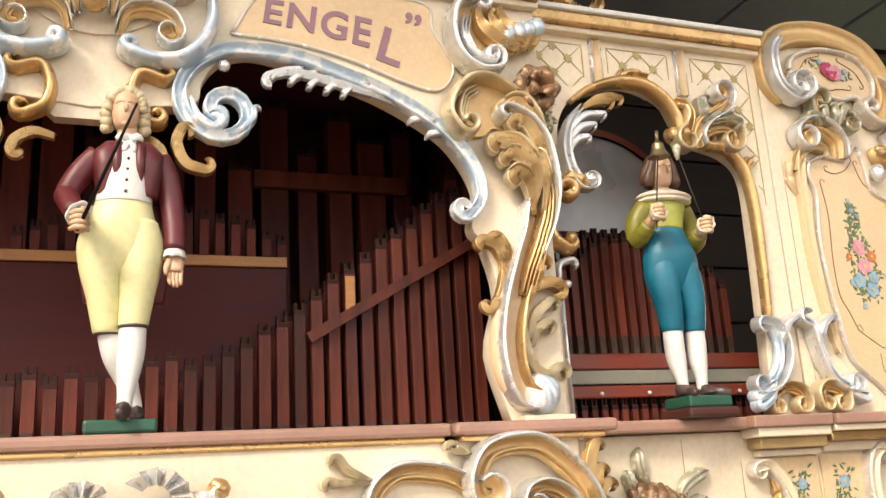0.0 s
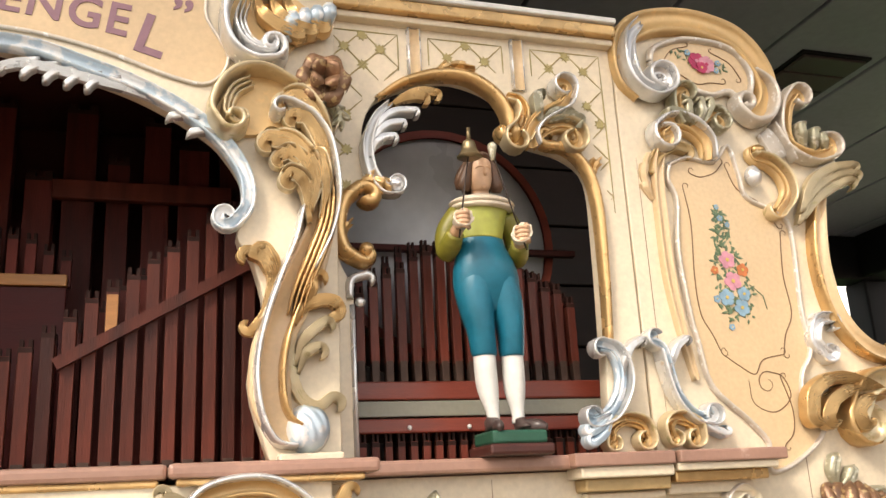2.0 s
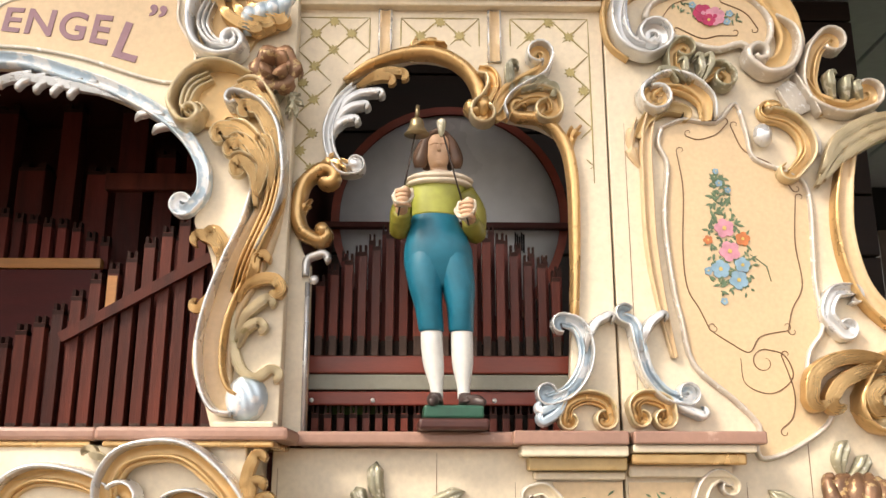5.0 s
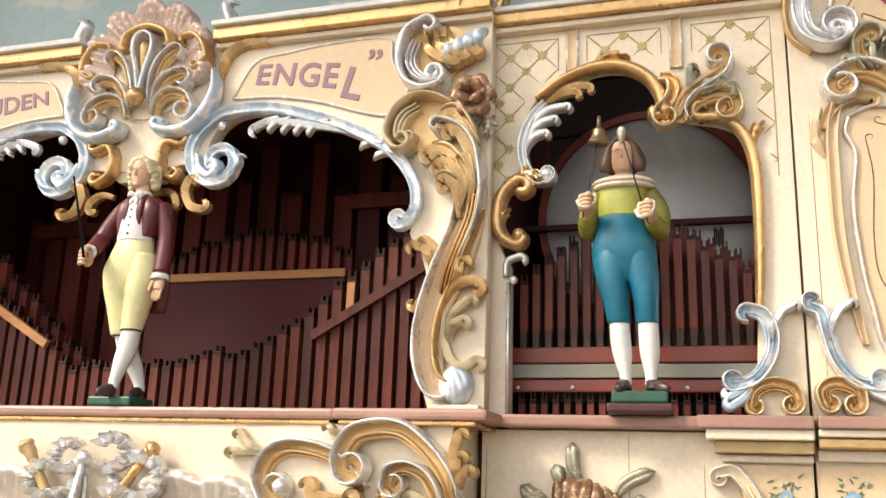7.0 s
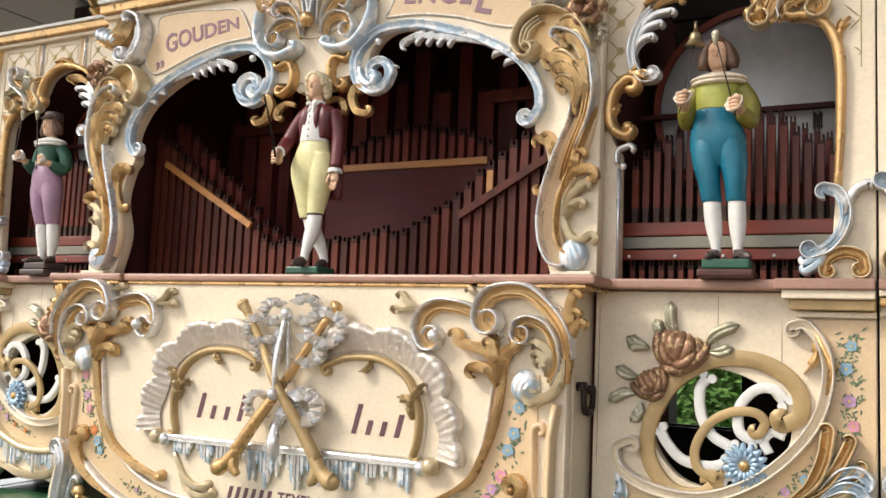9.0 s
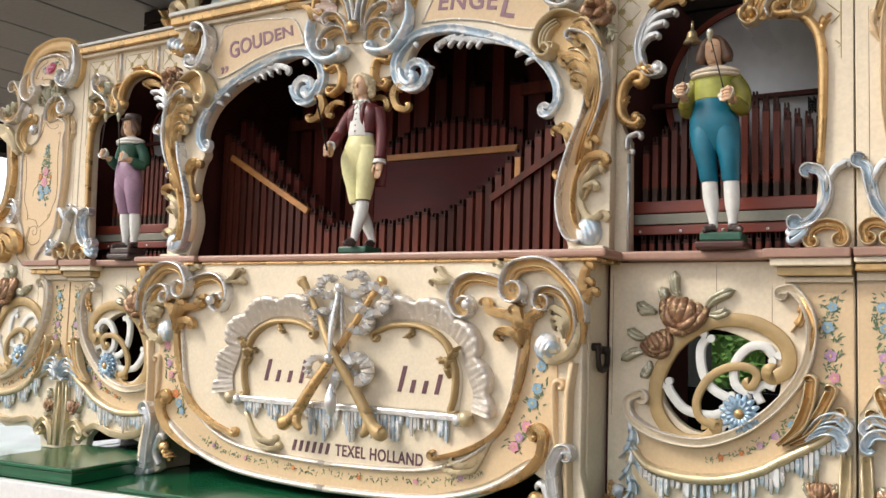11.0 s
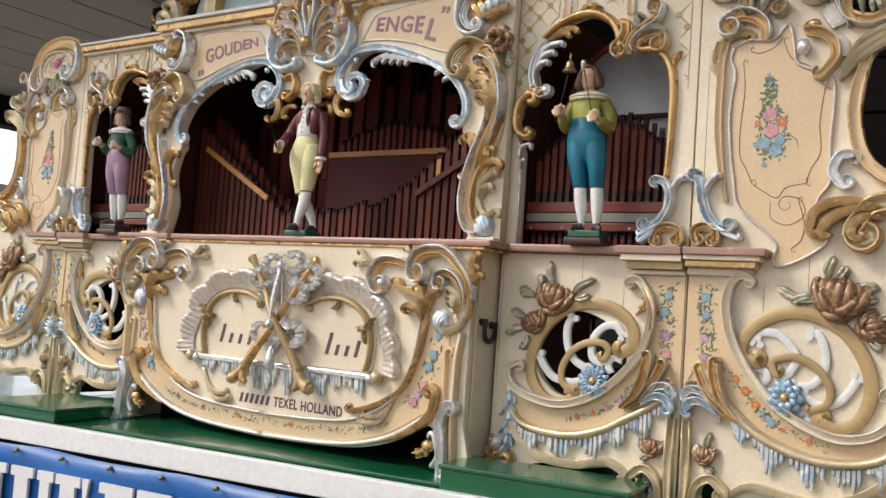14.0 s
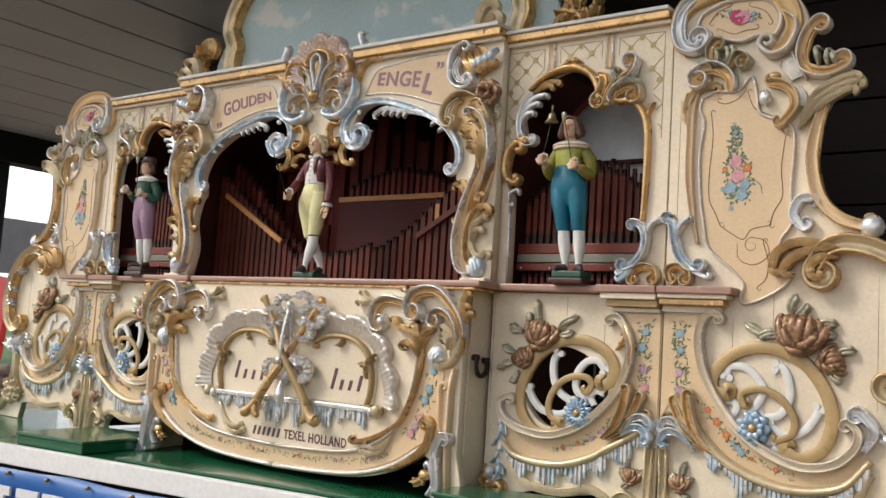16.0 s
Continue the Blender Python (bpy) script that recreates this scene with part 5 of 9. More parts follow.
# ---- facade: central base with name panel ----
BASE = thing("organ_name_panel", "cream central base panel with gilt carving and name field", "organ front")
FY = -0.08
CX = 0.045
bl = [(0.0, 1.372), (0.20, 1.378), (0.36, 1.392), (0.47, 1.42), (0.56, 1.465), (0.60, 1.49), (0.64, 1.47), (0.655, 1.40), (0.64, 1.365), (0.665, 1.349), (0.735, 1.349), (0.735, 1.42), (0.715, 1.50), (0.715, 1.974)]
smo = [tuple(p) for p in spline(bl[:6], 4)] + bl[6:]
plate("front_board", smo + [(-x, z) for x, z in smo[::-1]][:-1], [], FY, FY + 0.03, CREAM, BASE)
for s in (-1, 1):
    MIRROR[0] = s
    bm = bmesh.new()
    box(bm, 0.70, 0.722, FY + 0.031, 0.10, 1.349, 1.974, 0)
    part("side_board", bm, CREAM, BASE)
    # tan lower border with gilt rim
    bm = bmesh.new()
    up = [tuple(p) for p in spline([(0.0, 1.445), (0.20, 1.452), (0.33, 1.467), (0.43, 1.505), (0.51, 1.57), (0.545, 1.66), (0.565, 1.80)], 5)]
    dn = [tuple(p) for p in spline([(0.0, 1.388), (0.20, 1.394), (0.35, 1.410), (0.48, 1.45), (0.58, 1.51), (0.65, 1.56), (0.66, 1.80)], 5)]
    prism(bm, dn + up[::-1], FY - 0.004, FY)
    brd = part("border", bm, TAN, BASE, "tan painted border with flower garland")
    bm = bmesh.new()
    sweep(bm, up, FY, 0.006, 0.016, ROUND, (1, 0.6))
    sweep(bm, spline([(0.0, 1.380), (0.20, 1.386), (0.36, 1.402), (0.49, 1.44), (0.60, 1.505)], 5), FY, 0.009, 0.02, ROUND, (1, 0.9))
    part("border_rim", bm, PINKSILVER, brd)
    bm = bmesh.new()
    sweep(bm, curled([(0.47, 1.425), (0.56, 1.465), (0.62, 1.52), (0.632, 1.575)], (0.018, 0.8, 1), None, 6), FY - 0.003, 0.012, 0.032, RIDGED, (0.3, 1.0), 0, 0, 0.008)
    sweep(bm, curled([(0.581, 1.856), (0.583, 1.782), (0.571, 1.708), (0.545, 1.632), (0.508, 1.569), (0.429, 1.521), (0.335, 1.491)], (0.012, 0.7, -1), None, 6), FY, 0.0080, 0.026, RIDGED, (0.7, 0.5))
    part("gilt_stem", bm, GOLD, BASE, "gilt stem beside the name field")
    bm = bmesh.new()
    strands(bm, [[(0.575, 1.778), (0.563, 1.821), (0.541, 1.846), (0.513, 1.852), (0.485, 1.859), (0.481, 1.875)], [(0.573, 1.771), (0.557, 1.802), (0.536, 1.811), (0.516, 1.807)], [(0.577, 1.778), (0.573, 1.822), (0.564, 1.847), (0.562, 1.858)], [(0.580, 1.778), (0.584, 1.816), (0.594, 1.844), (0.611, 1.854)]], FY - 0.006, 0.0115, 0.034, 0.009, 1)
    part("stem_leaf", bm, GOLD, BASE, "gilt acanthus spray beside the name field")
    for ctrl, end, w, side, dy in (([(0.567, 1.866), (0.543, 1.896), (0.510, 1.922), (0.466, 1.934), (0.425, 1.934), (0.396, 1.915), (0.386, 1.885), (0.397, 1.859)], (0.018, 0.9, 1), 0.0150, -1, 0.008), ([(0.725, 1.833), (0.721, 1.873), (0.706, 1.905), (0.677, 1.938), (0.639, 1.964), (0.597, 1.968), (0.557, 1.957), (0.538, 1.928), (0.537, 1.904)], (0.017, 0.9, 1), 0.0155, -1, -0.010), ([(0.683, 1.785), (0.700, 1.819), (0.697, 1.860), (0.678, 1.892), (0.649, 1.906), (0.623, 1.901), (0.615, 1.884)], (0.012, 0.9, 1), 0.0115, -1, 0.0)):
        bm = bmesh.new()
        scroll(bm, ctrl, end, None, FY + dy, w, 0.042, side, (0.4, 0.75))
        part("corner_scroll", bm, (SILVER, HONEY), BASE, "silver edged gilt corner scroll")
    bm = bmesh.new()
    kb = ball(bm, (0.430, FY - 0.03, 1.871), 0.014, 0, 12)
    part("scroll_pearl", bm, SILVER, BASE, "silver pearl in the scroll")
    bm = bmesh.new()
    strands(bm, [[(0.679, 1.800), (0.687, 1.825), (0.682, 1.850), (0.656, 1.866)], [(0.681, 1.800), (0.684, 1.822), (0.675, 1.837), (0.663, 1.843)], [(0.682, 1.797), (0.682, 1.813), (0.675, 1.825), (0.669, 1.829)]], FY - 0.006, 0.0085, 0.030, 0.008, 1)
    part("corner_leaf", bm, PALEGOLD, BASE, "pale gilt curled leaf")
    bm = bmesh.new()
    strands(bm, [[(0.392, 1.925), (0.372, 1.932), (0.353, 1.942), (0.340, 1.959)], [(0.384, 1.922), (0.361, 1.925), (0.342, 1.925), (0.326, 1.930)], [(0.537, 1.956), (0.523, 1.960), (0.512, 1.963), (0.510, 1.968)]], FY - 0.004, 0.0062, 0.024, 0.008, 1)
    part("corner_leaf", bm, PALEGOLD, BASE, "pale gilt tendril below the shelf")
    bm = bmesh.new()
    strands(bm, [[(0.725, 1.787), (0.728, 1.851), (0.722, 1.907), (0.725, 1.942), (0.733, 1.962)], [(0.725, 1.851), (0.731, 1.879), (0.737, 1.898), (0.749, 1.907)], [(0.725, 1.876), (0.729, 1.898), (0.731, 1.920), (0.735, 1.927)]], FY - 0.006, 0.009, 0.032, 0.007, -1)
    part("edge_leaf", bm, GOLD, BASE, "gilt frond up the panel's edge")
    bm = bmesh.new()
    sweep(bm, curled([(0.696, 1.876), (0.711, 1.819), (0.694, 1.768), (0.654, 1.746)], (0.016, 0.8, -1), None, 6), FY, 0.011, 0.032, RIDGED, (0.4, 0.8))
    part("edge_scroll", bm, PALEGOLD, BASE, "pale gilt C scroll at the shell")
    bm = bmesh.new()
    c_ = (0.632, 1.775)
    snail(bm, c_, FY - 0.002, 0.031, 0.024, -1)
    part("shell", bm, BLUESILVER, BASE, "blue silver ribbed snail")
    # corner pilaster and scrolled foot
    bm = bmesh.new()
    sweep(bm, [(0.700, 1.745), (0.690, 1.68), (0.688, 1.55), (0.692, 1.45), (0.70, 1.37)], FY, 0.010, 0.02, STEP, (1, 1), 0, 0)
    sweep(bm, curled([(0.652, 1.69), (0.655, 1.60), (0.66, 1.53)], None, (0.014, 0.8, -1), 6), FY, 0.007, 0.016, ROUND, (0.8, 0.5))
    part("pilaster", bm, TAN, BASE)
    bm = bmesh.new()
    sweep(bm, curled([(0.675, 1.365), (0.670, 1.43), (0.66, 1.50), (0.675, 1.545)], (0.016, 0.8, -1), (0.018, 0.9, 1), 6), FY - 0.004, 0.014, 0.035, FLUTED, (0.9, 0.6))
    sweep(bm, curled([(0.63, 1.375), (0.65, 1.41), (0.635, 1.46)], (0.012, 0.6, 1), None, 6), FY, 0.010, 0.02, ROUND, (0.8, 0.5))
    box(bm, 0.655, 0.745, FY - 0.03, FY, 1.347, 1.362, 0, 0.004)
    part("foot", bm, SILVER, BASE, "blue silver scrolled foot")
    bm = bmesh.new()
    ball(bm, (0.615, FY - 0.005, 1.43), 0.022, 0, 10, (1, 0.8, 0.8))
    leaf(bm, (0.61, 1.43), (0.575, 1.405), 0.016, FY, 0.03, 0.2, 2, 0)
    part("foot_bud", bm, GOLD, BASE)
    for pts, r, cols, nl in (([(0.625, 1.76), (0.612, 1.68), (0.600, 1.63)], 0.017, (2, 2, 2) if s > 0 else (1, 3, 1), 44), ([(0.590, 1.605), (0.565, 1.565), (0.540, 1.53)], 0.017, (1, 3, 1) if s > 0 else (4, 2, 2), 40), ([(0.46, 1.47), (0.36, 1.44), (0.2, 1.425), (0.02, 1.42)], 0.010, (3, 1, 4), 120)):
        bm = bmesh.new()
        sprig(bm, pts, FY - 0.004, r, cols, rng, nl)
        part("painted_garland", bm, BOUQUET, brd, "painted flower garland")
MIRROR[0] = 1
bm = bmesh.new()
smooth_tube(bm, [(0.737, -0.030, 1.778), (0.737, -0.031, 1.755), (0.737, -0.022, 1.733), (0.737, 0.000, 1.727), (0.737, 0.020, 1.735), (0.737, 0.026, 1.752), (0.737, 0.024, 1.770)], [0.008, 0.0065, 0.0075, 0.008, 0.0075, 0.0065, 0.008], 0, 8)
for hy, hz in ((-0.030, 1.780), (0.024, 1.772)):
    tube(bm, [(0.7225, hy, hz), (0.742, hy, hz)], 0.0095, 0, 10)
part("handle", bm, IRON, BASE, "dark iron hook handle")
# name field: rosy silver shell border, gilt oval, bar with icicles
bm = bmesh.new()
FIELD = [(-0.30, 1.605), (-0.315, 1.70), (-0.265, 1.775), (-0.16, 1.815), (-0.06, 1.815), (0.045, 1.80), (0.15, 1.82), (0.25, 1.82), (0.35, 1.79), (0.405, 1.71), (0.40, 1.61)]
prism(bm, [tuple(p) for p in spline(FIELD, 5)], FY - 0.004, FY)
nf = part("name_field", bm, CREAM, BASE)
for s in (-1, 1):
    bm = bmesh.new()
    ctrl = spline([(CX + s * (x - 0.0), z) for x, z in ((0.10, 1.835), (0.18, 1.850), (0.26, 1.845), (0.33, 1.815), (0.375, 1.77), (0.395, 1.71), (0.415, 1.66), (0.41, 1.61))], 9)
    nn = len(ctrl)
    rows = []
    for i, p in enumerate(ctrl):
        a, b = ctrl[max(i - 1, 0)], ctrl[min(i + 1, nn - 1)]
        d = np.array(b) - np.array(a)
        d /= np.linalg.norm(d)
        sd = np.array((-d[1], d[0])) * s
        u = i / (nn - 1)
        big = abs(math.sin(u * math.pi * 4.6)) ** 0.55
        row = []
        for k in range(8):
            v = k / 7
            w = -0.020 + v * (0.040 + 0.026 * big)
            h = 0.006 + 0.026 * v * (0.7 + 0.5 * big) + 0.005 * math.sin(i * 2.4 + v * 2) * (0.3 + v)
            if k == 7:
                h *= 0.6
            row.append(bm.verts.new((p[0] + sd[0] * w, FY - h, p[1] + sd[1] * w)))
        row.append(bm.verts.new((row[-1].co.x, FY, row[-1].co.z)))
        rows.append(row)
    for i in range(nn - 1):
        for k in range(8):
            f = bm.faces.new((rows[i][k], rows[i + 1][k], rows[i + 1][k + 1], rows[i][k + 1]))
            f.smooth = True
    bmesh.ops.recalc_face_normals(bm, faces=bm.faces)
    part("shell_border", bm, PINKSILVER, nf, "rosy silver ruffled shell border")
    bm = bmesh.new()
    sweep(bm, curled([(CX + s * x, z) for x, z in ((0.10, 1.795), (0.16, 1.815), (0.25, 1.812), (0.315, 1.775), (0.345, 1.71), (0.345, 1.65), (0.335, 1.615))], (0.010, 0.6, s), (0.012, 0.8, s), 6), FY - 0.003, 0.0085, 0.020, ROUND, (0.7, 0.8))
    leaf(bm, (CX + s * 0.335, 1.69), (CX + s * 0.355, 1.765), 0.012, FY - 0.01, 0.03, 0.2 * s, 3, 0)
    leaf(bm, (CX + s * 0.33, 1.74), (CX + s * 0.30, 1.735), 0.010, FY - 0.01, 0.02, 0.2 * s, 2, 0)
    leaf(bm, (CX + s * 0.22, 1.81), (CX + s * 0.20, 1.785), 0.008, FY - 0.01, 0.02, 0.2 * s, 2, 0)
    part("oval_rim", bm, OCHRE, nf, "gilt inner rim of the name field")
    bm = bmesh.new()
    ball(bm, (CX + s * 0.385, FY - 0.02, 1.598), 0.02, 0)
    q0 = 0.345 if s > 0 else 0.225
    strands(bm, [[(CX + s * (q0 + 0.11), 1.560), (CX + s * (q0 + 0.075), 1.505), (CX + s * (q0 + 0.035), 1.485), (CX + s * q0, 1.488)], [(CX + s * (q0 + 0.09), 1.52), (CX + s * (q0 + 0.06), 1.478), (CX + s * (q0 + 0.02), 1.466), (CX + s * (q0 - 0.015), 1.470)]], FY, 0.0075, 0.022, 0.008, -s)
    part("field_leaf", bm, PALEGOLD, BASE)
bm = bmesh.new()
box(bm, -0.315, 0.405, FY - 0.022, FY, 1.588, 1.606, 0, 0.005)
for s in (-1, 1):
    ball(bm, (CX + s * 0.362, FY - 0.016, 1.592), 0.017, 0)
part("drip_bar", bm, SILVER, BASE, "silver moulded bar")
bm = bmesh.new()
drips(bm, [(-0.29, 1.588), (-0.16, 1.588)], FY - 0.004, rng, 0.055)
drips(bm, [(-0.15, 1.588), (-0.02, 1.588)], FY - 0.004, rng, 0.075)
drips(bm, [(-0.02, 1.588), (0.11, 1.588)], FY - 0.004, rng, 0.105)
drips(bm, [(0.11, 1.588), (0.25, 1.588)], FY - 0.004, rng, 0.075)
drips(bm, [(0.26, 1.588), (0.38, 1.588)], FY - 0.004, rng, 0.06)
part("icicle_fringe", bm, (SILVER, BLUESILVER), BASE, "silver and blue carved icicle fringe")
# crossed gilt horns with ribbons
for s in (-1, 1):
    bm = bmesh.new()
    smooth_tube(bm, [(CX - s * 0.115, FY - 0.03, 1.905), (CX - s * 0.06, FY - 0.035, 1.825), (CX, FY - 0.045 - 0.012 * s, 1.745), (CX + s * 0.06, FY - 0.045, 1.66), (CX + s * 0.115, FY - 0.045, 1.585)], [0.009, 0.010, 0.011, 0.014, 0.016], 0, 10)
    smooth_tube(bm, [(CX + s * 0.105, FY - 0.045, 1.595), (CX + s * 0.135, FY - 0.05, 1.560), (CX + s * 0.160, FY - 0.05, 1.545), (CX + s * 0.175, FY - 0.05, 1.550)], [0.015, 0.016, 0.020, 0.008], 0, 10)
    smooth_tube(bm, [(CX + s * 0.118, FY - 0.045, 1.585), (CX + s * 0.115, FY - 0.05, 1.55), (CX + s * 0.10, FY - 0.05, 1.535)], [0.014, 0.013, 0.008], 0, 8)
    smooth_tube(bm, [(CX - s * 0.112, FY - 0.03, 1.900), (CX - s * 0.124, FY - 0.03, 1.918), (CX - s * 0.134, FY - 0.03, 1.926), (CX - s * 0.122, FY - 0.03, 1.936)], [0.009, 0.012, 0.014, 0.006], 0, 10)
    part("horn", bm, GOLD if s < 0 else OCHRE, BASE, "crossed gilt horn")
bm = bmesh.new()


def ribbon(c, r, y, seg=15, a0=0.0, a1=6.28, w=0.30, flat=0.85):
    """An open pleated ribbon loop: folds stand up and down in turn."""
    rows = []
    for i in range(seg + 1):
        a = a0 + (a1 - a0) * i / seg
        up = i % 2
        h = 0.008 + 0.016 * up
        k = 1.0 + 0.05 * up
        rows.append([bm.verts.new((c[0] + math.cos(a) * rr * k, y - h * f, c[1] + math.sin(a) * rr * k * flat)) for rr, f in ((r * (0.98 - w), 0.2), (r * (1 - w), 0.9), (r * 0.85, 1.2), (r, 1.0), (r * 1.02, 0.1))])
    for i in range(seg):
        for k in range(4):
            f = bm.faces.new((rows[i][k], rows[i + 1][k], rows[i + 1][k + 1], rows[i][k + 1]))
            f.material_index = 1 if i % 4 == 1 else 0
    return rows[0][2]


knot = ball(bm, ((0.052, 1.908)[0], FY - 0.045, (0.052, 1.908)[1]), 0.014, 0)
for c, r, w, a0, a1 in (((0.010, 1.911), 0.038, 0.55, 0.6, 5.6), ((0.099, 1.919), 0.042, 0.55, -2.4, 2.6), ((-0.033, 1.869), 0.042, 0.50, 0.9, 5.4), ((0.158, 1.878), 0.054, 0.48, -2.6, 2.4), ((0.000, 1.823), 0.038, 0.55, 0.9, 5.6), ((0.115, 1.827), 0.046, 0.55, -2.5, 2.2), ((-0.018, 1.696), 0.040, 0.45, 0.6, 5.6), ((0.109, 1.698), 0.052, 0.62, -2.9, 3.0)):
    link(bm, knot, ribbon(c, r, FY - 0.026, 19, a0, a1, w))
for p0, p1, p2, w in (((0.020, 1.886), (0.016, 1.844), (0.012, 1.797), 0.011), ((0.087, 1.889), (0.113, 1.849), (0.134, 1.814), 0.011), ((0.036, 1.695), (0.032, 1.670), (0.015, 1.641), 0.012), ((0.081, 1.699), (0.096, 1.675), (0.108, 1.649), 0.012)):
    link(bm, knot, sweep(bm, spline([p0, p1, p2], 5), FY - 0.012, w, 0.024, RIDGED, (0.5, 0.9))[0])
smooth_tube(bm, [((0.053, 1.896)[0], FY - 0.05, (0.053, 1.896)[1]), (CX, FY - 0.062, 1.80), (CX, FY - 0.066, 1.73)], [0.006, 0.008, 0.004], 0, 8)
ball(bm, (CX, FY - 0.068, 1.725), 0.014, 0)
smooth_tube(bm, [(CX, FY - 0.05, 1.66), (CX, FY - 0.055, 1.61), (CX, FY - 0.045, 1.57)], [0.006, 0.017, 0.003], 0, 8)
part("ribbon_bow", bm, (SILVER, PINKSILVER), BASE, "pleated silver and pale rosy ribbon bows")


def name_bars(x0, x1, z0, heights, w, y):
    for i, h in enumerate(heights):
        bm = bmesh.new()
        x = x0 + (x1 - x0) * i / (len(heights) - 1)
        prism(bm, [(x - w, z0), (x + w, z0), (x + w + h * 0.25, z0 + h), (x - w + h * 0.25, z0 + h)], y - 0.0015, y)
        part("script_bar", bm, SCRIPT, nf)


name_bars(-0.225, -0.10, 1.650, (0.060, 0.032, 0.032, 0.064), 0.006, FY - 0.004)
name_bars(0.225, 0.335, 1.648, (0.066, 0.032, 0.032, 0.050), 0.006, FY - 0.004)
name_bars(-0.118, -0.004, 1.4685, (0.029, 0.029, 0.029, 0.029, 0.029, 0.029), 0.005, FY)
writing("lettering", "TEXEL HOLLAND", 0.042, (0.163, 1.469), FY, SCRIPT, BASE, 0, 0, 1.1, None, "dark plum painted capitals TEXEL HOLLAND", 0.0012, 0.78)


# ---- facade: wings ----
WY = 0.045


def seam(W, x, z0, z1):
    """An open joint between two boards of the panel."""
    bm = bmesh.new()
    thin(bm, [np.array((x, z0 + (z1 - z0) * k / 4)) for k in range(5)], WY, 0.0006, 0, 0.0004)
    part("board_joint", bm, BROWNLINE, W)


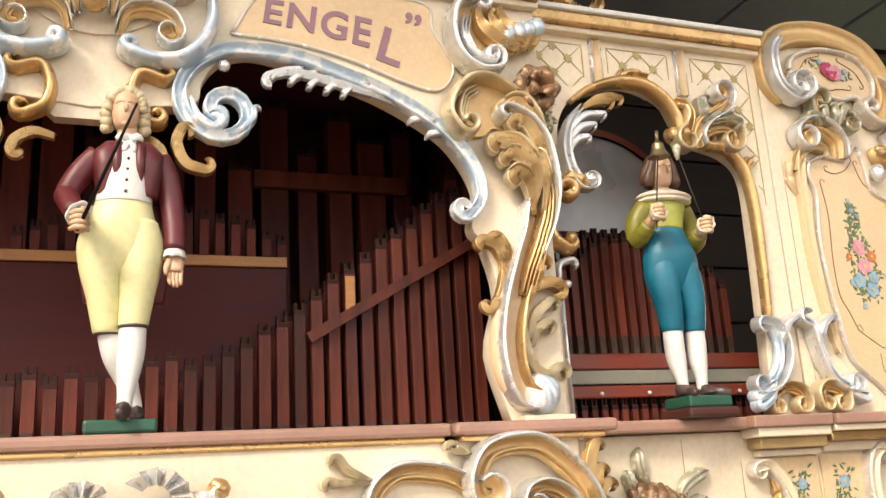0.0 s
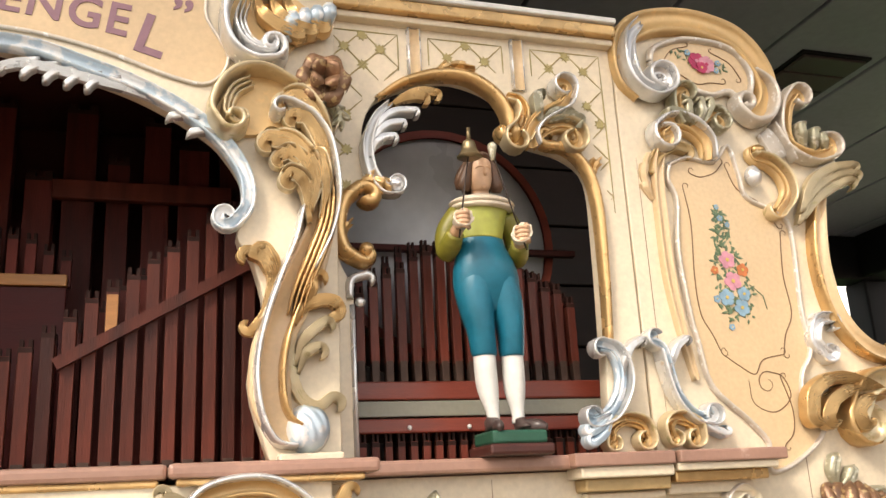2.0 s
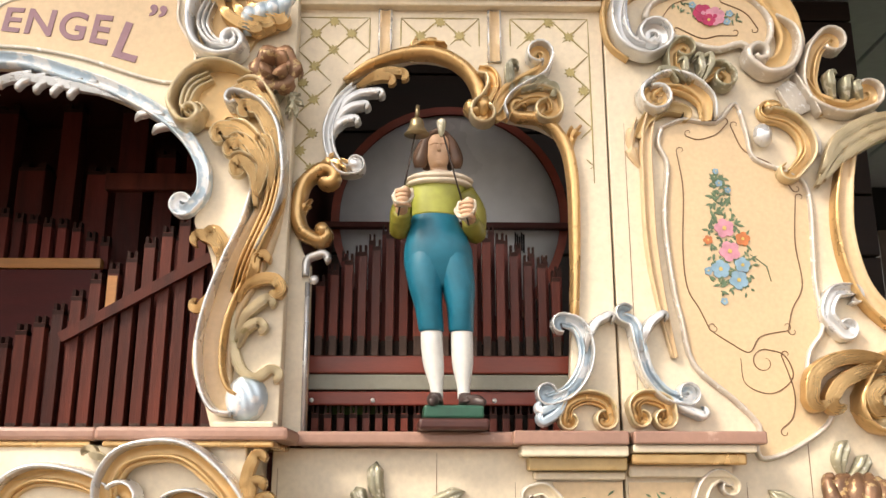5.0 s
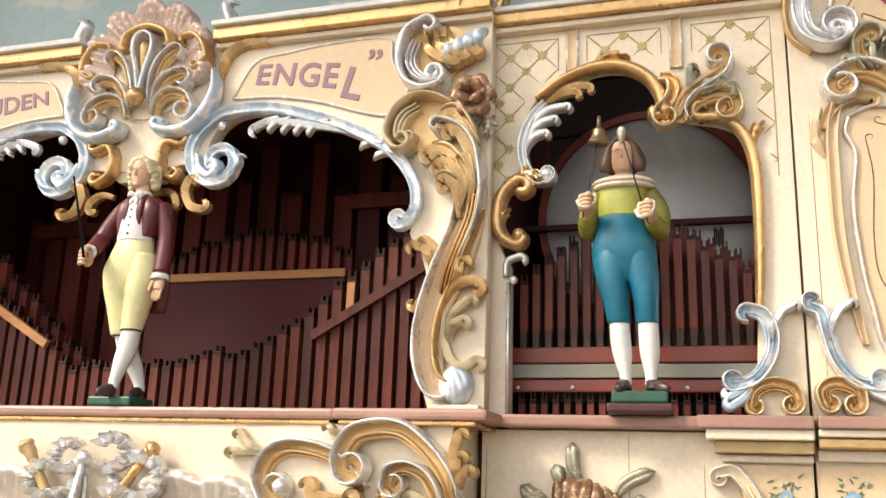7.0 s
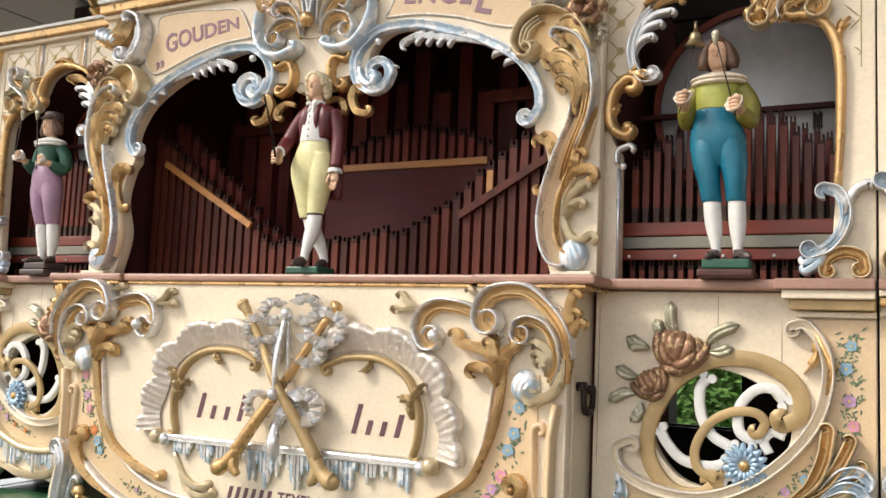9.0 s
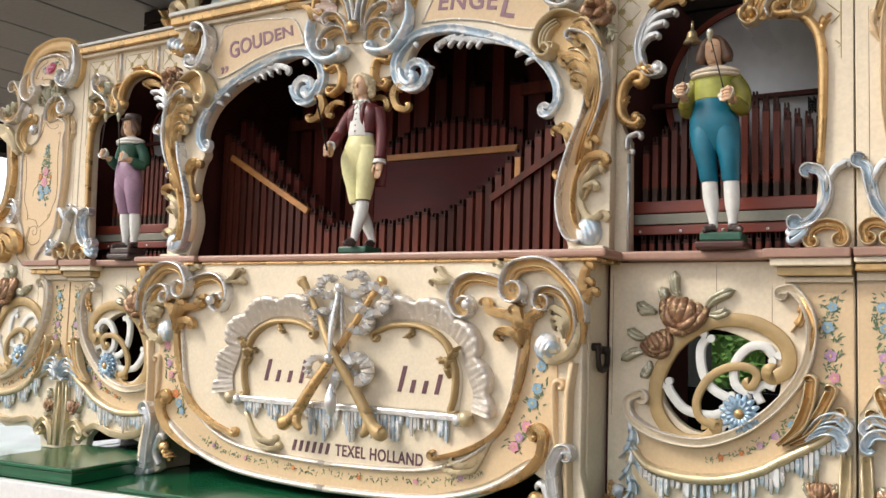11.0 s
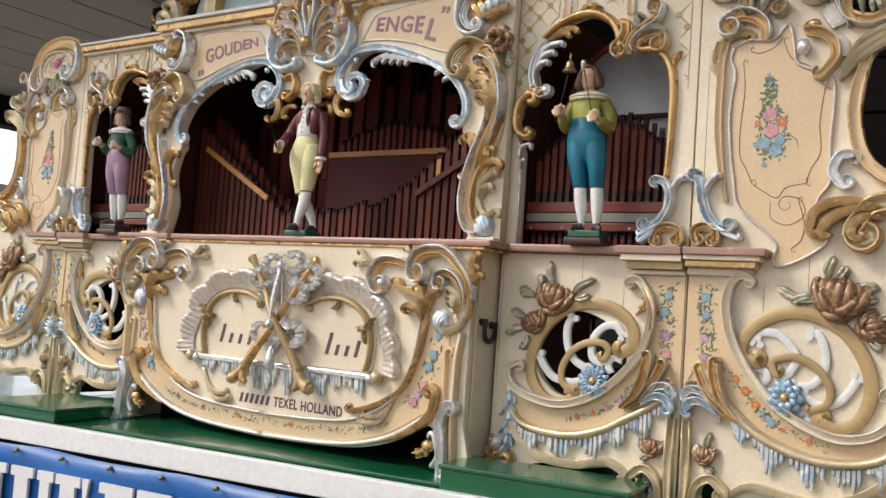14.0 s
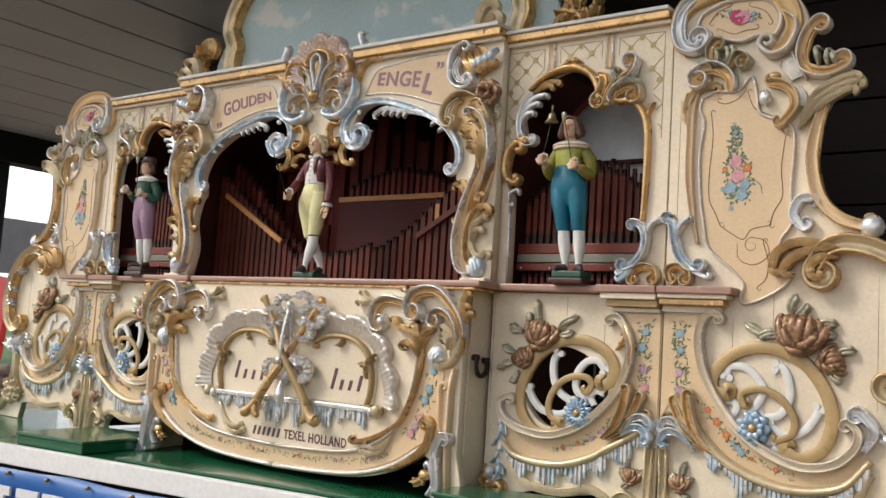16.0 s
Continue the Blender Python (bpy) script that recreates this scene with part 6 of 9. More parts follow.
def inner_wing(s):
    MIRROR[0] = s
    W = thing("organ_inner_wing", "cream organ wing with gilt arched opening and round fretwork", "organ front", "organ wings")
    opening = [(0.779, 2.003), (0.777, 2.27), (0.757, 2.31), (0.753, 2.37), (0.768, 2.41), (0.803, 2.43), (0.808, 2.466), (0.797, 2.53), (0.825, 2.594), (0.904, 2.631), (0.965, 2.642), (1.035, 2.619), (1.064, 2.57), (1.092, 2.535), (1.161, 2.516), (1.203, 2.474), (1.207, 2.36), (1.202, 2.17), (1.192, 2.003)]
    sm = [opening[0]] + [tuple(p) for p in spline(opening[1:-1], 4)] + [opening[-1]]
    plate("upper_board", [(0.722, 2.003), (0.722, 2.745), (1.268, 2.745), (1.268, 2.003)] + sm[::-1], [], WY, WY + 0.028, CREAM, W, bevel=0.002)
    hole = [(0.868, 1.76), (0.92, 1.815), (0.99, 1.83), (1.07, 1.80), (1.118, 1.74), (1.12, 1.69), (1.08, 1.635), (1.01, 1.60), (0.93, 1.60), (0.875, 1.645), (0.855, 1.70)]
    hl = [tuple(p) for p in spline(hole + hole[:1], 4)][:-1]
    foot = [(0.735, 1.349), (0.80, 1.349), (0.84, 1.40), (0.92, 1.42), (1.02, 1.418), (1.10, 1.435), (1.14, 1.40), (1.15, 1.349), (1.268, 1.349), (1.268, 1.978), (0.735, 1.978)]
    arc = [(1.188 + 0.026 * math.cos(a), 1.40 + 0.032 * math.sin(a)) for a in (2 * math.pi * k / 14 for k in range(14))]
    plate("lower_board", foot, [hl, arc], WY, WY + 0.028, CREAM, W, bevel=0.002)
    # shelf and corner cornice
    bm = bmesh.new()
    box(bm, 0.772, 1.27, WY - 0.04, WY + 0.04, 1.982, 2.003, 0, 0.005)
    part("shelf", bm, SHELF, W, "mauve brown shelf edge")
    for dx, y0, z0, z1, ms in ((0.0, -0.062, 1.983, 2.0035, SHELF), (0.012, -0.054, 1.966, 1.983, CREAM), (0.024, -0.040, 1.946, 1.966, OCHRE), (0.034, -0.02, 1.933, 1.945, CREAM)):
        bm = bmesh.new()
        box(bm, 1.098 + dx, 1.2705, WY + y0, WY, z0, z1, 0, 0.003)
        part("cornice_moulding", bm, ms, W)
    for y0, z0, z1, ms in ((-0.02, 2.730, 2.742, CREAM), (-0.034, 2.742, 2.764, GOLD), (-0.042, 2.764, 2.775, STOCKING)):
        bm = bmesh.new()
        box(bm, 0.722, 1.268, WY + y0, WY + 0.03, z0, z1, 0, 0.003)
        part("top_cornice", bm, ms, W)
    # painted lattice, kept off the opening and its carving
    keep = [(0.775, 2.20), (0.742, 2.31), (0.745, 2.40), (0.775, 2.43), (0.782, 2.53), (0.81, 2.61), (0.895, 2.655), (0.97, 2.665), (1.05, 2.645), (1.09, 2.655), (1.20, 2.665), (1.215, 2.55), (1.235, 2.44), (1.23, 2.10)]

    def clear(p):
        inside = False
        for q, r in zip(keep, keep[1:] + keep[:1]):
            if (q[1] > p[1]) != (r[1] > p[1]) and p[0] < (r[0] - q[0]) * (p[1] - q[1]) / (r[1] - q[1]) + q[0]:
                inside = not inside
        return not inside

    for x0, x1, low in ((0.742, 0.866, 2.39), (0.920, 1.056, 2.66), (1.110, 1.246, 2.40)):
        bm = bmesh.new()
        w_, z1 = x1 - x0, 2.715
        lines = [((x0, z1), (x1, z1)), ((x0, low), (x0, z1)), ((x1, low), (x1, z1))]
        stars = [((x0 + x1) / 2, z1 - 0.008)]
        zz = z1
        while zz > low + 0.01:
            lines += [((x0, zz), (x1, zz - w_)), ((x1, zz), (x0, zz - w_))]
            stars += [(x0 + w_ / 4, zz - w_ / 4), (x1 - w_ / 4, zz - w_ / 4), (x0 + w_ / 4, zz - w_ * 0.75), (x1 - w_ / 4, zz - w_ * 0.75), ((x0 + x1) / 2, zz - w_ / 2), (x0 + 0.012, zz - w_), (x1 - 0.012, zz - w_), ((x0 + x1) / 2, zz - w_)]
            lines += [(((x0 + x1) / 2, zz), (x1, zz - w_ / 2)), (((x0 + x1) / 2, zz), (x0, zz - w_ / 2)), ((x0, zz - w_ / 2), ((x0 + x1) / 2, zz - w_)), ((x1, zz - w_ / 2), ((x0 + x1) / 2, zz - w_))]
            zz -= w_
        for a, b in lines:
            a, b = np.array(a), np.array(b)
            run = []
            for k in range(25):
                p = a + (b - a) * k / 24
                if clear(p) and p[1] > low:
                    run.append(p)
                else:
                    if len(run) > 1:
                        thin(bm, run, WY, 0.0012, 0)
                    run = []
            if len(run) > 1:
                thin(bm, run, WY, 0.0012, 0)
        for p in stars:
            if clear(p) and p[1] > low:
                for m_ in range(8):
                    blade(bm, p, m_ * math.pi / 4 + 0.2, 0.0105, 0.0045, WY, 0)
        part("painted_lattice", bm, OLIVE, W, "olive gold painted lattice with small stars")
    for x in (0.893, 1.082):
        bm = bmesh.new()
        sweep(bm, [(x, 2.63), (x, 2.68), (x, 2.727)], WY, 0.012, 0.010, FLUTED, (1, 1), 0, 1)
        part("pilaster_strip", bm, (SILVER, TAN), W, "silver edged tan strip")
    # carved opening frame
    bm = bmesh.new()
    sweep(bm, curled([(0.844, 2.579), (0.818, 2.548), (0.803, 2.502), (0.808, 2.457), (0.827, 2.428), (0.848, 2.425)], (0.012, 0.8, 1), None, 6), WY, 0.0095, 0.032, FLUTED, (0.6, 0.7))
    ball(bm, ([(0.848, 2.436)][0][0], WY - 0.018, [(0.848, 2.436)][0][1]), 0.013, 0)
    strands(bm, [[(0.812, 2.500), (0.824, 2.540), (0.850, 2.563), (0.886, 2.568)], [(0.810, 2.490), (0.820, 2.520), (0.838, 2.538), (0.862, 2.544)], [(0.808, 2.478), (0.815, 2.500), (0.828, 2.513), (0.846, 2.517)]], WY - 0.004, 0.0085, 0.024, 0.004, -1, 0, THIN)
    part("silver_scroll", bm, SILVER, W, "silver C scroll with leaves")
    bm = bmesh.new()
    sweep(bm, curled([(0.825, 2.590), (0.87, 2.622), (0.93, 2.642), (0.985, 2.641), (1.03, 2.615), (1.052, 2.58), (1.058, 2.545)], (0.012, 0.7, -1), None, 7), WY, 0.013, 0.028, ROUND, (0.4, 0.9))
    ball(bm, (1.060, WY - 0.018, 2.545), 0.016, 0, 10, (0.8, 1, 1.3))
    strands(bm, [[(0.842, 2.574), (0.871, 2.595), (0.900, 2.606), (0.926, 2.604)], [(0.850, 2.578), (0.871, 2.590), (0.889, 2.595), (0.904, 2.594)]], WY - 0.004, 0.0075, 0.026, 0.006, -1)
    leaf(bm, (0.93, 2.645), (0.995, 2.66), 0.010, WY - 0.004, 0.02, 0.2, 2, 0)
    sweep(bm, curled([(1.118, 2.528), (1.16, 2.522), (1.195, 2.485), (1.209, 2.42), (1.209, 2.30), (1.204, 2.185)], None, (0.016, 0.8, -1), 7), WY, 0.011, 0.022, ROUND, (0.8, 0.7))
    leaf(bm, (1.21, 2.47), (1.222, 2.51), 0.012, WY, 0.02, 0.2, 2, 0)
    sweep(bm, curled([(0.79, 2.43), (0.765, 2.405), (0.755, 2.36), (0.765, 2.325), (0.79, 2.308)], (0.013, 0.6, 1), (0.018, 0.8, -1), 6), WY, 0.013, 0.03, ROUND, (0.9, 0.7), 0, 0, 0.012)
    leaf(bm, (0.765, 2.34), (0.775, 2.375), 0.010, WY - 0.004, 0.02, 0.2, 2, 0)
    leaf(bm, (0.79, 2.435), (0.835, 2.425), 0.016, WY - 0.01, 0.03, 0.2, 2, 0)
    part("gilt_frame", bm, GOLD, W, "gilt carved frame of the opening")
    bm = bmesh.new()
    sweep(bm, curled([(0.772, 2.25), (0.775, 2.278), (0.797, 2.288)], (0.010, 0.5, -1), None, 6), WY, 0.007, 0.016, ROUND, (0.8, 0.8))
    ball(bm, (0.787, WY - 0.008, 2.243), 0.008, 0)
    sweep(bm, [(0.776, 2.24), (0.777, 2.12), (0.778, 2.005)], WY, 0.004, 0.008, ROUND, (1, 1))
    part("silver_tail", bm, SILVER, W)
    # leafy crest to the arch's shoulder
    bm = bmesh.new()
    scroll(bm, [(1.094, 2.519), (1.115, 2.550), (1.146, 2.564), (1.175, 2.557), (1.182, 2.539)], (0.014, 0.8, -1), None, WY - 0.004, 0.0125, 0.036, 1, (0.5, 0.8))
    part("crest_leaf", bm, (PALEGOLD, HONEY), W, "gilt hollow leaf scroll over the opening")
    bm = bmesh.new()
    scroll(bm, [(1.091, 2.516), (1.086, 2.541), (1.100, 2.566), (1.126, 2.585), (1.157, 2.604), (1.168, 2.630)], (0.013, 0.9, 1), None, WY - 0.008, 0.0120, 0.038, -1, (0.7, 0.8))
    part("crest_leaf", bm, (SILVER, HONEY), W, "silver edged upright leaf scroll")
    bm = bmesh.new()
    strands(bm, [[(1.110, 2.562), (1.107, 2.587), (1.106, 2.613)], [(1.116, 2.568), (1.131, 2.583), (1.159, 2.586)], [(1.124, 2.566), (1.158, 2.578), (1.179, 2.573)]], WY - 0.006, 0.0085, 0.036, 0.007, -1)
    part("crest_leaf", bm, LEAF, W, "silver green curled leaf")
    bm = bmesh.new()
    scroll(bm, [(1.053, 2.611), (1.073, 2.604), (1.080, 2.581), (1.070, 2.554), (1.053, 2.537)], (0.012, 0.8, 1), None, WY - 0.004, 0.0130, 0.036, -1, (0.6, 0.8))
    part("crest_leaf", bm, (PALEGOLD, GOLD), W, "gilt scroll closing the arch")
    # silver scroll console at the foot of the opening
    bm = bmesh.new()
    scroll(bm, [(1.183, 2.178), (1.207, 2.168), (1.219, 2.135), (1.213, 2.099), (1.190, 2.067), (1.159, 2.054)], (0.009, 0.8, -1), (0.007, 0.6, 1), WY - 0.003, 0.0110, 0.034, 1, (0.6, 0.7))
    strands(bm, [[(1.217, 2.125), (1.222, 2.148), (1.236, 2.174), (1.256, 2.186)]], WY - 0.004, 0.0085, 0.028, 0.005, -1, 0, THIN)
    strands(bm, [[(1.185, 2.062), (1.168, 2.046), (1.150, 2.036)], [(1.190, 2.066), (1.172, 2.035), (1.152, 2.020)]], WY - 0.004, 0.0085, 0.030, 0.007, -1, 1, THIN)
    part("console_scroll", bm, (SILVER, BLUESILVER), W, "blue silver console scroll")
    bm = bmesh.new()
    scroll(bm, [(1.182, 2.022), (1.189, 2.045), (1.216, 2.057), (1.245, 2.049), (1.253, 2.026)], (0.009, 0.8, -1), (0.006, 0.7, 1), WY - 0.003, 0.0105, 0.030, 1, (0.7, 0.8))
    part("console_leaf", bm, (PALEGOLD, GOLD), W, "gilt console C scroll")
    for x, z0, z1 in ((0.985, 1.84, 1.972), (1.105, 1.81, 1.93), (0.742, 1.62, 1.95)):
        seam(W, x, z0, z1)
    lower_half(W, s, 0)
    return W


def lower_half(W, s, outer):
    """Fretwork oval, J moulding, icicle fringe and flowers of a wing's lower part."""
    if outer:
        J = [(1.432, 1.931), (1.409, 1.940), (1.385, 1.915), (1.378, 1.856), (1.401, 1.771), (1.462, 1.677), (1.534, 1.616), (1.628, 1.580), (1.705, 1.590), (1.753, 1.629), (1.765, 1.669), (1.746, 1.693)]
        oval = [(1.451, 1.732), (1.418, 1.744), (1.416, 1.779), (1.441, 1.817), (1.483, 1.845), (1.532, 1.858), (1.587, 1.851), (1.634, 1.830), (1.674, 1.785), (1.701, 1.728), (1.702, 1.668), (1.678, 1.619), (1.633, 1.598), (1.600, 1.610)]
        band = [(1.315, 1.725), (1.378, 1.640), (1.467, 1.562), (1.60, 1.522), (1.724, 1.540), (1.79, 1.61)]
        fret = (((1.450, 1.782), (1.456, 1.804), (1.492, 1.806), (1.520, 1.787), (1.542, 1.754), (1.529, 1.718), (1.509, 1.702)), ((1.572, 1.812), (1.588, 1.810), (1.602, 1.780), (1.606, 1.739), (1.584, 1.696), (1.544, 1.685)), ((1.675, 1.718), (1.663, 1.691), (1.638, 1.661), (1.599, 1.647), (1.561, 1.666)))
        hooks = (((1.445, 1.718), (1.469, 1.717), (1.478, 1.700), (1.467, 1.684)), ((1.553, 1.624), (1.566, 1.632), (1.578, 1.622), (1.572, 1.610)))
        ring = [(1.493, 1.715), (1.488, 1.736), (1.502, 1.748), (1.543, 1.754), (1.591, 1.731), (1.619, 1.686), (1.613, 1.652), (1.581, 1.635)]
        fl, rose, hand = (1.523, 1.658), ((1.632, 1.900, 0.058, 80), (1.703, 1.835, 0.036, 20)), -1
        leafs = ((1.586, 1.889, 1.490, 1.919), (1.580, 1.895, 1.525, 1.880), (1.605, 1.938, 1.617, 1.994), (1.615, 1.938, 1.645, 1.972), (1.658, 1.913, 1.715, 1.922), (1.665, 1.905, 1.712, 1.898), (1.711, 1.848, 1.755, 1.862), (1.699, 1.814, 1.725, 1.785))
    else:
        J = [(1.126, 1.916), (1.151, 1.917), (1.181, 1.876), (1.189, 1.815), (1.168, 1.738), (1.113, 1.665), (1.039, 1.608), (0.952, 1.578), (0.859, 1.587), (0.799, 1.618), (0.787, 1.658), (0.815, 1.677)]
        oval = [(1.113, 1.729), (1.140, 1.751), (1.135, 1.797), (1.097, 1.833), (1.041, 1.850), (0.970, 1.842), (0.899, 1.794), (0.857, 1.721), (0.851, 1.656), (0.873, 1.609), (0.912, 1.581), (0.958, 1.582), (0.984, 1.602)]
        band = [(1.252, 1.640), (1.197, 1.598), (1.133, 1.560), (1.076, 1.527), (0.990, 1.501), (0.899, 1.500), (0.832, 1.516), (0.79, 1.56)]
        fret = (((0.966, 1.810), (0.952, 1.785), (0.955, 1.737), (0.976, 1.699), (1.013, 1.678)), ((1.112, 1.772), (1.093, 1.794), (1.059, 1.792), (1.029, 1.758), (1.028, 1.711), (1.056, 1.693)), ((0.874, 1.701), (0.889, 1.675), (0.920, 1.646), (0.970, 1.638), (1.002, 1.646)))
        hooks = (((1.112, 1.707), (1.089, 1.713), (1.073, 1.696), (1.083, 1.672)), ((1.020, 1.624), (1.004, 1.621), (0.997, 1.608), (1.002, 1.594)))
        ring = [(1.068, 1.710), (1.076, 1.731), (1.058, 1.748), (1.014, 1.746), (0.971, 1.719), (0.946, 1.672), (0.952, 1.633), (0.986, 1.616)]
        fl, rose, hand = (1.041, 1.647), ((0.913, 1.862, 0.050, 75), (0.855, 1.793, 0.036, 120)), 1
        leafs = ((0.906, 1.895, 0.893, 1.960), (0.865, 1.885, 0.863, 1.923), (0.847, 1.868, 0.804, 1.887), (0.850, 1.862, 0.806, 1.865), (0.960, 1.868, 1.028, 1.916), (0.969, 1.862, 1.016, 1.872), (0.827, 1.805, 0.782, 1.824), (0.825, 1.772, 0.768, 1.750), (0.836, 1.752, 0.815, 1.713))
    h2 = hand
    bm = bmesh.new()
    band_in = [tuple(p) for p in spline(J[2:10], 5)]
    band_out = [tuple(p) for p in spline(band, 5)]
    m_ = min(len(band_in), len(band_out))
    bi = [band_in[int(k * (len(band_in) - 1) / (m_ - 1))] for k in range(m_)]
    bo = [band_out[int(k * (len(band_out) - 1) / (m_ - 1))] for k in range(m_)]
    xe = 1.268 if not outer else 1.277
    prism(bm, [(xe, 1.93), (xe, 1.66)] + bo + bi[::-1] + [(J[1][0] + hand * 0.01, 1.93)], WY - 0.005, WY)
    pband = part("painted_band", bm, TAN, W, "tan painted band")
    bm = bmesh.new()
    sweep(bm, curled(J, (0.012, 0.8, -h2), (0.008, 0.8, h2), 7), WY, 0.0115, 0.03, FLUTED, (0.8, 0.7), 0, 1)
    part("j_moulding", bm, (PINKSILVER, CREAM), W, "silver edged cream moulding")
    bm = bmesh.new()
    sweep(bm, spline(band, 6), WY - 0.002, 0.013, 0.026, ROUND, (0.8, 0.6))
    part("band_rim", bm, PALEGOLD, W, "pale gilt rounded rim of the band")
    bm = bmesh.new()
    for k, ctrl in enumerate(([(1.120, 1.588), (1.160, 1.625), (1.182, 1.675), (1.190, 1.726)], [(1.130, 1.588), (1.176, 1.622), (1.207, 1.664), (1.228, 1.708)], [(1.145, 1.590), (1.190, 1.612), (1.222, 1.638), (1.246, 1.662)])):
        ctrl = ctrl if not outer else [(2.545 - x, z) for x, z in ctrl]
        sweep(bm, curled(ctrl, (0.006, 0.5, hand), None, 6), WY - 0.004 - 0.004 * (2 - k), 0.0135 - 0.0015 * k, 0.030, FLUTED, (0.3, 0.6), 1, 0)
    part("band_leaf", bm, (GOLD, PALEGOLD), W, "gilt rising leaf with pale edges")
    bm = bmesh.new()
    sweep(bm, curled(oval, (0.012, 0.7, 1 if not outer else -1), (0.012, 0.7, -1 if not outer else 1), 7), WY + 0.004, 0.0155, 0.016, ((-1, 0), (-1, 0.9), (-0.88, 1), (0.88, 1), (1, 0.9), (1, 0)), (0.95, 0.95))
    sweep(bm, curled(ring, (0.008, 0.5, hand), (0.010, 0.7, -hand), 7), WY - 0.004, 0.009, 0.010, ((-1, 0), (-1, 0.9), (-0.88, 1), (0.88, 1), (1, 0.9), (1, 0)), (0.9, 0.9))
    part("fret_oval", bm, OCHRE, W, "dull gold fretwork rings")
    bm = bmesh.new()
    FLAT = ((-1, 0), (-1, 0.9), (-0.86, 1), (0.86, 1), (1, 0.9), (1, 0))
    for c in fret:
        arm = sweep(bm, spline(c, 6), WY + 0.005, 0.0098, 0.013, FLAT, (1, 1))
        for e, nb in ((c[0], c[1]), (c[-1], c[-2])):
            dv = np.array(e) - np.array(nb)
            dv /= np.linalg.norm(dv)
            sv = np.array((-dv[1], dv[0]))
            for sg in (-1, 1):
                q = np.array(e) + dv * 0.003 + sv * sg * 0.0095
                knob = prism(bm, [(q[0] + 0.0088 * math.cos(t), q[1] + 0.0088 * math.sin(t)) for t in (2 * math.pi * k / 12 for k in range(12))], WY - 0.0085, WY + 0.005)
                link(bm, arm, knob[0])
    for c in hooks:
        sweep(bm, spline(c, 6), WY + 0.005, 0.0085, 0.012, FLAT, (1, 1))
    part("fret_scroll", bm, STOCKING, W, "white fretwork scrolls")
    bm = bmesh.new()
    carved_flower(bm, fl, 0.044, WY - 0.008, 15 if not outer else 9, 0, 1, 2, 0.02)
    part("daisy", bm, (DAISYBLUE, GOLD), W, "blue silver daisy with gilt eye")
    for cx, cz, r, ang in rose:
        bm = bmesh.new()
        bud_rose(bm, (cx, cz), r, WY, ang)
        rs_ = part("carved_rose", bm, BRONZE, W, "copper bronze carved rose")
    bm = bmesh.new()
    for k, (bx, bz, tx, tz) in enumerate(leafs):
        bay_leaf(bm, (bx, bz), (tx, tz), 0.0125, WY - 0.003 - 0.002 * (k % 2), 0.020, 0.12 * (-1) ** k)
    part("rose_leaf", bm, LEAF, rs_, "silver green carved rose leaves")
    bm = bmesh.new()
    drips(bm, [(p[0], p[1] - 0.012) for p in band[0:1] + band[1:]] if outer else [(p[0], p[1] - 0.012) for p in band], WY - 0.006, rng, 0.065, 0.0062)
    part("icicle_fringe", bm, (SILVER, BLUESILVER, SILVER), W, "silver icicle fringe")
    # corner post with silver knob, bud and foot scroll
    bm = bmesh.new()
    strands(bm, [[(xe - hand * 0.095, 1.612), (xe - hand * 0.062, 1.646), (xe - hand * 0.030, 1.656), (xe - hand * 0.012, 1.642)], [(xe - hand * 0.092, 1.602), (xe - hand * 0.058, 1.626), (xe - hand * 0.030, 1.626), (xe - hand * 0.014, 1.606)]], WY - 0.008, 0.0110, 0.034, 0.009, -hand, 0, FLUTED)
    part("corner_knob", bm, BLUESILVER, W, "blue silver scrolled knob")
    bm = bmesh.new()
    sweep(bm, [(xe - hand * 0.014, 1.58), (xe - hand * 0.018, 1.48), (xe - hand * 0.014, 1.36)], WY, 0.012, 0.02, FLUTED, (1, 1))
    sweep(bm, curled([(xe - hand * 0.035, 1.36), (xe - hand * 0.045, 1.42), (xe - hand * 0.08, 1.445), (xe - hand * 0.115, 1.42)], (0.014, 0.8, hand), None, 6), WY, 0.012, 0.026, FLUTED, (0.8, 0.8))
    part("foot_scroll", bm, PALEGOLD, W, "pale gilt foot scroll")
    bm = bmesh.new()
    bud_rose(bm, (xe - hand * 0.062, 1.500), 0.027, WY - 0.004, 90)
    part("bud", bm, BRONZE, W, "copper bronze rosebud")
    bm = bmesh.new()
    for k, (dx, bz, tx, tz) in enumerate(((0.062, 1.480, 0.098, 1.515), (0.060, 1.480, 0.034, 1.520), (0.070, 1.505, 0.076, 1.555), (0.062, 1.475, 0.090, 1.462))):
        bay_leaf(bm, (xe - hand * dx, bz), (xe - hand * tx, tz), 0.0105, WY - 0.002 * (k % 2), 0.018, 0.15 * (-1) ** k)
    part("bud_leaf", bm, LEAF, W)
    bm = bmesh.new()
    if outer:
        sweep(bm, spline([(1.39, 1.40), (1.45, 1.44), (1.56, 1.425), (1.66, 1.44), (1.75, 1.50), (1.79, 1.58)], 6), WY, 0.012, 0.025, RIDGED, (0.6, 0.8))
    else:
        sweep(bm, curled([(1.13, 1.43), (1.08, 1.445), (1.0, 1.425), (0.90, 1.43), (0.83, 1.47), (0.79, 1.53)], (0.014, 0.6, -1), (0.012, 0.6, -1), 6), WY, 0.012, 0.025, RIDGED, (0.7, 0.7))
    part("bottom_rail", bm, PALEGOLD, W, "pale gilt ridged bottom rail")
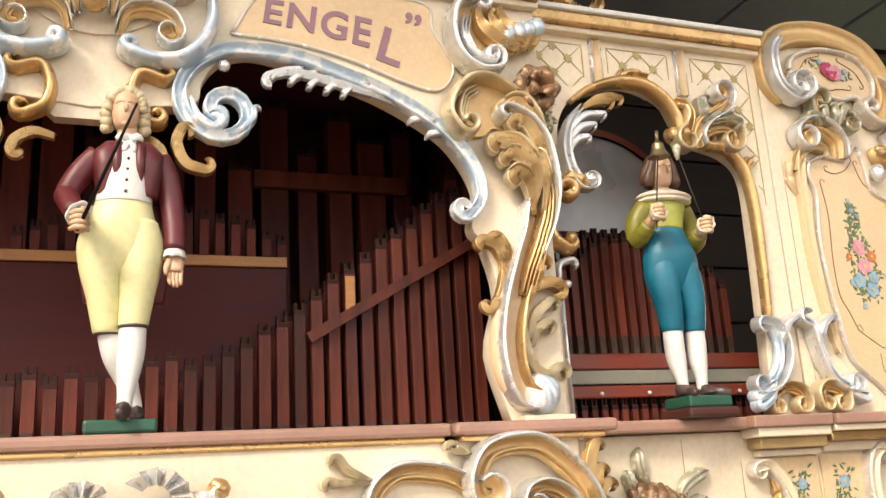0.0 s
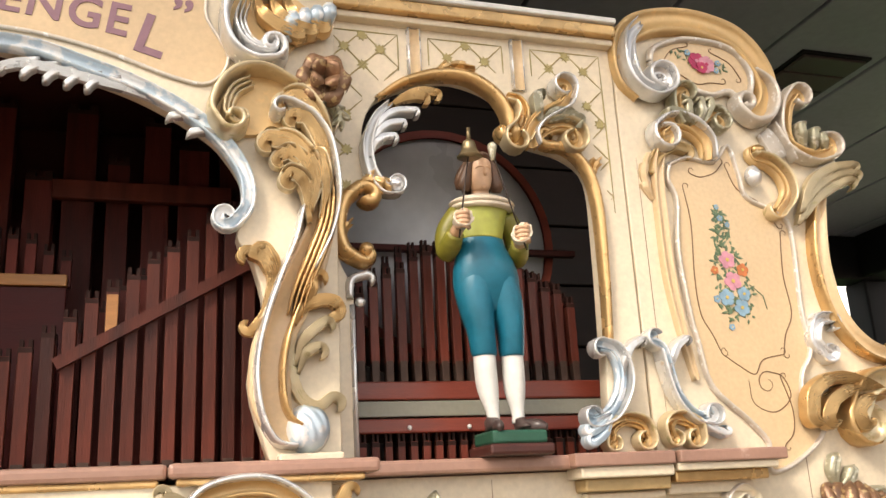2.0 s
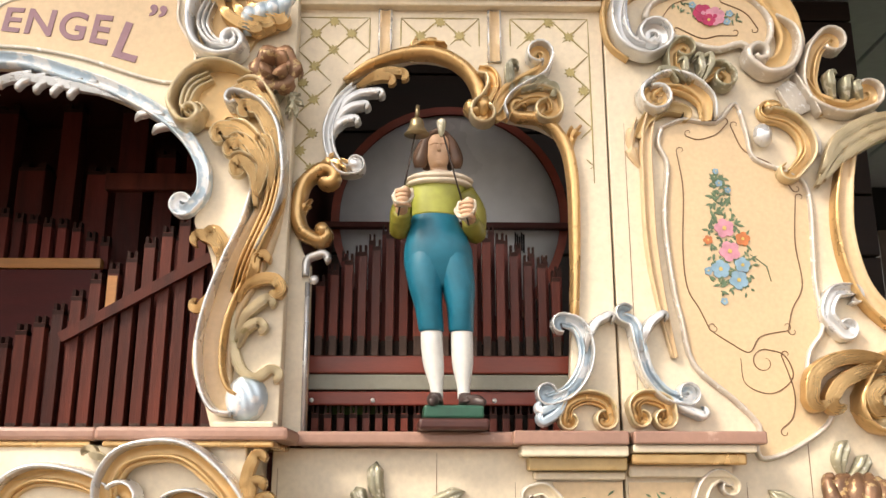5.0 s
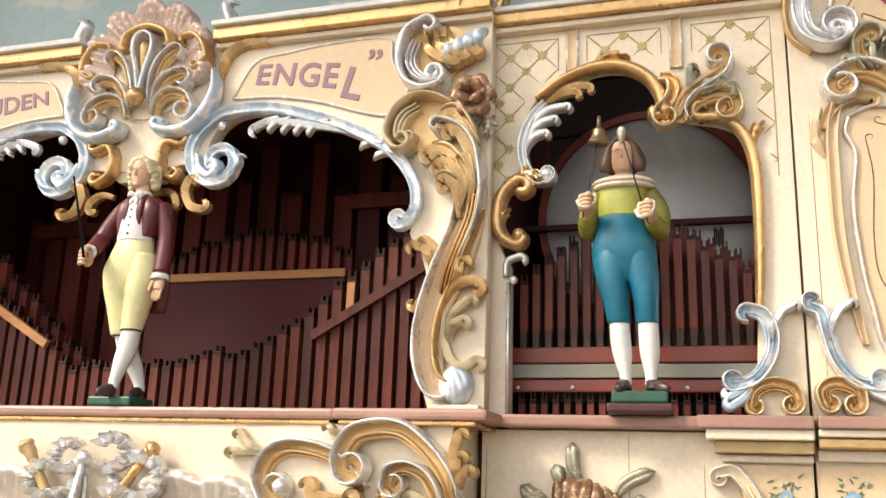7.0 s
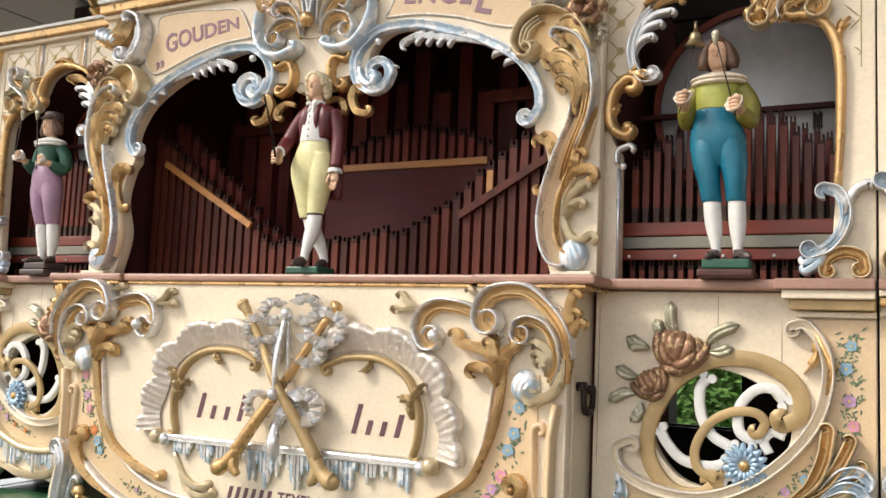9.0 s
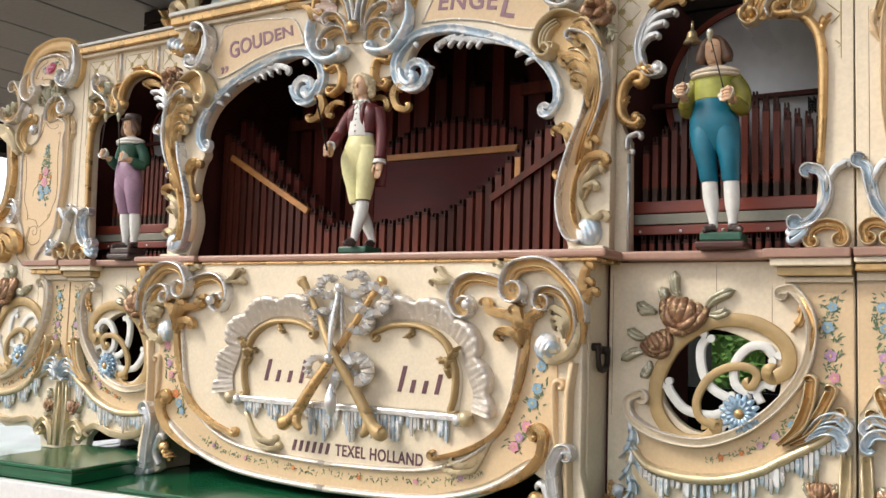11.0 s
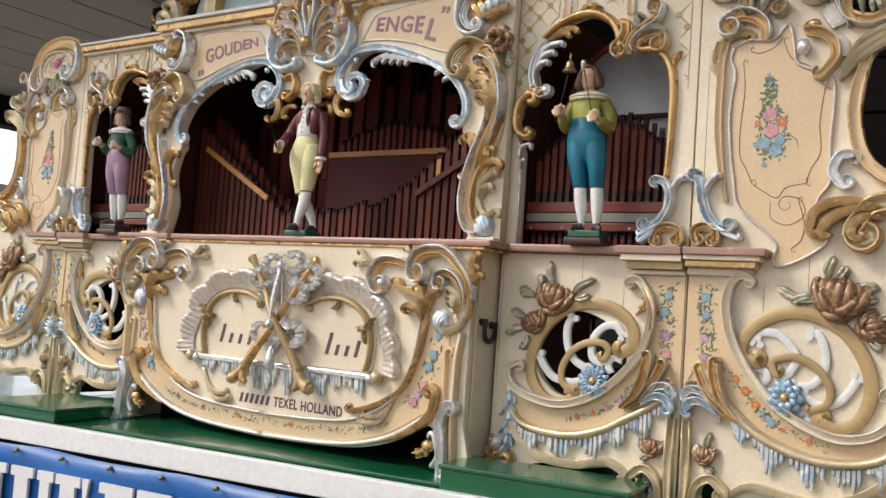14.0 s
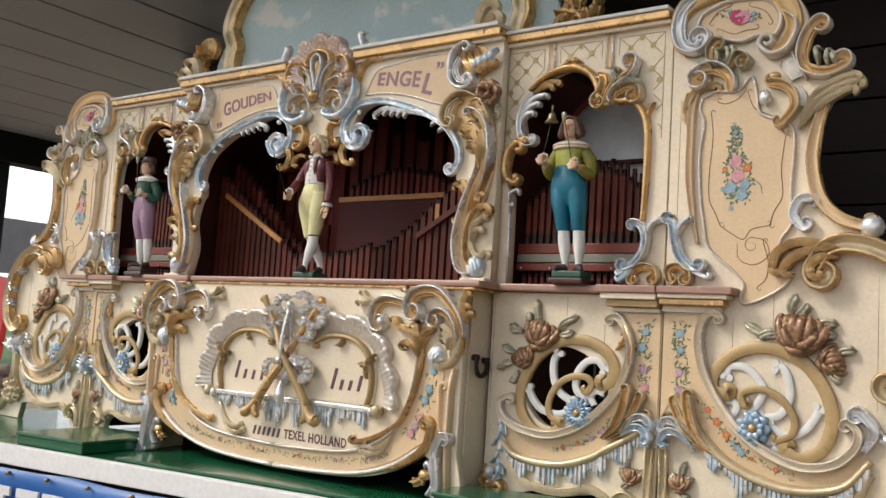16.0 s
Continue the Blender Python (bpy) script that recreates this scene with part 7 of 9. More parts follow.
    if not outer:
        bm = bmesh.new()
        for bz, tz in ((1.62, 1.53), (1.57, 1.48), (1.50, 1.42)):
            leaf(bm, (0.785, bz), (0.775, tz), 0.014, WY - 0.004, 0.03, 0.25, 3, 0)
        ball(bm, (0.765, WY - 0.015, 1.45), 0.018, 0)
        part("edge_leaf", bm, BLUESILVER, W, "blue silver hanging leaves")
        bm = bmesh.new()
        sweep(bm, curled([(0.76, 1.36), (0.765, 1.40), (0.79, 1.42)], (0.014, 0.8, -1), None, 6), WY, 0.014, 0.03, ROUND, (0.8, 0.8))
        fan(bm, (0.77, 1.41), 110, 0.06, 0.014, WY - 0.006, 3, 40, 0.025)
        part("edge_foot", bm, GOLD, W)
        bm = bmesh.new()
        sweep(bm, [(1.168, 1.90), (1.196, 1.84), (1.185, 1.79)], WY - 0.004, 0.010, 0.02, ROUND, (0.3, 0.3))
        leaf(bm, (1.16, 1.90), (1.15, 1.83), 0.010, WY - 0.004, 0.02, 0.2, 2, 0)
        part("gilt_tongue", bm, GOLD, W)
    # painted sprigs
    xs = xe - hand * (0.043 if not outer else 0.05)
    sp = [((J[i][0] + band[j][0]) / 2, (J[i][1] + band[j][1]) / 2) for i, j in (((4, 1), (5, 2), (6, 3), (7, 4)) if not outer else ((4, 1), (5, 2), (6, 2), (7, 3)))]
    for pts, r, cols, nl in (([(xs, 1.905), (xs - 0.005, 1.86), (xs, 1.82)], 0.0155, (2, 2), 64), ([(xs, 1.80), (xs + 0.004, 1.76), (xs, 1.71)], 0.0155, (3, 1) if not outer else (3, 3), 64), (sp[:2], 0.013, (2, 2) if not outer else (4, 4, 4), 34), (sp[1:3], 0.011, (3, 3) if not outer else (2, 2, 2), 34), (sp[2:], 0.009, (4, 4), 40)):
        bm = bmesh.new()
        sprig(bm, pts, WY - 0.005, r, cols, rng, nl)
        part("painted_sprig", bm, BOUQUET, pband, "painted flower sprig with fine leaves")


def outer_wing(s):
    MIRROR[0] = s
    W = thing("organ_outer_wing", "cream scroll edged organ wing with painted bouquet and roses", "organ front", "organ wings")
    sil = [(1.275, 2.715), (1.281, 2.760), (1.310, 2.796), (1.36, 2.818), (1.42, 2.829), (1.48, 2.826), (1.54, 2.804), (1.592, 2.760), (1.622, 2.70), (1.621, 2.65), (1.612, 2.61), (1.630, 2.572), (1.67, 2.550), (1.715, 2.552), (1.755, 2.530), (1.755, 2.510), (1.70, 2.495), (1.662, 2.43), (1.645, 2.36), (1.643, 2.29), (1.668, 2.215), (1.72, 2.168), (1.79, 2.155), (1.79, 2.11), (1.84, 2.085), (1.90, 2.03), (1.945, 1.94), (1.955, 1.85), (1.92, 1.755), (1.86, 1.70), (1.90, 1.65), (1.86, 1.56), (1.865, 1.48), (1.93, 1.40), (2.02, 1.385), (2.05, 1.349)]
    sm = [tuple(p) for p in spline(sil, 3)]
    bot = [(1.80, 1.349), (1.78, 1.42), (1.70, 1.43), (1.60, 1.40), (1.48, 1.415), (1.40, 1.40), (1.385, 1.349), (1.277, 1.349)]
    arc = [(1.352 + 0.026 * math.cos(a), 1.40 + 0.032 * math.sin(a)) for a in (2 * math.pi * k / 14 for k in range(14))]
    plate("board", sm + bot, [arc], WY, WY + 0.028, CREAM, W, bevel=0.002)
    for dx, y0, z0, z1, ms in ((0.0, -0.066, 1.984, 2.003, SHELF), (-0.014, -0.058, 1.972, 1.984, CREAM), (-0.026, -0.045, 1.955, 1.972, GOLD), (-0.04, -0.02, 1.937, 1.955, CREAM)):
        bm = bmesh.new()
        box(bm, 1.276, 1.475 + dx, WY + y0, WY, z0, z1, 0, 0.003)
        part("cornice_moulding", bm, ms, W)
    # crest
    bm = bmesh.new()
    sweep(bm, spline([(1.318, 2.640), (1.290, 2.672), (1.288, 2.730), (1.308, 2.768), (1.350, 2.791), (1.41, 2.802), (1.47, 2.799), (1.535, 2.778), (1.580, 2.728), (1.594, 2.675), (1.575, 2.632), (1.535, 2.616)], 6), WY, 0.0265, 0.026, ((-1, 0), (-0.97, 0.7), (-0.8, 1), (-0.6, 0.72), (-0.2, 0.55), (0.3, 0.5), (0.62, 0.62), (0.82, 1), (0.97, 0.7), (1, 0)), (0.5, 0.5))
    part("crest_rim", bm, HONEY, W, "honey gilt hollow rim of the round crest")
    bm = bmesh.new()
    sweep(bm, curled([(1.568, 2.715), (1.598, 2.690), (1.602, 2.652), (1.582, 2.614), (1.545, 2.603), (1.517, 2.622)], (0.021, 1.1, -1), None, 7), WY - 0.006, 0.0085, 0.036, ROUND, (0.3, 0.8))
    part("crest_volute", bm, PINKSILVER, W, "rosy silver volute closing the crest")
    bm = bmesh.new()
    scroll(bm, [(1.332, 2.783), (1.306, 2.752), (1.296, 2.705), (1.306, 2.664), (1.336, 2.646), (1.362, 2.656)], (0.017, 1.0, 1), None, WY - 0.012, 0.0165, 0.036, -1, (0.3, 0.8), 0, 0)
    part("crest_scroll", bm, SILVER, W, "silver C scroll of the crest")
    fieldc = [(1.344, 2.708), (1.353, 2.735), (1.386, 2.754), (1.436, 2.766), (1.522, 2.757), (1.560, 2.712), (1.555, 2.668), (1.528, 2.650), (1.506, 2.664), (1.468, 2.653), (1.432, 2.659), (1.398, 2.673), (1.359, 2.686)]
    floop = [tuple(p) for p in spline(fieldc + fieldc[:1], 4)][:-1]
    bm = bmesh.new()
    prism(bm, floop, WY - 0.010, WY)
    cfd = part("crest_field", bm, TAN, W, "tan crest field")
    bm = bmesh.new()
    sweep(bm, floop + floop[:1], WY - 0.009, 0.0060, 0.012, ROUND, (1, 1))
    part("crest_field_rim", bm, PINKSILVER, cfd, "rosy silver rim of the crest field")
    bm = bmesh.new()
    yc = WY - 0.0105
    sprig(bm, [(1.412, 2.735), (1.452, 2.722), (1.498, 2.712)], yc, 0.013, (), rng, 46)
    petals(bm, (1.446, 2.722), 0.018, yc - 0.002, 6, 6, 1)
    petals(bm, (1.466, 2.716), 0.018, yc - 0.003, 6, 1, 6, 0.4)
    petals(bm, (1.454, 2.708), 0.012, yc - 0.004, 5, 6, 5)
    for bx, bz in ((1.428, 2.738), (1.492, 2.722), (1.486, 2.706)):
        petals(bm, (bx, bz), 0.0065, yc - 0.002, 5, 2, 5)
    for ctrl, h_ in (([(1.430, 2.752), (1.395, 2.740), (1.375, 2.715)], 1), ([(1.48, 2.745), (1.52, 2.725), (1.54, 2.695)], -1), ([(1.40, 2.695), (1.44, 2.675), (1.47, 2.680), (1.50, 2.680)], 1)):
        thin(bm, curled(ctrl, (0.007, 0.7, h_), (0.005, 0.6, h_), 5), yc, 0.0009, 7)
    part("painted_rose", bm, BOUQUET + (BROWNLINE,), cfd, "painted crimson rose")
    # leaves under the crest
    bm = bmesh.new()
    scroll(bm, [(1.437, 2.520), (1.434, 2.556), (1.405, 2.582), (1.371, 2.587), (1.344, 2.571)], (0.014, 1.0, 1), None, WY - 0.004, 0.0165, 0.036, -1, (0.5, 0.8))
    part("crest_leaf", bm, (SILVER, HONEY), W, "silver edged hollow gilt scroll below the crest")
    bm = bmesh.new()
    scroll(bm, [(1.400, 2.588), (1.386, 2.612), (1.386, 2.640), (1.398, 2.654)], (0.009, 0.8, -1), None, WY - 0.006, 0.0120, 0.034, 1, (0.7, 0.8))
    part("crest_leaf", bm, (LEAF, HONEY), W, "gilt upright leaf with a silver green edge")
    bm = bmesh.new()
    scroll(bm, [(1.424, 2.580), (1.440, 2.600), (1.462, 2.611), (1.476, 2.600)], (0.009, 0.9, -1), None, WY - 0.006, 0.0120, 0.034, 1, (0.6, 0.8))
    part("crest_leaf", bm, (LEAF, HONEY), W, "gilt curled bud below the crest")
    bm = bmesh.new()
    strands(bm, [[(1.424, 2.582), (1.432, 2.606), (1.431, 2.630)], [(1.404, 2.586), (1.386, 2.602), (1.362, 2.606)], [(1.428, 2.580), (1.446, 2.612), (1.447, 2.628)], [(1.412, 2.584), (1.404, 2.606), (1.404, 2.622)]], WY - 0.008, 0.0070, 0.032, 0.005, 1, 0, THIN)
    part("crest_leaf", bm, LEAF, W, "silver green leaf tips below the crest")
    bm = bmesh.new()
    sweep(bm, curled([(1.319, 2.490), (1.337, 2.524), (1.369, 2.543), (1.400, 2.540)], (0.008, 0.5, -1), None, 6), WY, 0.0115, 0.026, CUP, (0.6, 0.7))
    part("crest_leaf", bm, OCHRE, W, "dull gilt scroll over the cartouche")
    # shoulder: two rosy silver arms, shell, gilt leaf tips
    for ctrl, end, side in (([(1.640, 2.535), (1.618, 2.590), (1.628, 2.642), (1.652, 2.674)], (0.012, 0.8, -1), 1), ([(1.603, 2.610), (1.628, 2.562), (1.672, 2.544), (1.717, 2.557)], (0.014, 0.7, 1), -1)):
        bm = bmesh.new()
        scroll(bm, ctrl, end, None, WY - 0.002, 0.0145, 0.034, side, (0.5, 0.8))
        part("shoulder_arm", bm, (PINKSILVER, HONEY), W, "rosy silver edged shoulder arm")
    bm = bmesh.new()
    strands(bm, [[(1.656, 2.560), (1.652, 2.585), (1.650, 2.602)], [(1.678, 2.556), (1.676, 2.576), (1.677, 2.592)], [(1.700, 2.556), (1.694, 2.570), (1.690, 2.580)]], WY - 0.004, 0.0080, 0.030, 0.005, -1, 0, THIN)
    part("shoulder_leaf", bm, LEAF, W, "silver green leaf tips on the shoulder arm")
    for p0, p1, w_ in (((1.574, 2.590), (1.604, 2.536), 0.021), ((1.606, 2.512), (1.618, 2.462), 0.013)):
        bm = bmesh.new()
        sweep(bm, spline([p0, ((p0[0] + p1[0]) / 2 + 0.004, (p0[1] + p1[1]) / 2), p1], 6), WY - 0.002, w_, 0.018, RIDGED, (0.7, 0.7))
        part("shoulder_shell", bm, PINKSILVER, W, "rosy silver ribbed shoulder shell")
    bm = bmesh.new()
    strands(bm, [[(1.612, 2.404), (1.645, 2.462), (1.698, 2.500), (1.752, 2.512)], [(1.622, 2.412), (1.660, 2.455), (1.710, 2.486), (1.736, 2.496)], [(1.618, 2.425), (1.650, 2.485), (1.700, 2.516), (1.745, 2.526)]], WY - 0.006, 0.0100, 0.034, 0.009, -1)
    part("shoulder_leaf", bm, PALEGOLD, W, "gilt shoulder leaves rolled at the tip")
    bm = bmesh.new()
    scroll(bm, [(1.540, 2.530), (1.572, 2.521), (1.596, 2.496), (1.600, 2.460), (1.572, 2.424)], (0.008, 0.6, -1), (0.010, 0.7, -1), WY - 0.003, 0.0120, 0.032, 1, (0.8, 0.5))
    part("shoulder_leaf", bm, (PALEGOLD, HONEY), W, "gilt hanging scroll of the shoulder")
    bm = bmesh.new()
    ball(bm, (1.550, WY - 0.014, 2.547), 0.013, 0, 10, (1.3, 0.9, 0.9))
    part("shoulder_bud", bm, GOLD, W, "small gilt bud")
    bm = bmesh.new()
    sweep(bm, curled([(1.735, 2.525), (1.68, 2.48), (1.655, 2.40), (1.648, 2.32), (1.665, 2.235), (1.71, 2.18), (1.775, 2.155)], (0.014, 0.7, 1), None, 7), WY, 0.016, 0.028, FLUTED, (0.5, 0.7), 0, 1)
    part("edge_moulding", bm, (GOLD, TAN), W, "gilt edged tan moulding")
    bm = bmesh.new()
    ball(bm, (1.785, WY - 0.012, 2.155), 0.03, 0, 10, (1, 0.7, 1))
    ball(bm, (1.528, WY - 0.018, 2.493), 0.018, 0, 12, (0.9, 0.8, 1.15))
    sweep(bm, curled([(1.625, 2.16), (1.605, 2.19), (1.62, 2.225), (1.65, 2.23)], (0.010, 0.6, -1), (0.012, 0.8, 1), 6), WY, 0.012, 0.025, FLUTED, (0.7, 0.7))
    part("edge_knob", bm, SILVER, W, "silver knob and scrolls")
    # painted cartouche
    cart = [(1.362, 2.51), (1.40, 2.525), (1.455, 2.52), (1.49, 2.555), (1.505, 2.50), (1.515, 2.455), (1.57, 2.43), (1.60, 2.395), (1.595, 2.25), (1.60, 2.17), (1.575, 2.13), (1.57, 2.08), (1.60, 2.03), (1.545, 1.985), (1.49, 1.965), (1.478, 1.985), (1.485, 2.015), (1.45, 2.055), (1.39, 2.11), (1.375, 2.18), (1.365, 2.24), (1.358, 2.35), (1.368, 2.44), (1.355, 2.48)]
    cl = [tuple(p) for p in spline(cart + cart[:1], 4)][:-1]
    bm = bmesh.new()
    prism(bm, cl, WY - 0.004, WY)
    car = part("cartouche", bm, TAN, W, "tan painted cartouche")
    bm = bmesh.new()
    sweep(bm, cl + cl[:1], WY - 0.002, 0.0042, 0.010, ROUND, (1, 1))
    part("cartouche_rim", bm, PINKSILVER, car, "silver cartouche rim")
    bm = bmesh.new()
    sweep(bm, spline([(1.385, 2.562), (1.352, 2.545), (1.335, 2.49), (1.332, 2.40), (1.333, 2.30), (1.345, 2.20), (1.36, 2.12)], 7), WY, 0.010, 0.018, FLUTED, (0.8, 0.5))
    leaf(bm, (1.322, 2.44), (1.318, 2.525), 0.010, WY, 0.018, 0.15, 2, 0)
    part("side_moulding", bm, TAN, W)
    y = WY - 0.004
    bm = bmesh.new()
    for a in ([(1.405, 2.495), (1.425, 2.49), (1.455, 2.50), (1.475, 2.52)], [(1.385, 2.47), (1.392, 2.40), (1.385, 2.30), (1.388, 2.235), (1.405, 2.20), (1.42, 2.165)], [(1.42, 2.165), (1.45, 2.145), (1.48, 2.13), (1.50, 2.155), (1.545, 2.165)], [(1.48, 2.515), (1.50, 2.47), (1.545, 2.445), (1.575, 2.40)], [(1.578, 2.39), (1.57, 2.31), (1.575, 2.24), (1.555, 2.20), (1.545, 2.165)], [(1.53, 2.125), (1.545, 2.07), (1.54, 2.03), (1.52, 2.01)]):
        thin(bm, curled(a, (0.007, 0.7, 1), (0.007, 0.7, -1), 6), y, 0.0009)
    thin(bm, curled([(1.465, 2.12), (1.47, 2.08), (1.51, 2.065), (1.545, 2.09), (1.535, 2.125), (1.505, 2.135)], (0.02, 1.0, 1), None, 6), y, 0.0009)
    part("painted_line", bm, BROWNLINE, car, "fine brown painted scroll lines")
    bm = bmesh.new()
    for k in range(230):
        u = rng.random()
        zz = 2.225 + 0.205 * u
        wd = 0.037 * (1 - abs(u - 0.28) * 1.25) + 0.003
        blade(bm, (1.460 + rng.uniform(-wd, wd) - 0.012 * (u - 0.3), zz), rng.uniform(0, 6.28), rng.uniform(0.006, 0.014), 0.0042, y, 0)
    for cx, cz, r, col in ((1.455, 2.334, 0.019, 1), (1.461, 2.295, 0.020, 1), (1.484, 2.316, 0.014, 4), (1.427, 2.314, 0.009, 4), (1.444, 2.265, 0.018, 2), (1.480, 2.272, 0.015, 2), (1.472, 2.247, 0.018, 2), (1.424, 2.262, 0.008, 2), (1.452, 2.412, 0.007, 2), (1.466, 2.400, 0.006, 2), (1.448, 2.433, 0.006, 2), (1.446, 2.212, 0.007, 2)):
        petals(bm, (cx, cz), r * 0.88, y - 0.001, 5, col, 5, rng.random())
    thin(bm, [np.array((1.495, 2.29)), np.array((1.52, 2.27)), np.array((1.525, 2.245))], y, 0.001, 0)
    part("painted_bouquet", bm, BOUQUET, car, "painted bouquet of pink, orange and blue flowers")
    # console at the foot
    bm = bmesh.new()
    scroll(bm, [(1.278, 2.184), (1.296, 2.172), (1.303, 2.138), (1.315, 2.093), (1.341, 2.062), (1.372, 2.054)], (0.009, 0.9, 1), (0.007, 0.6, -1), WY - 0.003, 0.0110, 0.034, -1, (0.6, 0.7))
    strands(bm, [[(1.306, 2.128), (1.310, 2.150), (1.322, 2.174), (1.340, 2.188)]], WY - 0.004, 0.0085, 0.028, 0.005, -1, 0, THIN)
    strands(bm, [[(1.340, 2.062), (1.362, 2.044), (1.392, 2.030)]], WY - 0.004, 0.0085, 0.028, 0.006, 1, 1, THIN)
    part("console_scroll", bm, (SILVER, BLUESILVER), W, "blue silver console scroll")
    bm = bmesh.new()
    scroll(bm, [(1.294, 2.024), (1.290, 2.046), (1.308, 2.058), (1.338, 2.049), (1.344, 2.026)], (0.009, 0.8, -1), (0.006, 0.7, 1), WY - 0.003, 0.0105, 0.030, 1, (0.7, 0.8))
    part("console_leaf", bm, (PALEGOLD, GOLD), W, "gilt console C scroll")
    # big C scroll of the lower wing
    bm = bmesh.new()
    sweep(bm, curled([(1.655, 2.055), (1.69, 2.105), (1.75, 2.115), (1.83, 2.085), (1.90, 2.01), (1.935, 1.91), (1.92, 1.81), (1.87, 1.755), (1.82, 1.765)], (0.020, 0.8, -1), (0.026, 0.9, 1), 7), WY, 0.024, 0.045, FLUTED, (0.9, 0.8), 0, 1)
    part("c_scroll", bm, (GOLD, PALEGOLD), W, "gilt C scroll")
    bm = bmesh.new()
    strands(bm, [[(1.726, 2.096), (1.678, 2.115), (1.618, 2.118), (1.572, 2.094), (1.561, 2.055)], [(1.710, 2.102), (1.658, 2.101), (1.611, 2.081), (1.590, 2.055)], [(1.715, 2.082), (1.680, 2.082), (1.654, 2.062), (1.655, 2.042)]], WY - 0.012, 0.0125, 0.040, 0.012, 1)
    part("scroll_leaf", bm, GOLD, W)
    bm = bmesh.new()
    for bx, bz, tx, tz in ((1.885, 2.035, 1.83, 2.025), (1.905, 1.99, 1.90, 1.925), (1.915, 1.93, 1.90, 1.86)):
        leaf(bm, (bx, bz), (tx, tz), 0.015, WY - 0.01, 0.04, 0.25, 3, 0)
    part("scroll_leaf", bm, SILVER, W, "silver leaves on the scroll")
    # outer foot
    bm = bmesh.new()
    for k in range(5):
        a = radians(20 + 35 * k)
        leaf(bm, (1.875, 1.64), (1.875 + 0.07 * math.cos(a), 1.66 + 0.06 * math.sin(a)), 0.018, WY - 0.004, 0.03, 0.1, 2, 0)
    sweep(bm, curled([(1.775, 1.63), (1.80, 1.68), (1.77, 1.72)], (0.014, 0.8, 1), None, 6), WY, 0.013, 0.03, FLUTED, (0.6, 0.8))
    ball(bm, (2.02, WY - 0.005, 1.378), 0.03, 0, 10, (1, 0.8, 1))
    part("outer_shell", bm, SILVER, W, "silver shell at the wing's edge")
    bm = bmesh.new()
    sweep(bm, curled([(1.855, 1.66), (1.84, 1.56), (1.87, 1.46), (1.94, 1.39), (2.01, 1.38)], None, None, 6), WY, 0.016, 0.03, FLUTED, (0.5, 0.8))
    fan(bm, (1.83, 1.43), 75, 0.11, 0.022, WY - 0.006, 4, 50, 0.035)
    part("outer_foot", bm, PALEGOLD, W, "pale gilt scrolled outer foot")
    for x, z0, z1 in ((1.46, 1.84, 1.93), (1.56, 2.06, 1.86), (1.80, 1.72, 2.04), (1.30, 2.06, 2.52)):
        seam(W, x, z0, z1)
    lower_half(W, s, 1)
    return W


for side in (1, -1):
    inner_wing(side)
    outer_wing(side)
MIRROR[0] = 1


# ---- carved figures, one mesh each ----
def loft(bm, rings, slot, seg=20, n=4, power=2.0):
    """A body through rings of (x, y, z, half width, half depth), smoothed; power over 2 squares it off."""
    rows = []
    for c in spline(rings, n):
        row = []
        for k in range(seg):
            t = 2 * math.pi * k / seg
            ct, st = math.cos(t), math.sin(t)
            e = 2.0 / power
            row.append(bm.verts.new((c[0] + c[3] * math.copysign(abs(ct) ** e, ct), c[1] + c[4] * math.copysign(abs(st) ** e, st), c[2])))
        rows.append(row)
    fs = []
    for i in range(len(rows) - 1):
        for k in range(seg):
            fs.append(bm.faces.new((rows[i][k], rows[i][(k + 1) % seg], rows[i + 1][(k + 1) % seg], rows[i + 1][k])))
    fs += [bm.faces.new(rows[0]), bm.faces.new(rows[-1])]
    for f in fs:
        f.smooth, f.material_index = True, slot
    bmesh.ops.recalc_face_normals(bm, faces=fs)


def fist(bm, c, slot, lean=0.0):
    """A closed carved hand round an upright rod."""
    ball(bm, (c[0], c[1] + 0.004, c[2]), 0.0115, slot, 10, (0.95, 1.0, 1.25))
    for k in range(4):
        z = c[2] - 0.0105 + 0.007 * k
        smooth_tube(bm, [(c[0] - 0.011, c[1] - 0.003, z), (c[0] - 0.004 + lean, c[1] - 0.0125, z + 0.001), (c[0] + 0.007 + lean, c[1] - 0.011, z + 0.001), (c[0] + 0.011, c[1] - 0.002, z)], [0.0034, 0.0042, 0.004, 0.003], slot, 6, 1, 2)
    smooth_tube(bm, [(c[0] + 0.008, c[1] + 0.002, c[2] + 0.006), (c[0] + 0.007, c[1] - 0.010, c[2] + 0.014), (c[0] + 0.001, c[1] - 0.012, c[2] + 0.016)], [0.0045, 0.0042, 0.003], slot, 6, 1, 2)


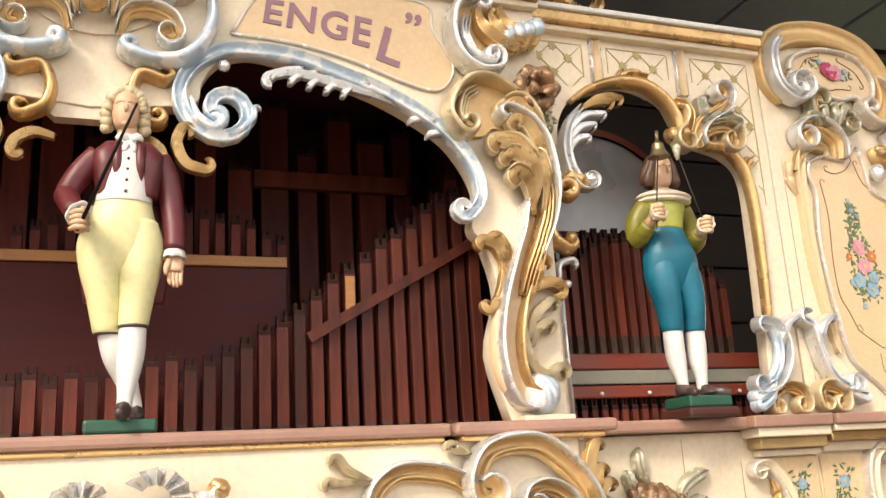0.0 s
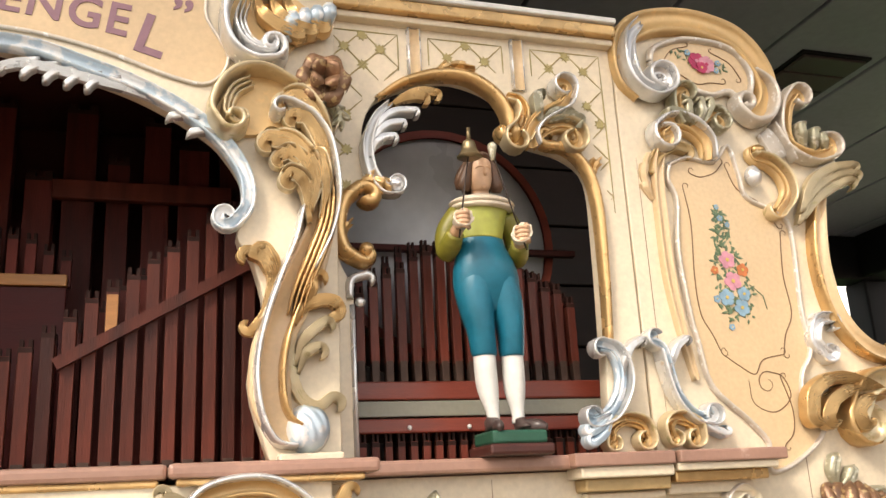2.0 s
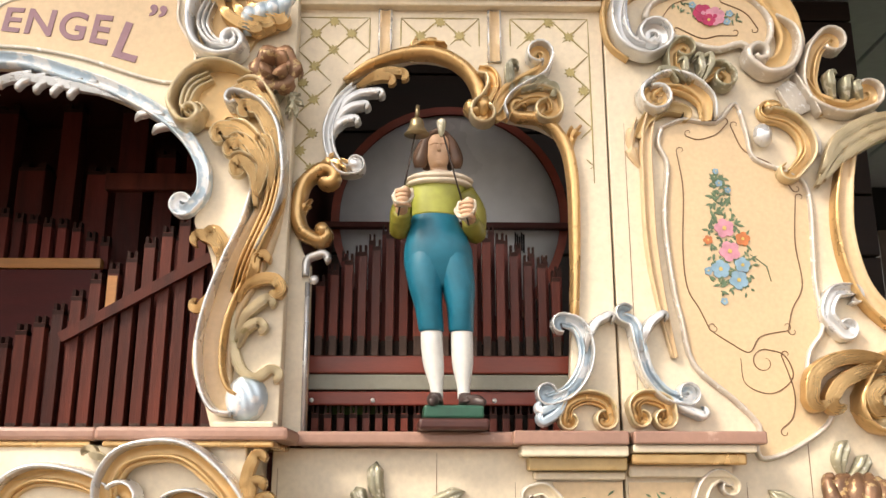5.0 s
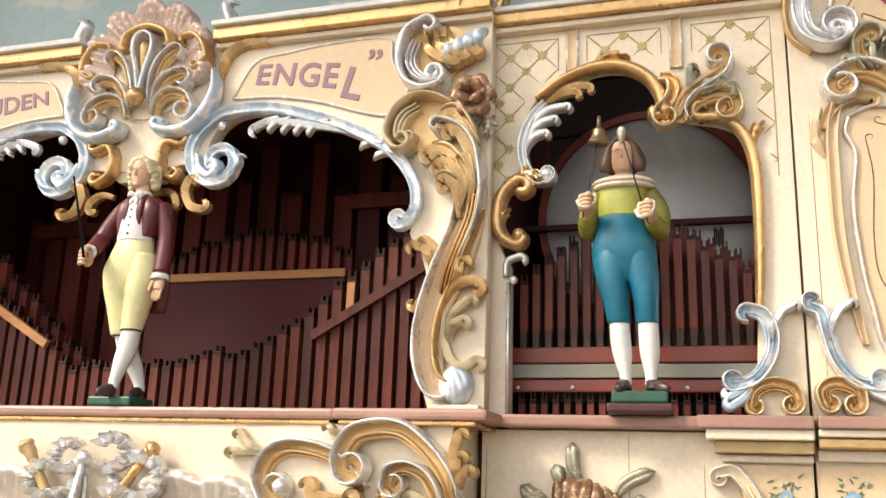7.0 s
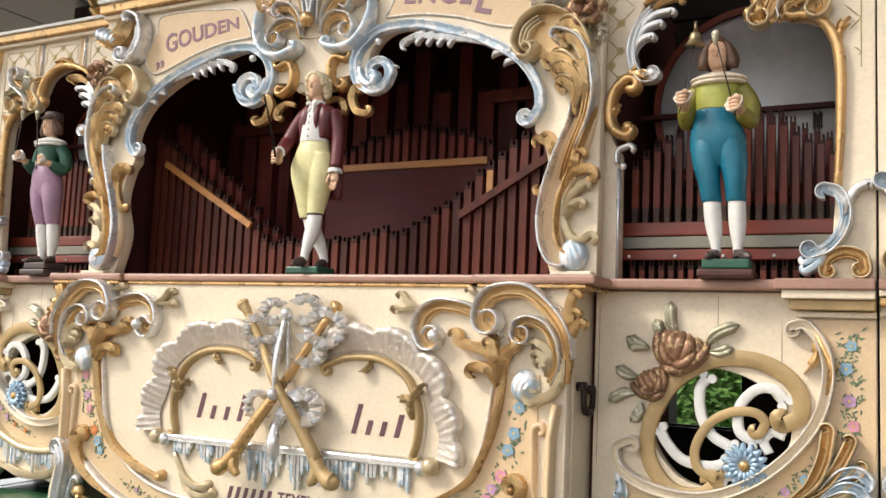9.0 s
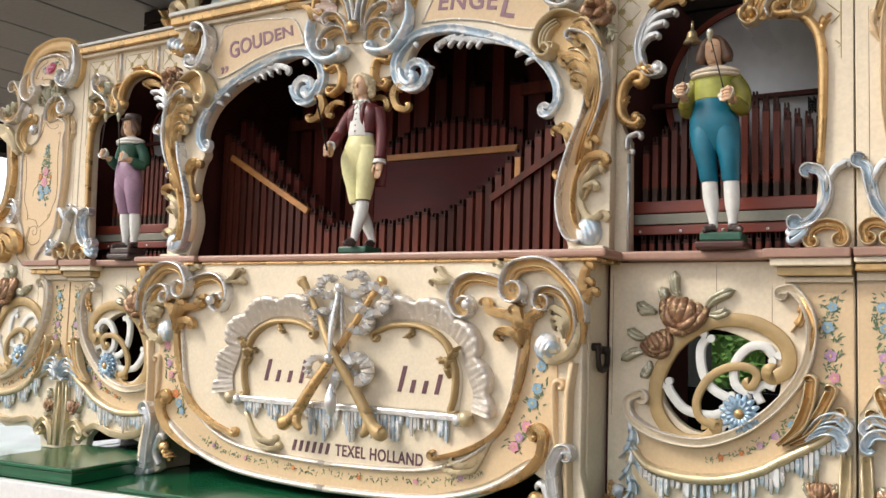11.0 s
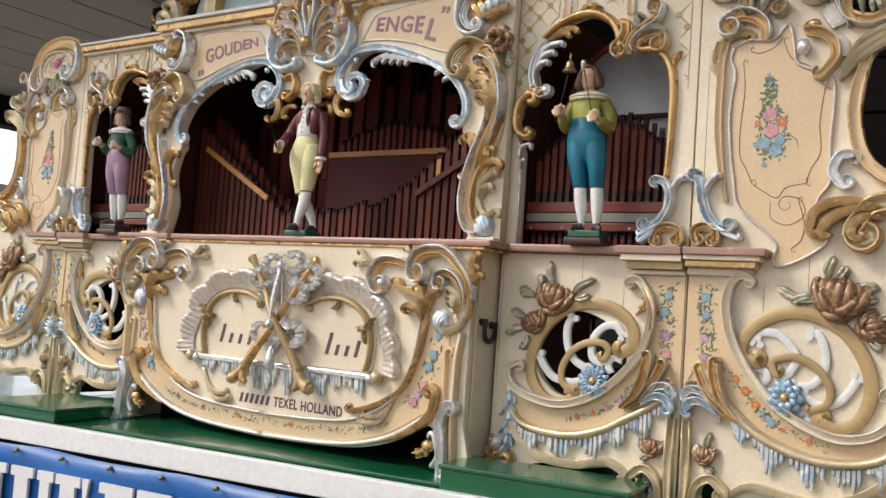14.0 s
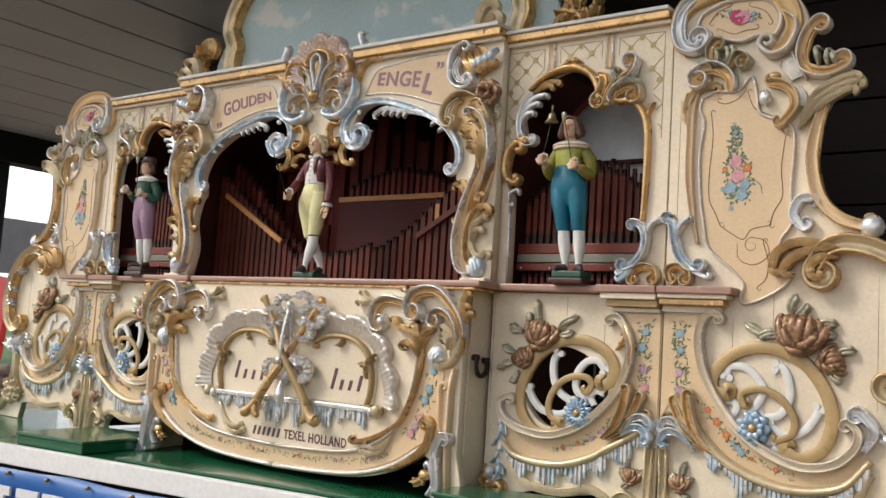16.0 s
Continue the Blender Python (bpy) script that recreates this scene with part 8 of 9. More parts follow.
def carved_head(bm, c, slot):
    """An egg-shaped carved head with brow, nose, lips and chin in low relief."""
    x, y, z = c
    loft(bm, [(x, y, z - 0.031, 0.006, 0.007), (x, y - 0.003, z - 0.026, 0.0135, 0.0165), (x, y - 0.002, z - 0.012, 0.0185, 0.0215), (x, y, z + 0.002, 0.0200, 0.0230), (x, y + 0.001, z + 0.018, 0.0200, 0.0235), (x, y + 0.003, z + 0.030, 0.0140, 0.0170), (x, y + 0.004, z + 0.034, 0.005, 0.006)], slot, 20, 3)
    smooth_tube(bm, [(x, y - 0.0215, z + 0.006), (x, y - 0.0265, z - 0.004), (x, y - 0.0215, z - 0.008)], [0.0018, 0.0036, 0.0024], slot, 8, 1, 3)
    smooth_tube(bm, [(x - 0.014, y - 0.0165, z + 0.0055), (x - 0.007, y - 0.0218, z + 0.0085), (x, y - 0.0222, z + 0.0065), (x + 0.007, y - 0.0218, z + 0.0085), (x + 0.014, y - 0.0165, z + 0.0055)], [0.0012, 0.0018, 0.0014, 0.0018, 0.0012], slot, 6, 1, 3)
    smooth_tube(bm, [(x - 0.006, y - 0.0190, z - 0.0150), (x, y - 0.0215, z - 0.0148), (x + 0.006, y - 0.0190, z - 0.0150)], [0.001, 0.0022, 0.001], slot, 6, 0.8, 3)
    ball(bm, (x, y - 0.0175, z - 0.0245), 0.006, slot, 8, (1.1, 0.8, 0.8))


def frill(bm, c, r0, r1, depth, slot, drop=0.008, waves=11, axis=(0, 0, 1)):
    """A carved ruffle: a wavy ring that flares from r0 to r1 along the axis."""
    ax = Vector(axis).normalized()
    e1 = ax.orthogonal().normalized()
    e2 = ax.cross(e1)
    n = waves * 4
    rows = []
    for r, h in ((r0, 0.0), (r0 * 0.4 + r1 * 0.6, depth * 0.3), (r1, depth), (r1 * 0.97, depth + 0.003), (r0 * 0.8, depth * 0.5 + 0.003)):
        rows.append([bm.verts.new(Vector(c) + (e1 * math.cos(a) + e2 * math.sin(a) * 0.8) * (r + 0.05 * r * math.sin(a * waves) * (r > r0)) - ax * (h + 0.25 * drop * math.sin(a * waves) * (r > r0))) for a in (2 * math.pi * k / n for k in range(n))])
    for a_, b_ in zip(rows, rows[1:] + rows[:1]):
        for k in range(n):
            f = bm.faces.new((a_[k], a_[(k + 1) % n], b_[(k + 1) % n], b_[k]))
            f.smooth, f.material_index = True, slot


def ringer(x, y, mats, label, turn, cap):
    """A carved page in knee breeches with both forearms raised, on a stepped plinth."""
    bm = bmesh.new()
    box(bm, -0.053, 0.053, -0.048, 0.040, 0.0, 0.017, 10, 0.005)
    box(bm, -0.045, 0.045, -0.040, 0.034, 0.0172, 0.037, 7, 0.004)
    # shoes, stockings and full breeches; the weight is on one leg
    loft(bm, [(-0.024, 0.012, 0.038, 0.010, 0.012), (-0.026, -0.006, 0.043, 0.0125, 0.024), (-0.027, 0.000, 0.052, 0.0115, 0.017), (-0.024, 0.004, 0.060, 0.009, 0.010)], 6, 14, 3)
    smooth_tube(bm, [(-0.027, -0.014, 0.045), (-0.031, -0.032, 0.043), (-0.034, -0.044, 0.0405)], [0.010, 0.0105, 0.005], 6, 10, 0.8)
    loft(bm, [(0.019, 0.012, 0.038, 0.010, 0.012), (0.022, -0.006, 0.043, 0.0125, 0.022), (0.021, 0.000, 0.052, 0.0115, 0.016), (0.018, 0.004, 0.060, 0.009, 0.010)], 6, 14, 3)
    smooth_tube(bm, [(0.024, -0.012, 0.045), (0.036, -0.028, 0.043), (0.046, -0.038, 0.0405)], [0.010, 0.0105, 0.005], 6, 10, 0.8)
    loft(bm, [(-0.023, 0.003, 0.050, 0.0098, 0.0110), (-0.024, 0.003, 0.068, 0.0102, 0.0115), (-0.028, 0.006, 0.100, 0.0160, 0.0180), (-0.031, 0.004, 0.130, 0.0172, 0.0190), (-0.032, 0.002, 0.160, 0.0170, 0.0180)], 5, 16)
    loft(bm, [(0.018, 0.003, 0.050, 0.0098, 0.0110), (0.018, 0.003, 0.068, 0.0102, 0.0115), (0.017, 0.006, 0.100, 0.0160, 0.0180), (0.016, 0.004, 0.130, 0.0172, 0.0190), (0.015, 0.002, 0.160, 0.0170, 0.0180)], 5, 16)
    loft(bm, [(-0.032, 0.002, 0.153, 0.0185, 0.0195), (-0.033, 0.001, 0.160, 0.0200, 0.0215), (-0.037, -0.002, 0.190, 0.0215, 0.0260), (-0.042, -0.002, 0.225, 0.0270, 0.0300), (-0.043, 0.000, 0.262, 0.0315, 0.0330), (-0.036, 0.000, 0.295, 0.0290, 0.0310)], 4, 18)
    loft(bm, [(0.015, 0.002, 0.153, 0.0185, 0.0195), (0.014, 0.001, 0.160, 0.0200, 0.0215), (0.013, -0.002, 0.190, 0.0215, 0.0260), (0.009, -0.002, 0.225, 0.0270, 0.0300), (0.001, 0.000, 0.262, 0.0315, 0.0330), (-0.010, 0.000, 0.295, 0.0290, 0.0310)], 4, 18)
    loft(bm, [(-0.021, 0.002, 0.222, 0.036, 0.018), (-0.021, 0.001, 0.250, 0.0530, 0.0310), (-0.022, -0.001, 0.280, 0.0545, 0.0360), (-0.024, -0.002, 0.305, 0.0485, 0.0350), (-0.027, -0.002, 0.326, 0.0405, 0.0305), (-0.028, -0.002, 0.345, 0.0355, 0.0275)], 4, 22)
    # shirt, sleeves, collar
    loft(bm, [(-0.028, -0.002, 0.338, 0.0370, 0.0290), (-0.027, -0.001, 0.352, 0.0385, 0.0300), (-0.024, 0.000, 0.380, 0.0440, 0.0310), (-0.021, 0.000, 0.398, 0.0450, 0.0290), (-0.021, 0.000, 0.412, 0.0250, 0.0210)], 2, 22)
    loft(bm, [(-0.021, -0.002, 0.396, 0.0520, 0.0370), (-0.021, -0.002, 0.400, 0.0560, 0.0400), (-0.021, -0.001, 0.407, 0.0460, 0.0330), (-0.021, 0.000, 0.415, 0.0200, 0.0180)], 8, 24, 3)
    loft(bm, [(-0.021, -0.002, 0.388, 0.0505, 0.0360), (-0.021, -0.002, 0.392, 0.0540, 0.0390), (-0.021, -0.001, 0.399, 0.0480, 0.0340)], 8, 24, 3)
    for sx, el, hc in ((-1, (-0.084, 0.010, 0.318), (-0.081, -0.056, 0.350)), (1, (0.040, 0.010, 0.315), (0.019, -0.056, 0.333))):
        sh = (-0.021 + sx * 0.040, 0.002, 0.384)
        smooth_tube(bm, [sh, ((sh[0] + el[0]) / 2 + sx * 0.008, 0.008, 0.352), el], [0.0180, 0.0185, 0.0155], 3, 12)
        w = tuple(e * 0.35 + h * 0.65 for e, h in zip(el, hc))
        smooth_tube(bm, [el, tuple((e + q) / 2 - 0.003 * (i == 2) for i, (e, q) in enumerate(zip(el, w))), w], [0.0165, 0.0170, 0.0135], 3, 12)
        ax = Vector(el) - Vector(hc)
        frill(bm, tuple(e * 0.12 + h * 0.88 for e, h in zip(el, hc)), 0.010, 0.0195, 0.018, 8, 0.006, 7, tuple(ax))
        smooth_tube(bm, [w, hc], [0.010, 0.010], 0, 10)
        fist(bm, hc, 0)
    # neck, head and bobbed hair
    smooth_tube(bm, [(-0.021, 0.001, 0.405), (-0.022, 0.000, 0.430)], [0.0150, 0.0140], 0, 12)
    hx, hz = -0.023, 0.450
    carved_head(bm, (hx, -0.004, hz), 0)
    loft(bm, [(hx, 0.012, hz - 0.024, 0.024, 0.016), (hx, 0.011, hz - 0.010, 0.0275, 0.0200), (hx, 0.008, hz + 0.010, 0.0255, 0.0225), (hx, 0.005, hz + 0.026, 0.0230, 0.0220), (hx, 0.004, hz + 0.037, 0.0120, 0.0130)], 1, 18, 3)
    for sx in (-1, 1):
        smooth_tube(bm, [(hx + sx * 0.008, -0.018, hz + 0.029), (hx + sx * 0.019, -0.013, hz + 0.018), (hx + sx * 0.0245, -0.009, hz), (hx + sx * 0.0285, -0.005, hz - 0.018), (hx + sx * 0.0290, -0.002, hz - 0.027)], [0.0045, 0.0070, 0.0095, 0.0120, 0.0070], 1, 10)
        smooth_tube(bm, [(hx + sx * 0.012, -0.014, hz + 0.028), (hx + sx * 0.023, -0.007, hz + 0.014), (hx + sx * 0.031, 0.001, hz - 0.008), (hx + sx * 0.031, 0.006, hz - 0.024)], [0.005, 0.008, 0.0105, 0.007], 1, 10)
    smooth_tube(bm, [(hx - 0.014, -0.017, hz + 0.026), (hx, -0.0225, hz + 0.030), (hx + 0.014, -0.017, hz + 0.026)], [0.0045, 0.0055, 0.0045], 1, 8)
    if cap:
        loft(bm, [(hx, 0.004, hz + 0.021, 0.0255, 0.0270), (hx, 0.004, hz + 0.036, 0.0265, 0.0280), (hx, 0.004, hz + 0.044, 0.0230, 0.0240), (hx, 0.004, hz + 0.046, 0.010, 0.010)], 9, 18, 3)
        loft(bm, [(hx, -0.020, hz + 0.019, 0.0200, 0.0160), (hx, -0.020, hz + 0.022, 0.0210, 0.0170), (hx, -0.016, hz + 0.026, 0.0190, 0.0130)], 9, 18, 2)
    ob = finish("carved_figure", bm, mats)
    ob.matrix_world = pose(x, y, 2.003, 0, 0, turn)
    return tagged(ob, label, "figure", "carved organ figures")


ringer(1.008, 0.016, (FLESH, HAIRBROWN, CHARTREUSE, OLIVESLEEVE, TEAL, STOCKING, SHOE, DARKGREEN, COLLAR, SHOE, PLINTHRED), "carved wooden bell ringer in yellow green shirt and teal breeches", 3, False)
ringer(-0.952, 0.020, (FLESH, HAIRBROWN, DARKGREEN, DARKGREEN, MAUVECLOTH, STOCKING, SHOE, SHOE, STOCKING, SHOE, SHOE), "carved wooden bell ringer in green jacket, mauve breeches and cap", 0, True)


def conductor():
    """A carved bandmaster striding on a low plinth: one arm hangs, the other is bent to hold a baton."""
    bm = bmesh.new()
    box(bm, -0.046, 0.046, -0.034, 0.042, 0.0, 0.018, 7, 0.004)
    # forward leg and rear leg
    smooth_tube(bm, [(0.004, -0.030, 0.030), (0.001, -0.046, 0.027), (-0.003, -0.064, 0.0225)], [0.0115, 0.0120, 0.006], 6, 10, 0.85)
    smooth_tube(bm, [(0.020, 0.030, 0.030), (0.022, 0.014, 0.027), (0.023, -0.004, 0.0225)], [0.0115, 0.0120, 0.006], 6, 10, 0.85)
    smooth_tube(bm, [(0.004, -0.030, 0.032), (0.005, -0.027, 0.050), (0.008, -0.018, 0.082), (0.011, -0.010, 0.112), (0.013, -0.006, 0.155)], [0.0100, 0.0108, 0.0160, 0.0185, 0.0175], 5, 14)
    smooth_tube(bm, [(0.020, 0.031, 0.032), (0.016, 0.030, 0.050), (0.004, 0.026, 0.082), (-0.009, 0.018, 0.112), (-0.019, 0.008, 0.155)], [0.0100, 0.0108, 0.0160, 0.0185, 0.0175], 5, 14)
    loft(bm, [(0.0125, -0.007, 0.143, 0.0190, 0.0200), (0.013, -0.006, 0.150, 0.0205, 0.0215), (0.016, -0.004, 0.185, 0.0240, 0.0270), (0.019, -0.002, 0.225, 0.0290, 0.0310), (0.020, 0.000, 0.262, 0.0310, 0.0330), (0.014, 0.000, 0.292, 0.0290, 0.0310)], 4, 18)
    loft(bm, [(-0.020, 0.010, 0.136, 0.0180, 0.0195), (-0.021, 0.008, 0.143, 0.0195, 0.0210), (-0.026, 0.004, 0.185, 0.0235, 0.0265), (-0.032, 0.001, 0.225, 0.0285, 0.0310), (-0.033, 0.000, 0.262, 0.0310, 0.0330), (-0.024, 0.000, 0.292, 0.0290, 0.0310)], 4, 18)
    loft(bm, [(0.0125, -0.007, 0.141, 0.0192, 0.0202), (0.0125, -0.007, 0.145, 0.0196, 0.0206)], 6, 18, 1)
    loft(bm, [(-0.020, 0.010, 0.134, 0.0182, 0.0197), (-0.020, 0.010, 0.138, 0.0186, 0.0201)], 6, 18, 1)
    loft(bm, [(-0.007, 0.004, 0.212, 0.034, 0.018), (-0.007, 0.002, 0.240, 0.0520, 0.0310), (-0.007, 0.000, 0.266, 0.0530, 0.0350), (-0.007, -0.002, 0.290, 0.0470, 0.0345), (-0.005, -0.002, 0.315, 0.0390, 0.0300), (-0.004, -0.002, 0.332, 0.0365, 0.0280)], 4, 22)
    # waistcoat, short-fronted coat with lapels and tails
    loft(bm, [(-0.004, -0.004, 0.318, 0.0380, 0.0290), (-0.004, -0.005, 0.327, 0.0375, 0.0290), (-0.002, -0.006, 0.360, 0.0340, 0.0290), (0.000, -0.004, 0.392, 0.0280, 0.0270), (0.000, 0.000, 0.408, 0.0180, 0.0180)], 8, 22)
    for sx in (-1, 1):
        loft(bm, [(sx * 0.026, 0.003, 0.326, 0.0150, 0.0270), (sx * 0.027, 0.002, 0.345, 0.0175, 0.0295), (sx * 0.027, 0.002, 0.372, 0.0215, 0.0320), (sx * 0.026, 0.003, 0.392, 0.0230, 0.0290), (sx * 0.018, 0.003, 0.408, 0.0170, 0.0210)], 2, 18, 4, 2.4)
        smooth_tube(bm, [(sx * 0.015, -0.027, 0.345), (sx * 0.015, -0.031, 0.372), (sx * 0.015, -0.025, 0.398), (sx * 0.013, -0.010, 0.412)], [0.004, 0.0065, 0.0065, 0.005], 2, 8, 0.7)
        smooth_tube(bm, [(sx * 0.018, 0.020, 0.345), (sx * 0.028, 0.028, 0.290), (sx * 0.034, 0.034, 0.230), (sx * 0.034, 0.036, 0.185)], [0.024, 0.027, 0.025, 0.020], 2, 12, 0.45)
    loft(bm, [(0, 0.022, 0.290, 0.034, 0.014), (0, 0.018, 0.340, 0.034, 0.016), (0, 0.012, 0.395, 0.034, 0.018)], 2, 16)
    for k in range(4):
        ball(bm, (-0.003 + 0.0008 * k, -0.0345 + 0.0003 * k, 0.329 + 0.016 * k), 0.0023, 6, 6)
    for sx in (-1, 1):
        smooth_tube(bm, [(0, -0.026, 0.407), (sx * 0.010, -0.030, 0.411), (sx * 0.018, -0.026, 0.408)], [0.004, 0.0058, 0.003], 8, 8, 0.6)
        smooth_tube(bm, [(0, -0.027, 0.405), (sx * 0.005, -0.031, 0.396), (sx * 0.007, -0.031, 0.388)], [0.003, 0.0045, 0.003], 8, 8, 0.6)
    smooth_tube(bm, [(0, -0.001, 0.404), (-0.001, -0.002, 0.420)], [0.0195, 0.0170], 8, 12)
    smooth_tube(bm, [(-0.001, -0.002, 0.412), (-0.003, -0.002, 0.436)], [0.0145, 0.0140], 0, 12)
    hx, hz = -0.006, 0.458
    carved_head(bm, (hx, -0.004, hz), 0)
    loft(bm, [(hx, 0.013, hz - 0.018, 0.0200, 0.0150), (hx, 0.011, hz, 0.0260, 0.0210), (hx, 0.008, hz + 0.018, 0.0260, 0.0240), (hx, 0.005, hz + 0.031, 0.0200, 0.0200), (hx, 0.004, hz + 0.037, 0.0090, 0.0100)], 1, 18, 3)
    curl = random.Random(5)
    for k in range(13):
        a = math.pi * k / 12
        ball(bm, (hx + 0.0235 * math.cos(a), -0.011 - 0.007 * math.sin(a), hz + 0.004 + 0.025 * math.sin(a)), curl.uniform(0.0062, 0.0088), 1, 8, (1, 0.9, 1))
    for sx in (-1, 1):
        for k in range(4):
            ball(bm, (hx + sx * (0.0255 + 0.001 * (k % 2)), -0.006 + 0.003 * k, hz + 0.006 - 0.010 * k), curl.uniform(0.0085, 0.0105), 1, 8)
            ball(bm, (hx + sx * 0.0235, 0.010, hz + 0.012 - 0.010 * k), 0.0105, 1, 8)
    # hanging arm with frilled cuff and open hand
    smooth_tube(bm, [(0.041, 0.003, 0.392), (0.053, 0.004, 0.362), (0.060, 0.003, 0.325), (0.064, -0.004, 0.285), (0.065, -0.010, 0.252)], [0.0170, 0.0180, 0.0165, 0.0155, 0.0150], 3, 12)
    frill(bm, (0.065, -0.010, 0.254), 0.012, 0.0185, 0.011, 8, 0.005, 7)
    smooth_tube(bm, [(0.065, -0.011, 0.248), (0.066, -0.013, 0.232), (0.066, -0.015, 0.220)], [0.0090, 0.0115, 0.0105], 0, 10, 0.7)
    for k in range(4):
        smooth_tube(bm, [(0.059 + 0.0048 * k, -0.015, 0.222), (0.058 + 0.0050 * k, -0.018, 0.208), (0.060 + 0.0044 * k, -0.020, 0.196 + 0.003 * abs(k - 1.5))], [0.0034, 0.0033, 0.0022], 0, 6, 1, 2)
    smooth_tube(bm, [(0.057, -0.018, 0.236), (0.053, -0.022, 0.224), (0.053, -0.024, 0.214)], [0.0042, 0.0038, 0.0025], 0, 6, 1, 2)
    # bent arm with the jointed elbow
    smooth_tube(bm, [(-0.041, 0.003, 0.392), (-0.058, 0.002, 0.370), (-0.074, -0.003, 0.342), (-0.080, -0.010, 0.322)], [0.0170, 0.0180, 0.0170, 0.0160], 3, 12)
    smooth_tube(bm, [(-0.080, -0.008, 0.326), (-0.073, -0.032, 0.306), (-0.066, -0.052, 0.290)], [0.0168, 0.0155, 0.0145], 3, 12)
    frill(bm, (-0.064, -0.056, 0.288), 0.011, 0.0190, 0.014, 8, 0.005, 7, (-0.25, 0.8, 0.35))
    smooth_tube(bm, [(-0.066, -0.054, 0.288), (-0.061, -0.066, 0.278)], [0.0100, 0.0105], 0, 10)
    fist(bm, (-0.059, -0.072, 0.270), 0)
    ob = finish("carved_figure", bm, (FLESH, WIG, BURGUNDY, BURGUNDY, YELLOWCLOTH, STOCKING, SHOE, DARKGREEN, STOCKING))
    ob.matrix_world = pose(0.055, -0.050, 2.003, 0, 0, 0)
    tagged(ob, "carved wooden conductor in burgundy tailcoat and pale yellow breeches", "figure", "carved organ figures")


conductor()
bm = bmesh.new()
tube(bm, [(-0.006, -0.122, 2.262), (0.022, -0.180, 2.315), (0.060, -0.262, 2.386)], [0.0028, 0.0024, 0.0016], 0, 8)
tagged(finish("baton", bm, BLACK), "thin black baton held by the conductor figure", "baton")
for (x0, z0), (tx, tz), hb in (((0.927, 2.345), (0.951, 2.476), True), ((1.027, 2.330), (0.990, 2.475), False), ((-1.043, 2.345), (-1.030, 2.480), False), ((-0.943, 2.330), (-0.965, 2.475), False)):
    hold = thing("bell_on_rod" if hb else "bell_mallet", "small dull brass bell on a thin iron rod" if hb else "thin iron rod with an olive wooden mallet head", "bell" if hb else "mallet", "bells and mallets")
    yb = -0.042
    bm = bmesh.new()
    tube(bm, [(x0 - (tx - x0) * 0.15, yb - 0.008, z0 - 0.02), (x0 * 0.5 + tx * 0.5, yb - 0.002, (z0 + tz) / 2), (tx, yb, tz)], 0.0014, 0, 6)
    part("rod", bm, IRON, hold)
    bm = bmesh.new()
    if hb:
        smooth_tube(bm, [(tx, yb, tz - 0.014), (tx, yb, tz - 0.011), (tx, yb, tz - 0.002), (tx, yb, tz + 0.010), (tx, yb, tz + 0.015)], [0.0205, 0.0180, 0.0125, 0.0100, 0.0040], 0, 16)
        tube(bm, [(tx, yb, tz + 0.013), (tx + 0.001, yb, tz + 0.036)], [0.0038, 0.0030], 0, 8)
    else:
        smooth_tube(bm, [(tx, yb, tz - 0.016), (tx, yb, tz - 0.008), (tx, yb, tz + 0.008), (tx, yb, tz + 0.014)], [0.0028, 0.0050, 0.0078, 0.0040], 0, 10)
    part("bell" if hb else "mallet_head", bm, BRASS if hb else LEAF, hold)

# ---- far surroundings, seen past the wings ----
bm = bmesh.new()
rs = random.Random(3)
for k in range(70):
    x, z = -17 + 9 * rs.random(), 0
    r = rs.uniform(0.12, 0.25)
    ball(bm, (-18.8 + 0.045 * k + 0.1 * rs.random(), 5.0 + 0.085 * k, r * 0.6 + 0.22 * (k % 3)), r, 0, 7, (1.0, 1.2, 0.75))
tagged(finish("stone_wall", bm, STONE), "low rubble stone wall at the edge of the yard", "wall", kind="stuff")
cart = thing("red_cart", "red painted cart body with a grey awning on pale poles", "cart")
cart.location, cart.scale = (-0.25, 0, 0.0), (1, 1, 0.8)
bm = bmesh.new()
prism(bm, [(-15.6, 0.75), (-14.0, 0.75), (-13.4, 1.2), (-13.2, 3.0), (-13.9, 3.1), (-14.3, 2.3), (-14.9, 1.6), (-15.9, 1.3)], 6.4, 6.5)
part("side_panel", bm, REDPAINT, cart)
bm = bmesh.new()
prism(bm, [(-16.6, 3.55), (-14.6, 4.35), (-12.9, 4.3), (-12.9, 3.1), (-13.6, 4.0), (-15.0, 3.95)], 6.0, 7.4)
part("awning", bm, CANVAS, cart)
for a, b in (((-16.5, 6.3, 3.5), (-14.0, 6.3, 2.6)), ((-15.3, 6.3, 4.1), (-14.2, 6.4, 2.7)), ((-14.6, 6.3, 4.1), (-13.9, 6.4, 2.8))):
    bm = bmesh.new()
    tube(bm, [a, b], 0.06, 0, 8)
    part("pole", bm, PALEWOOD, cart)
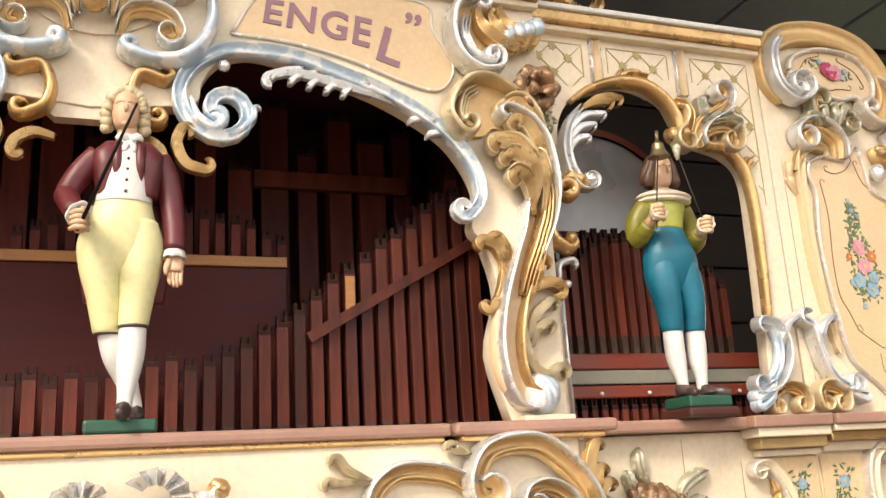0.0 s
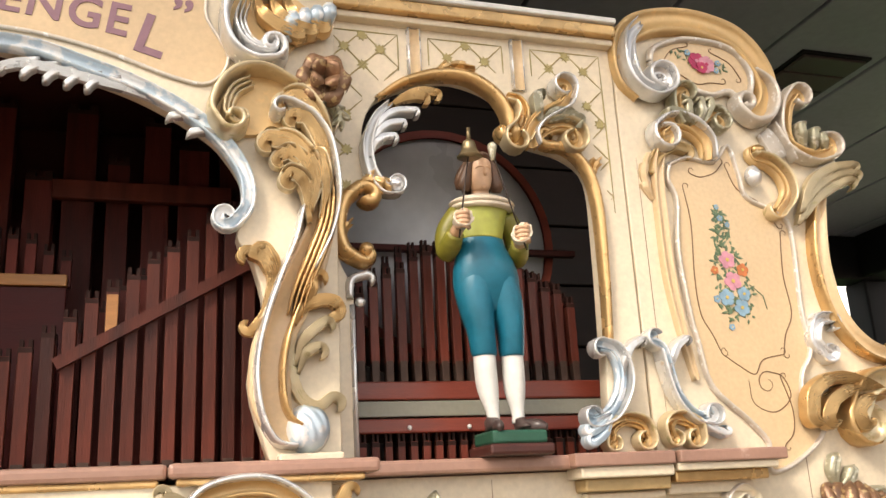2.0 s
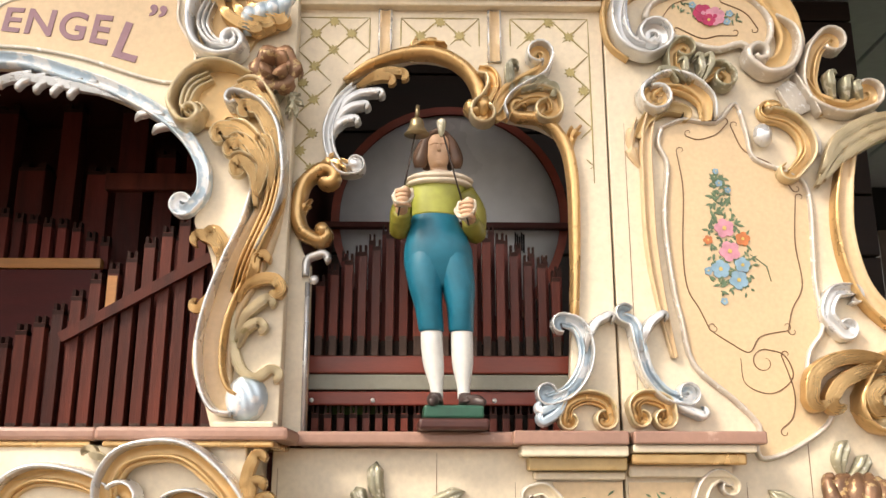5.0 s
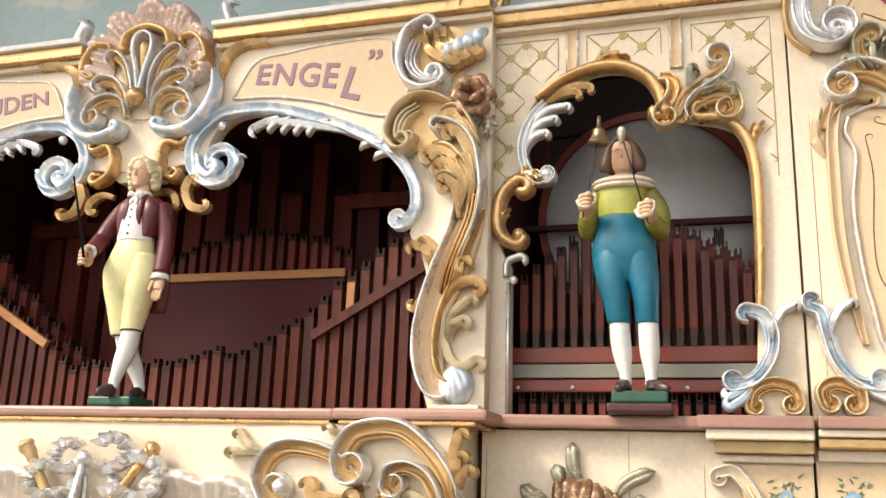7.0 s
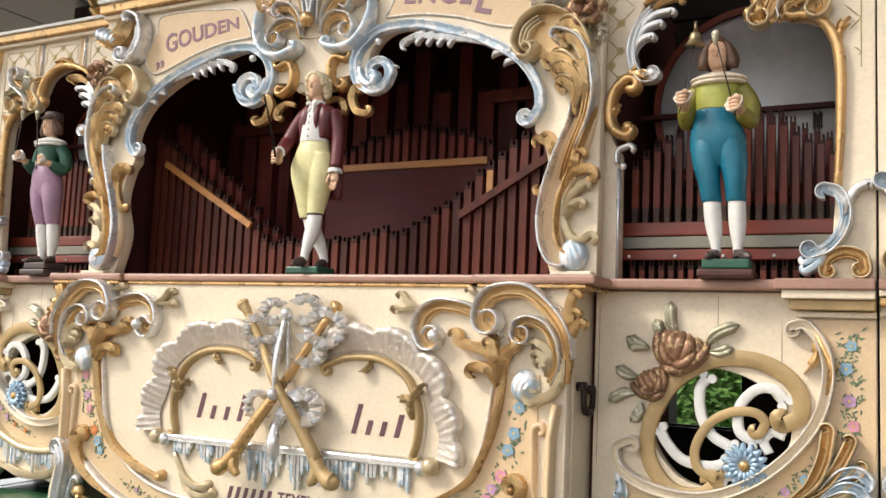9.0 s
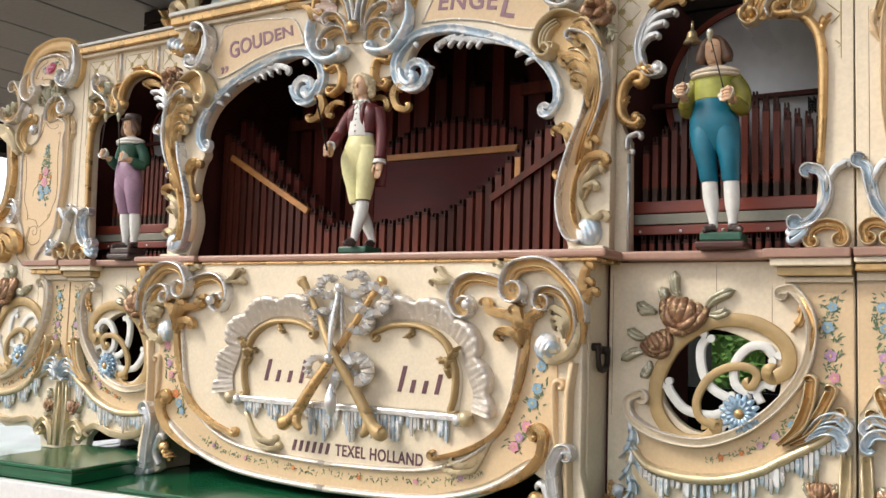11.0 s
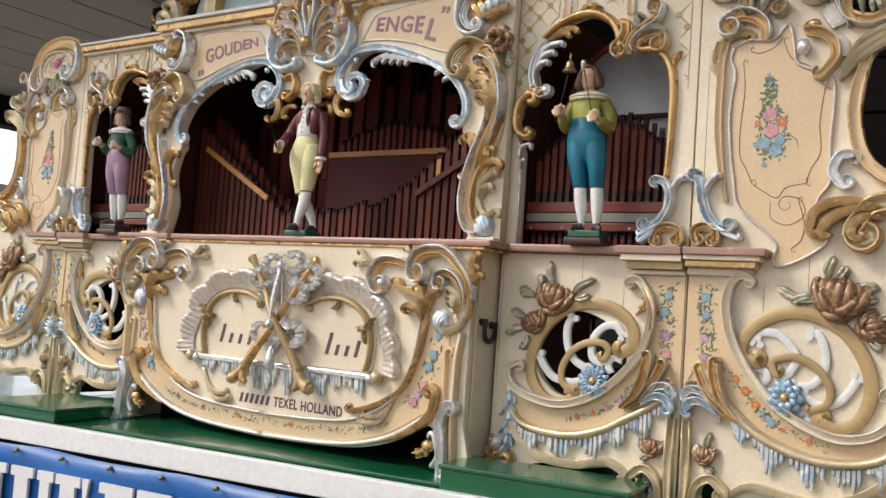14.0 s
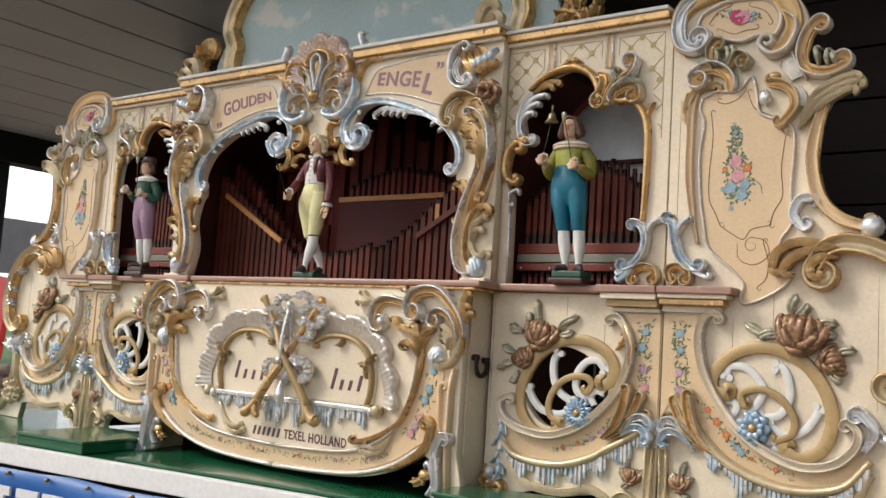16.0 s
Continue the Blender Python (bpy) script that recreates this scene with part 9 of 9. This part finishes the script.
for wx in (-15.2, -13.9):
    bm = bmesh.new()
    pts = [(wx + 0.42 * math.cos(a), 6.3, 0.44 + 0.42 * math.sin(a)) for a in (2 * math.pi * k / 24 for k in range(25))]
    tube(bm, pts, 0.035, 0, 6)
    for k in range(4):
        a = math.pi * k / 4
        tube(bm, [(wx + 0.42 * math.cos(a), 6.3, 0.44 + 0.42 * math.sin(a)), (wx - 0.42 * math.cos(a), 6.3, 0.44 - 0.42 * math.sin(a))], 0.018, 0, 6)
    part("wheel", bm, IRON, cart)
for tx, ty, th in ((-22.6, 8.0, 5.6), (-29, 10.2, 6.0), (-35, 12.0, 8.0), (-24.5, 6.6, 5.0)):
    t = thing("tree", "leafy green broad crowned tree beyond the yard", "tree", "yard trees")
    bm = bmesh.new()
    smooth_tube(bm, [(tx, ty, 0), (tx + 0.1, ty, th * 0.3), (tx, ty + 0.1, th * 0.6)], [0.22, 0.16, 0.08], 0, 9)
    for k in range(6):
        a = k * 1.05
        smooth_tube(bm, [(tx, ty, th * (0.3 + 0.05 * k)), (tx + math.cos(a) * th * 0.14, ty + math.sin(a) * th * 0.14, th * (0.45 + 0.05 * k)), (tx + math.cos(a) * th * 0.26, ty + math.sin(a) * th * 0.26, th * (0.52 + 0.06 * k))], [0.09, 0.06, 0.03], 0, 7)
    part("trunk", bm, BARK, t)
    verts, faces = [], []
    clumps = [(rs.gauss(0, 0.17), rs.gauss(0, 0.17), rs.uniform(0.42, 0.98)) for _ in range(34)]
    for k in range(5200):
        c = clumps[k % 34]
        p = Vector((tx + c[0] * th + rs.gauss(0, 0.05) * th, ty + c[1] * th + rs.gauss(0, 0.05) * th, c[2] * th + rs.gauss(0, 0.04) * th))
        d = Vector((rs.gauss(0, 1), rs.gauss(0, 1), rs.gauss(0, 1))).normalized()
        e = d.orthogonal().normalized()
        sz = rs.uniform(0.06, 0.13)
        i0 = len(verts)
        verts += [p - d * sz, p + e * sz * 0.5, p + d * sz, p - e * sz * 0.5]
        faces.append((i0, i0 + 1, i0 + 2, i0 + 3))
    me = bpy.data.meshes.new("crown")
    me.from_pydata(verts, [], faces)
    me.materials.append(FOLIAGE)
    cr = new("crown", me)
    cr.parent = t
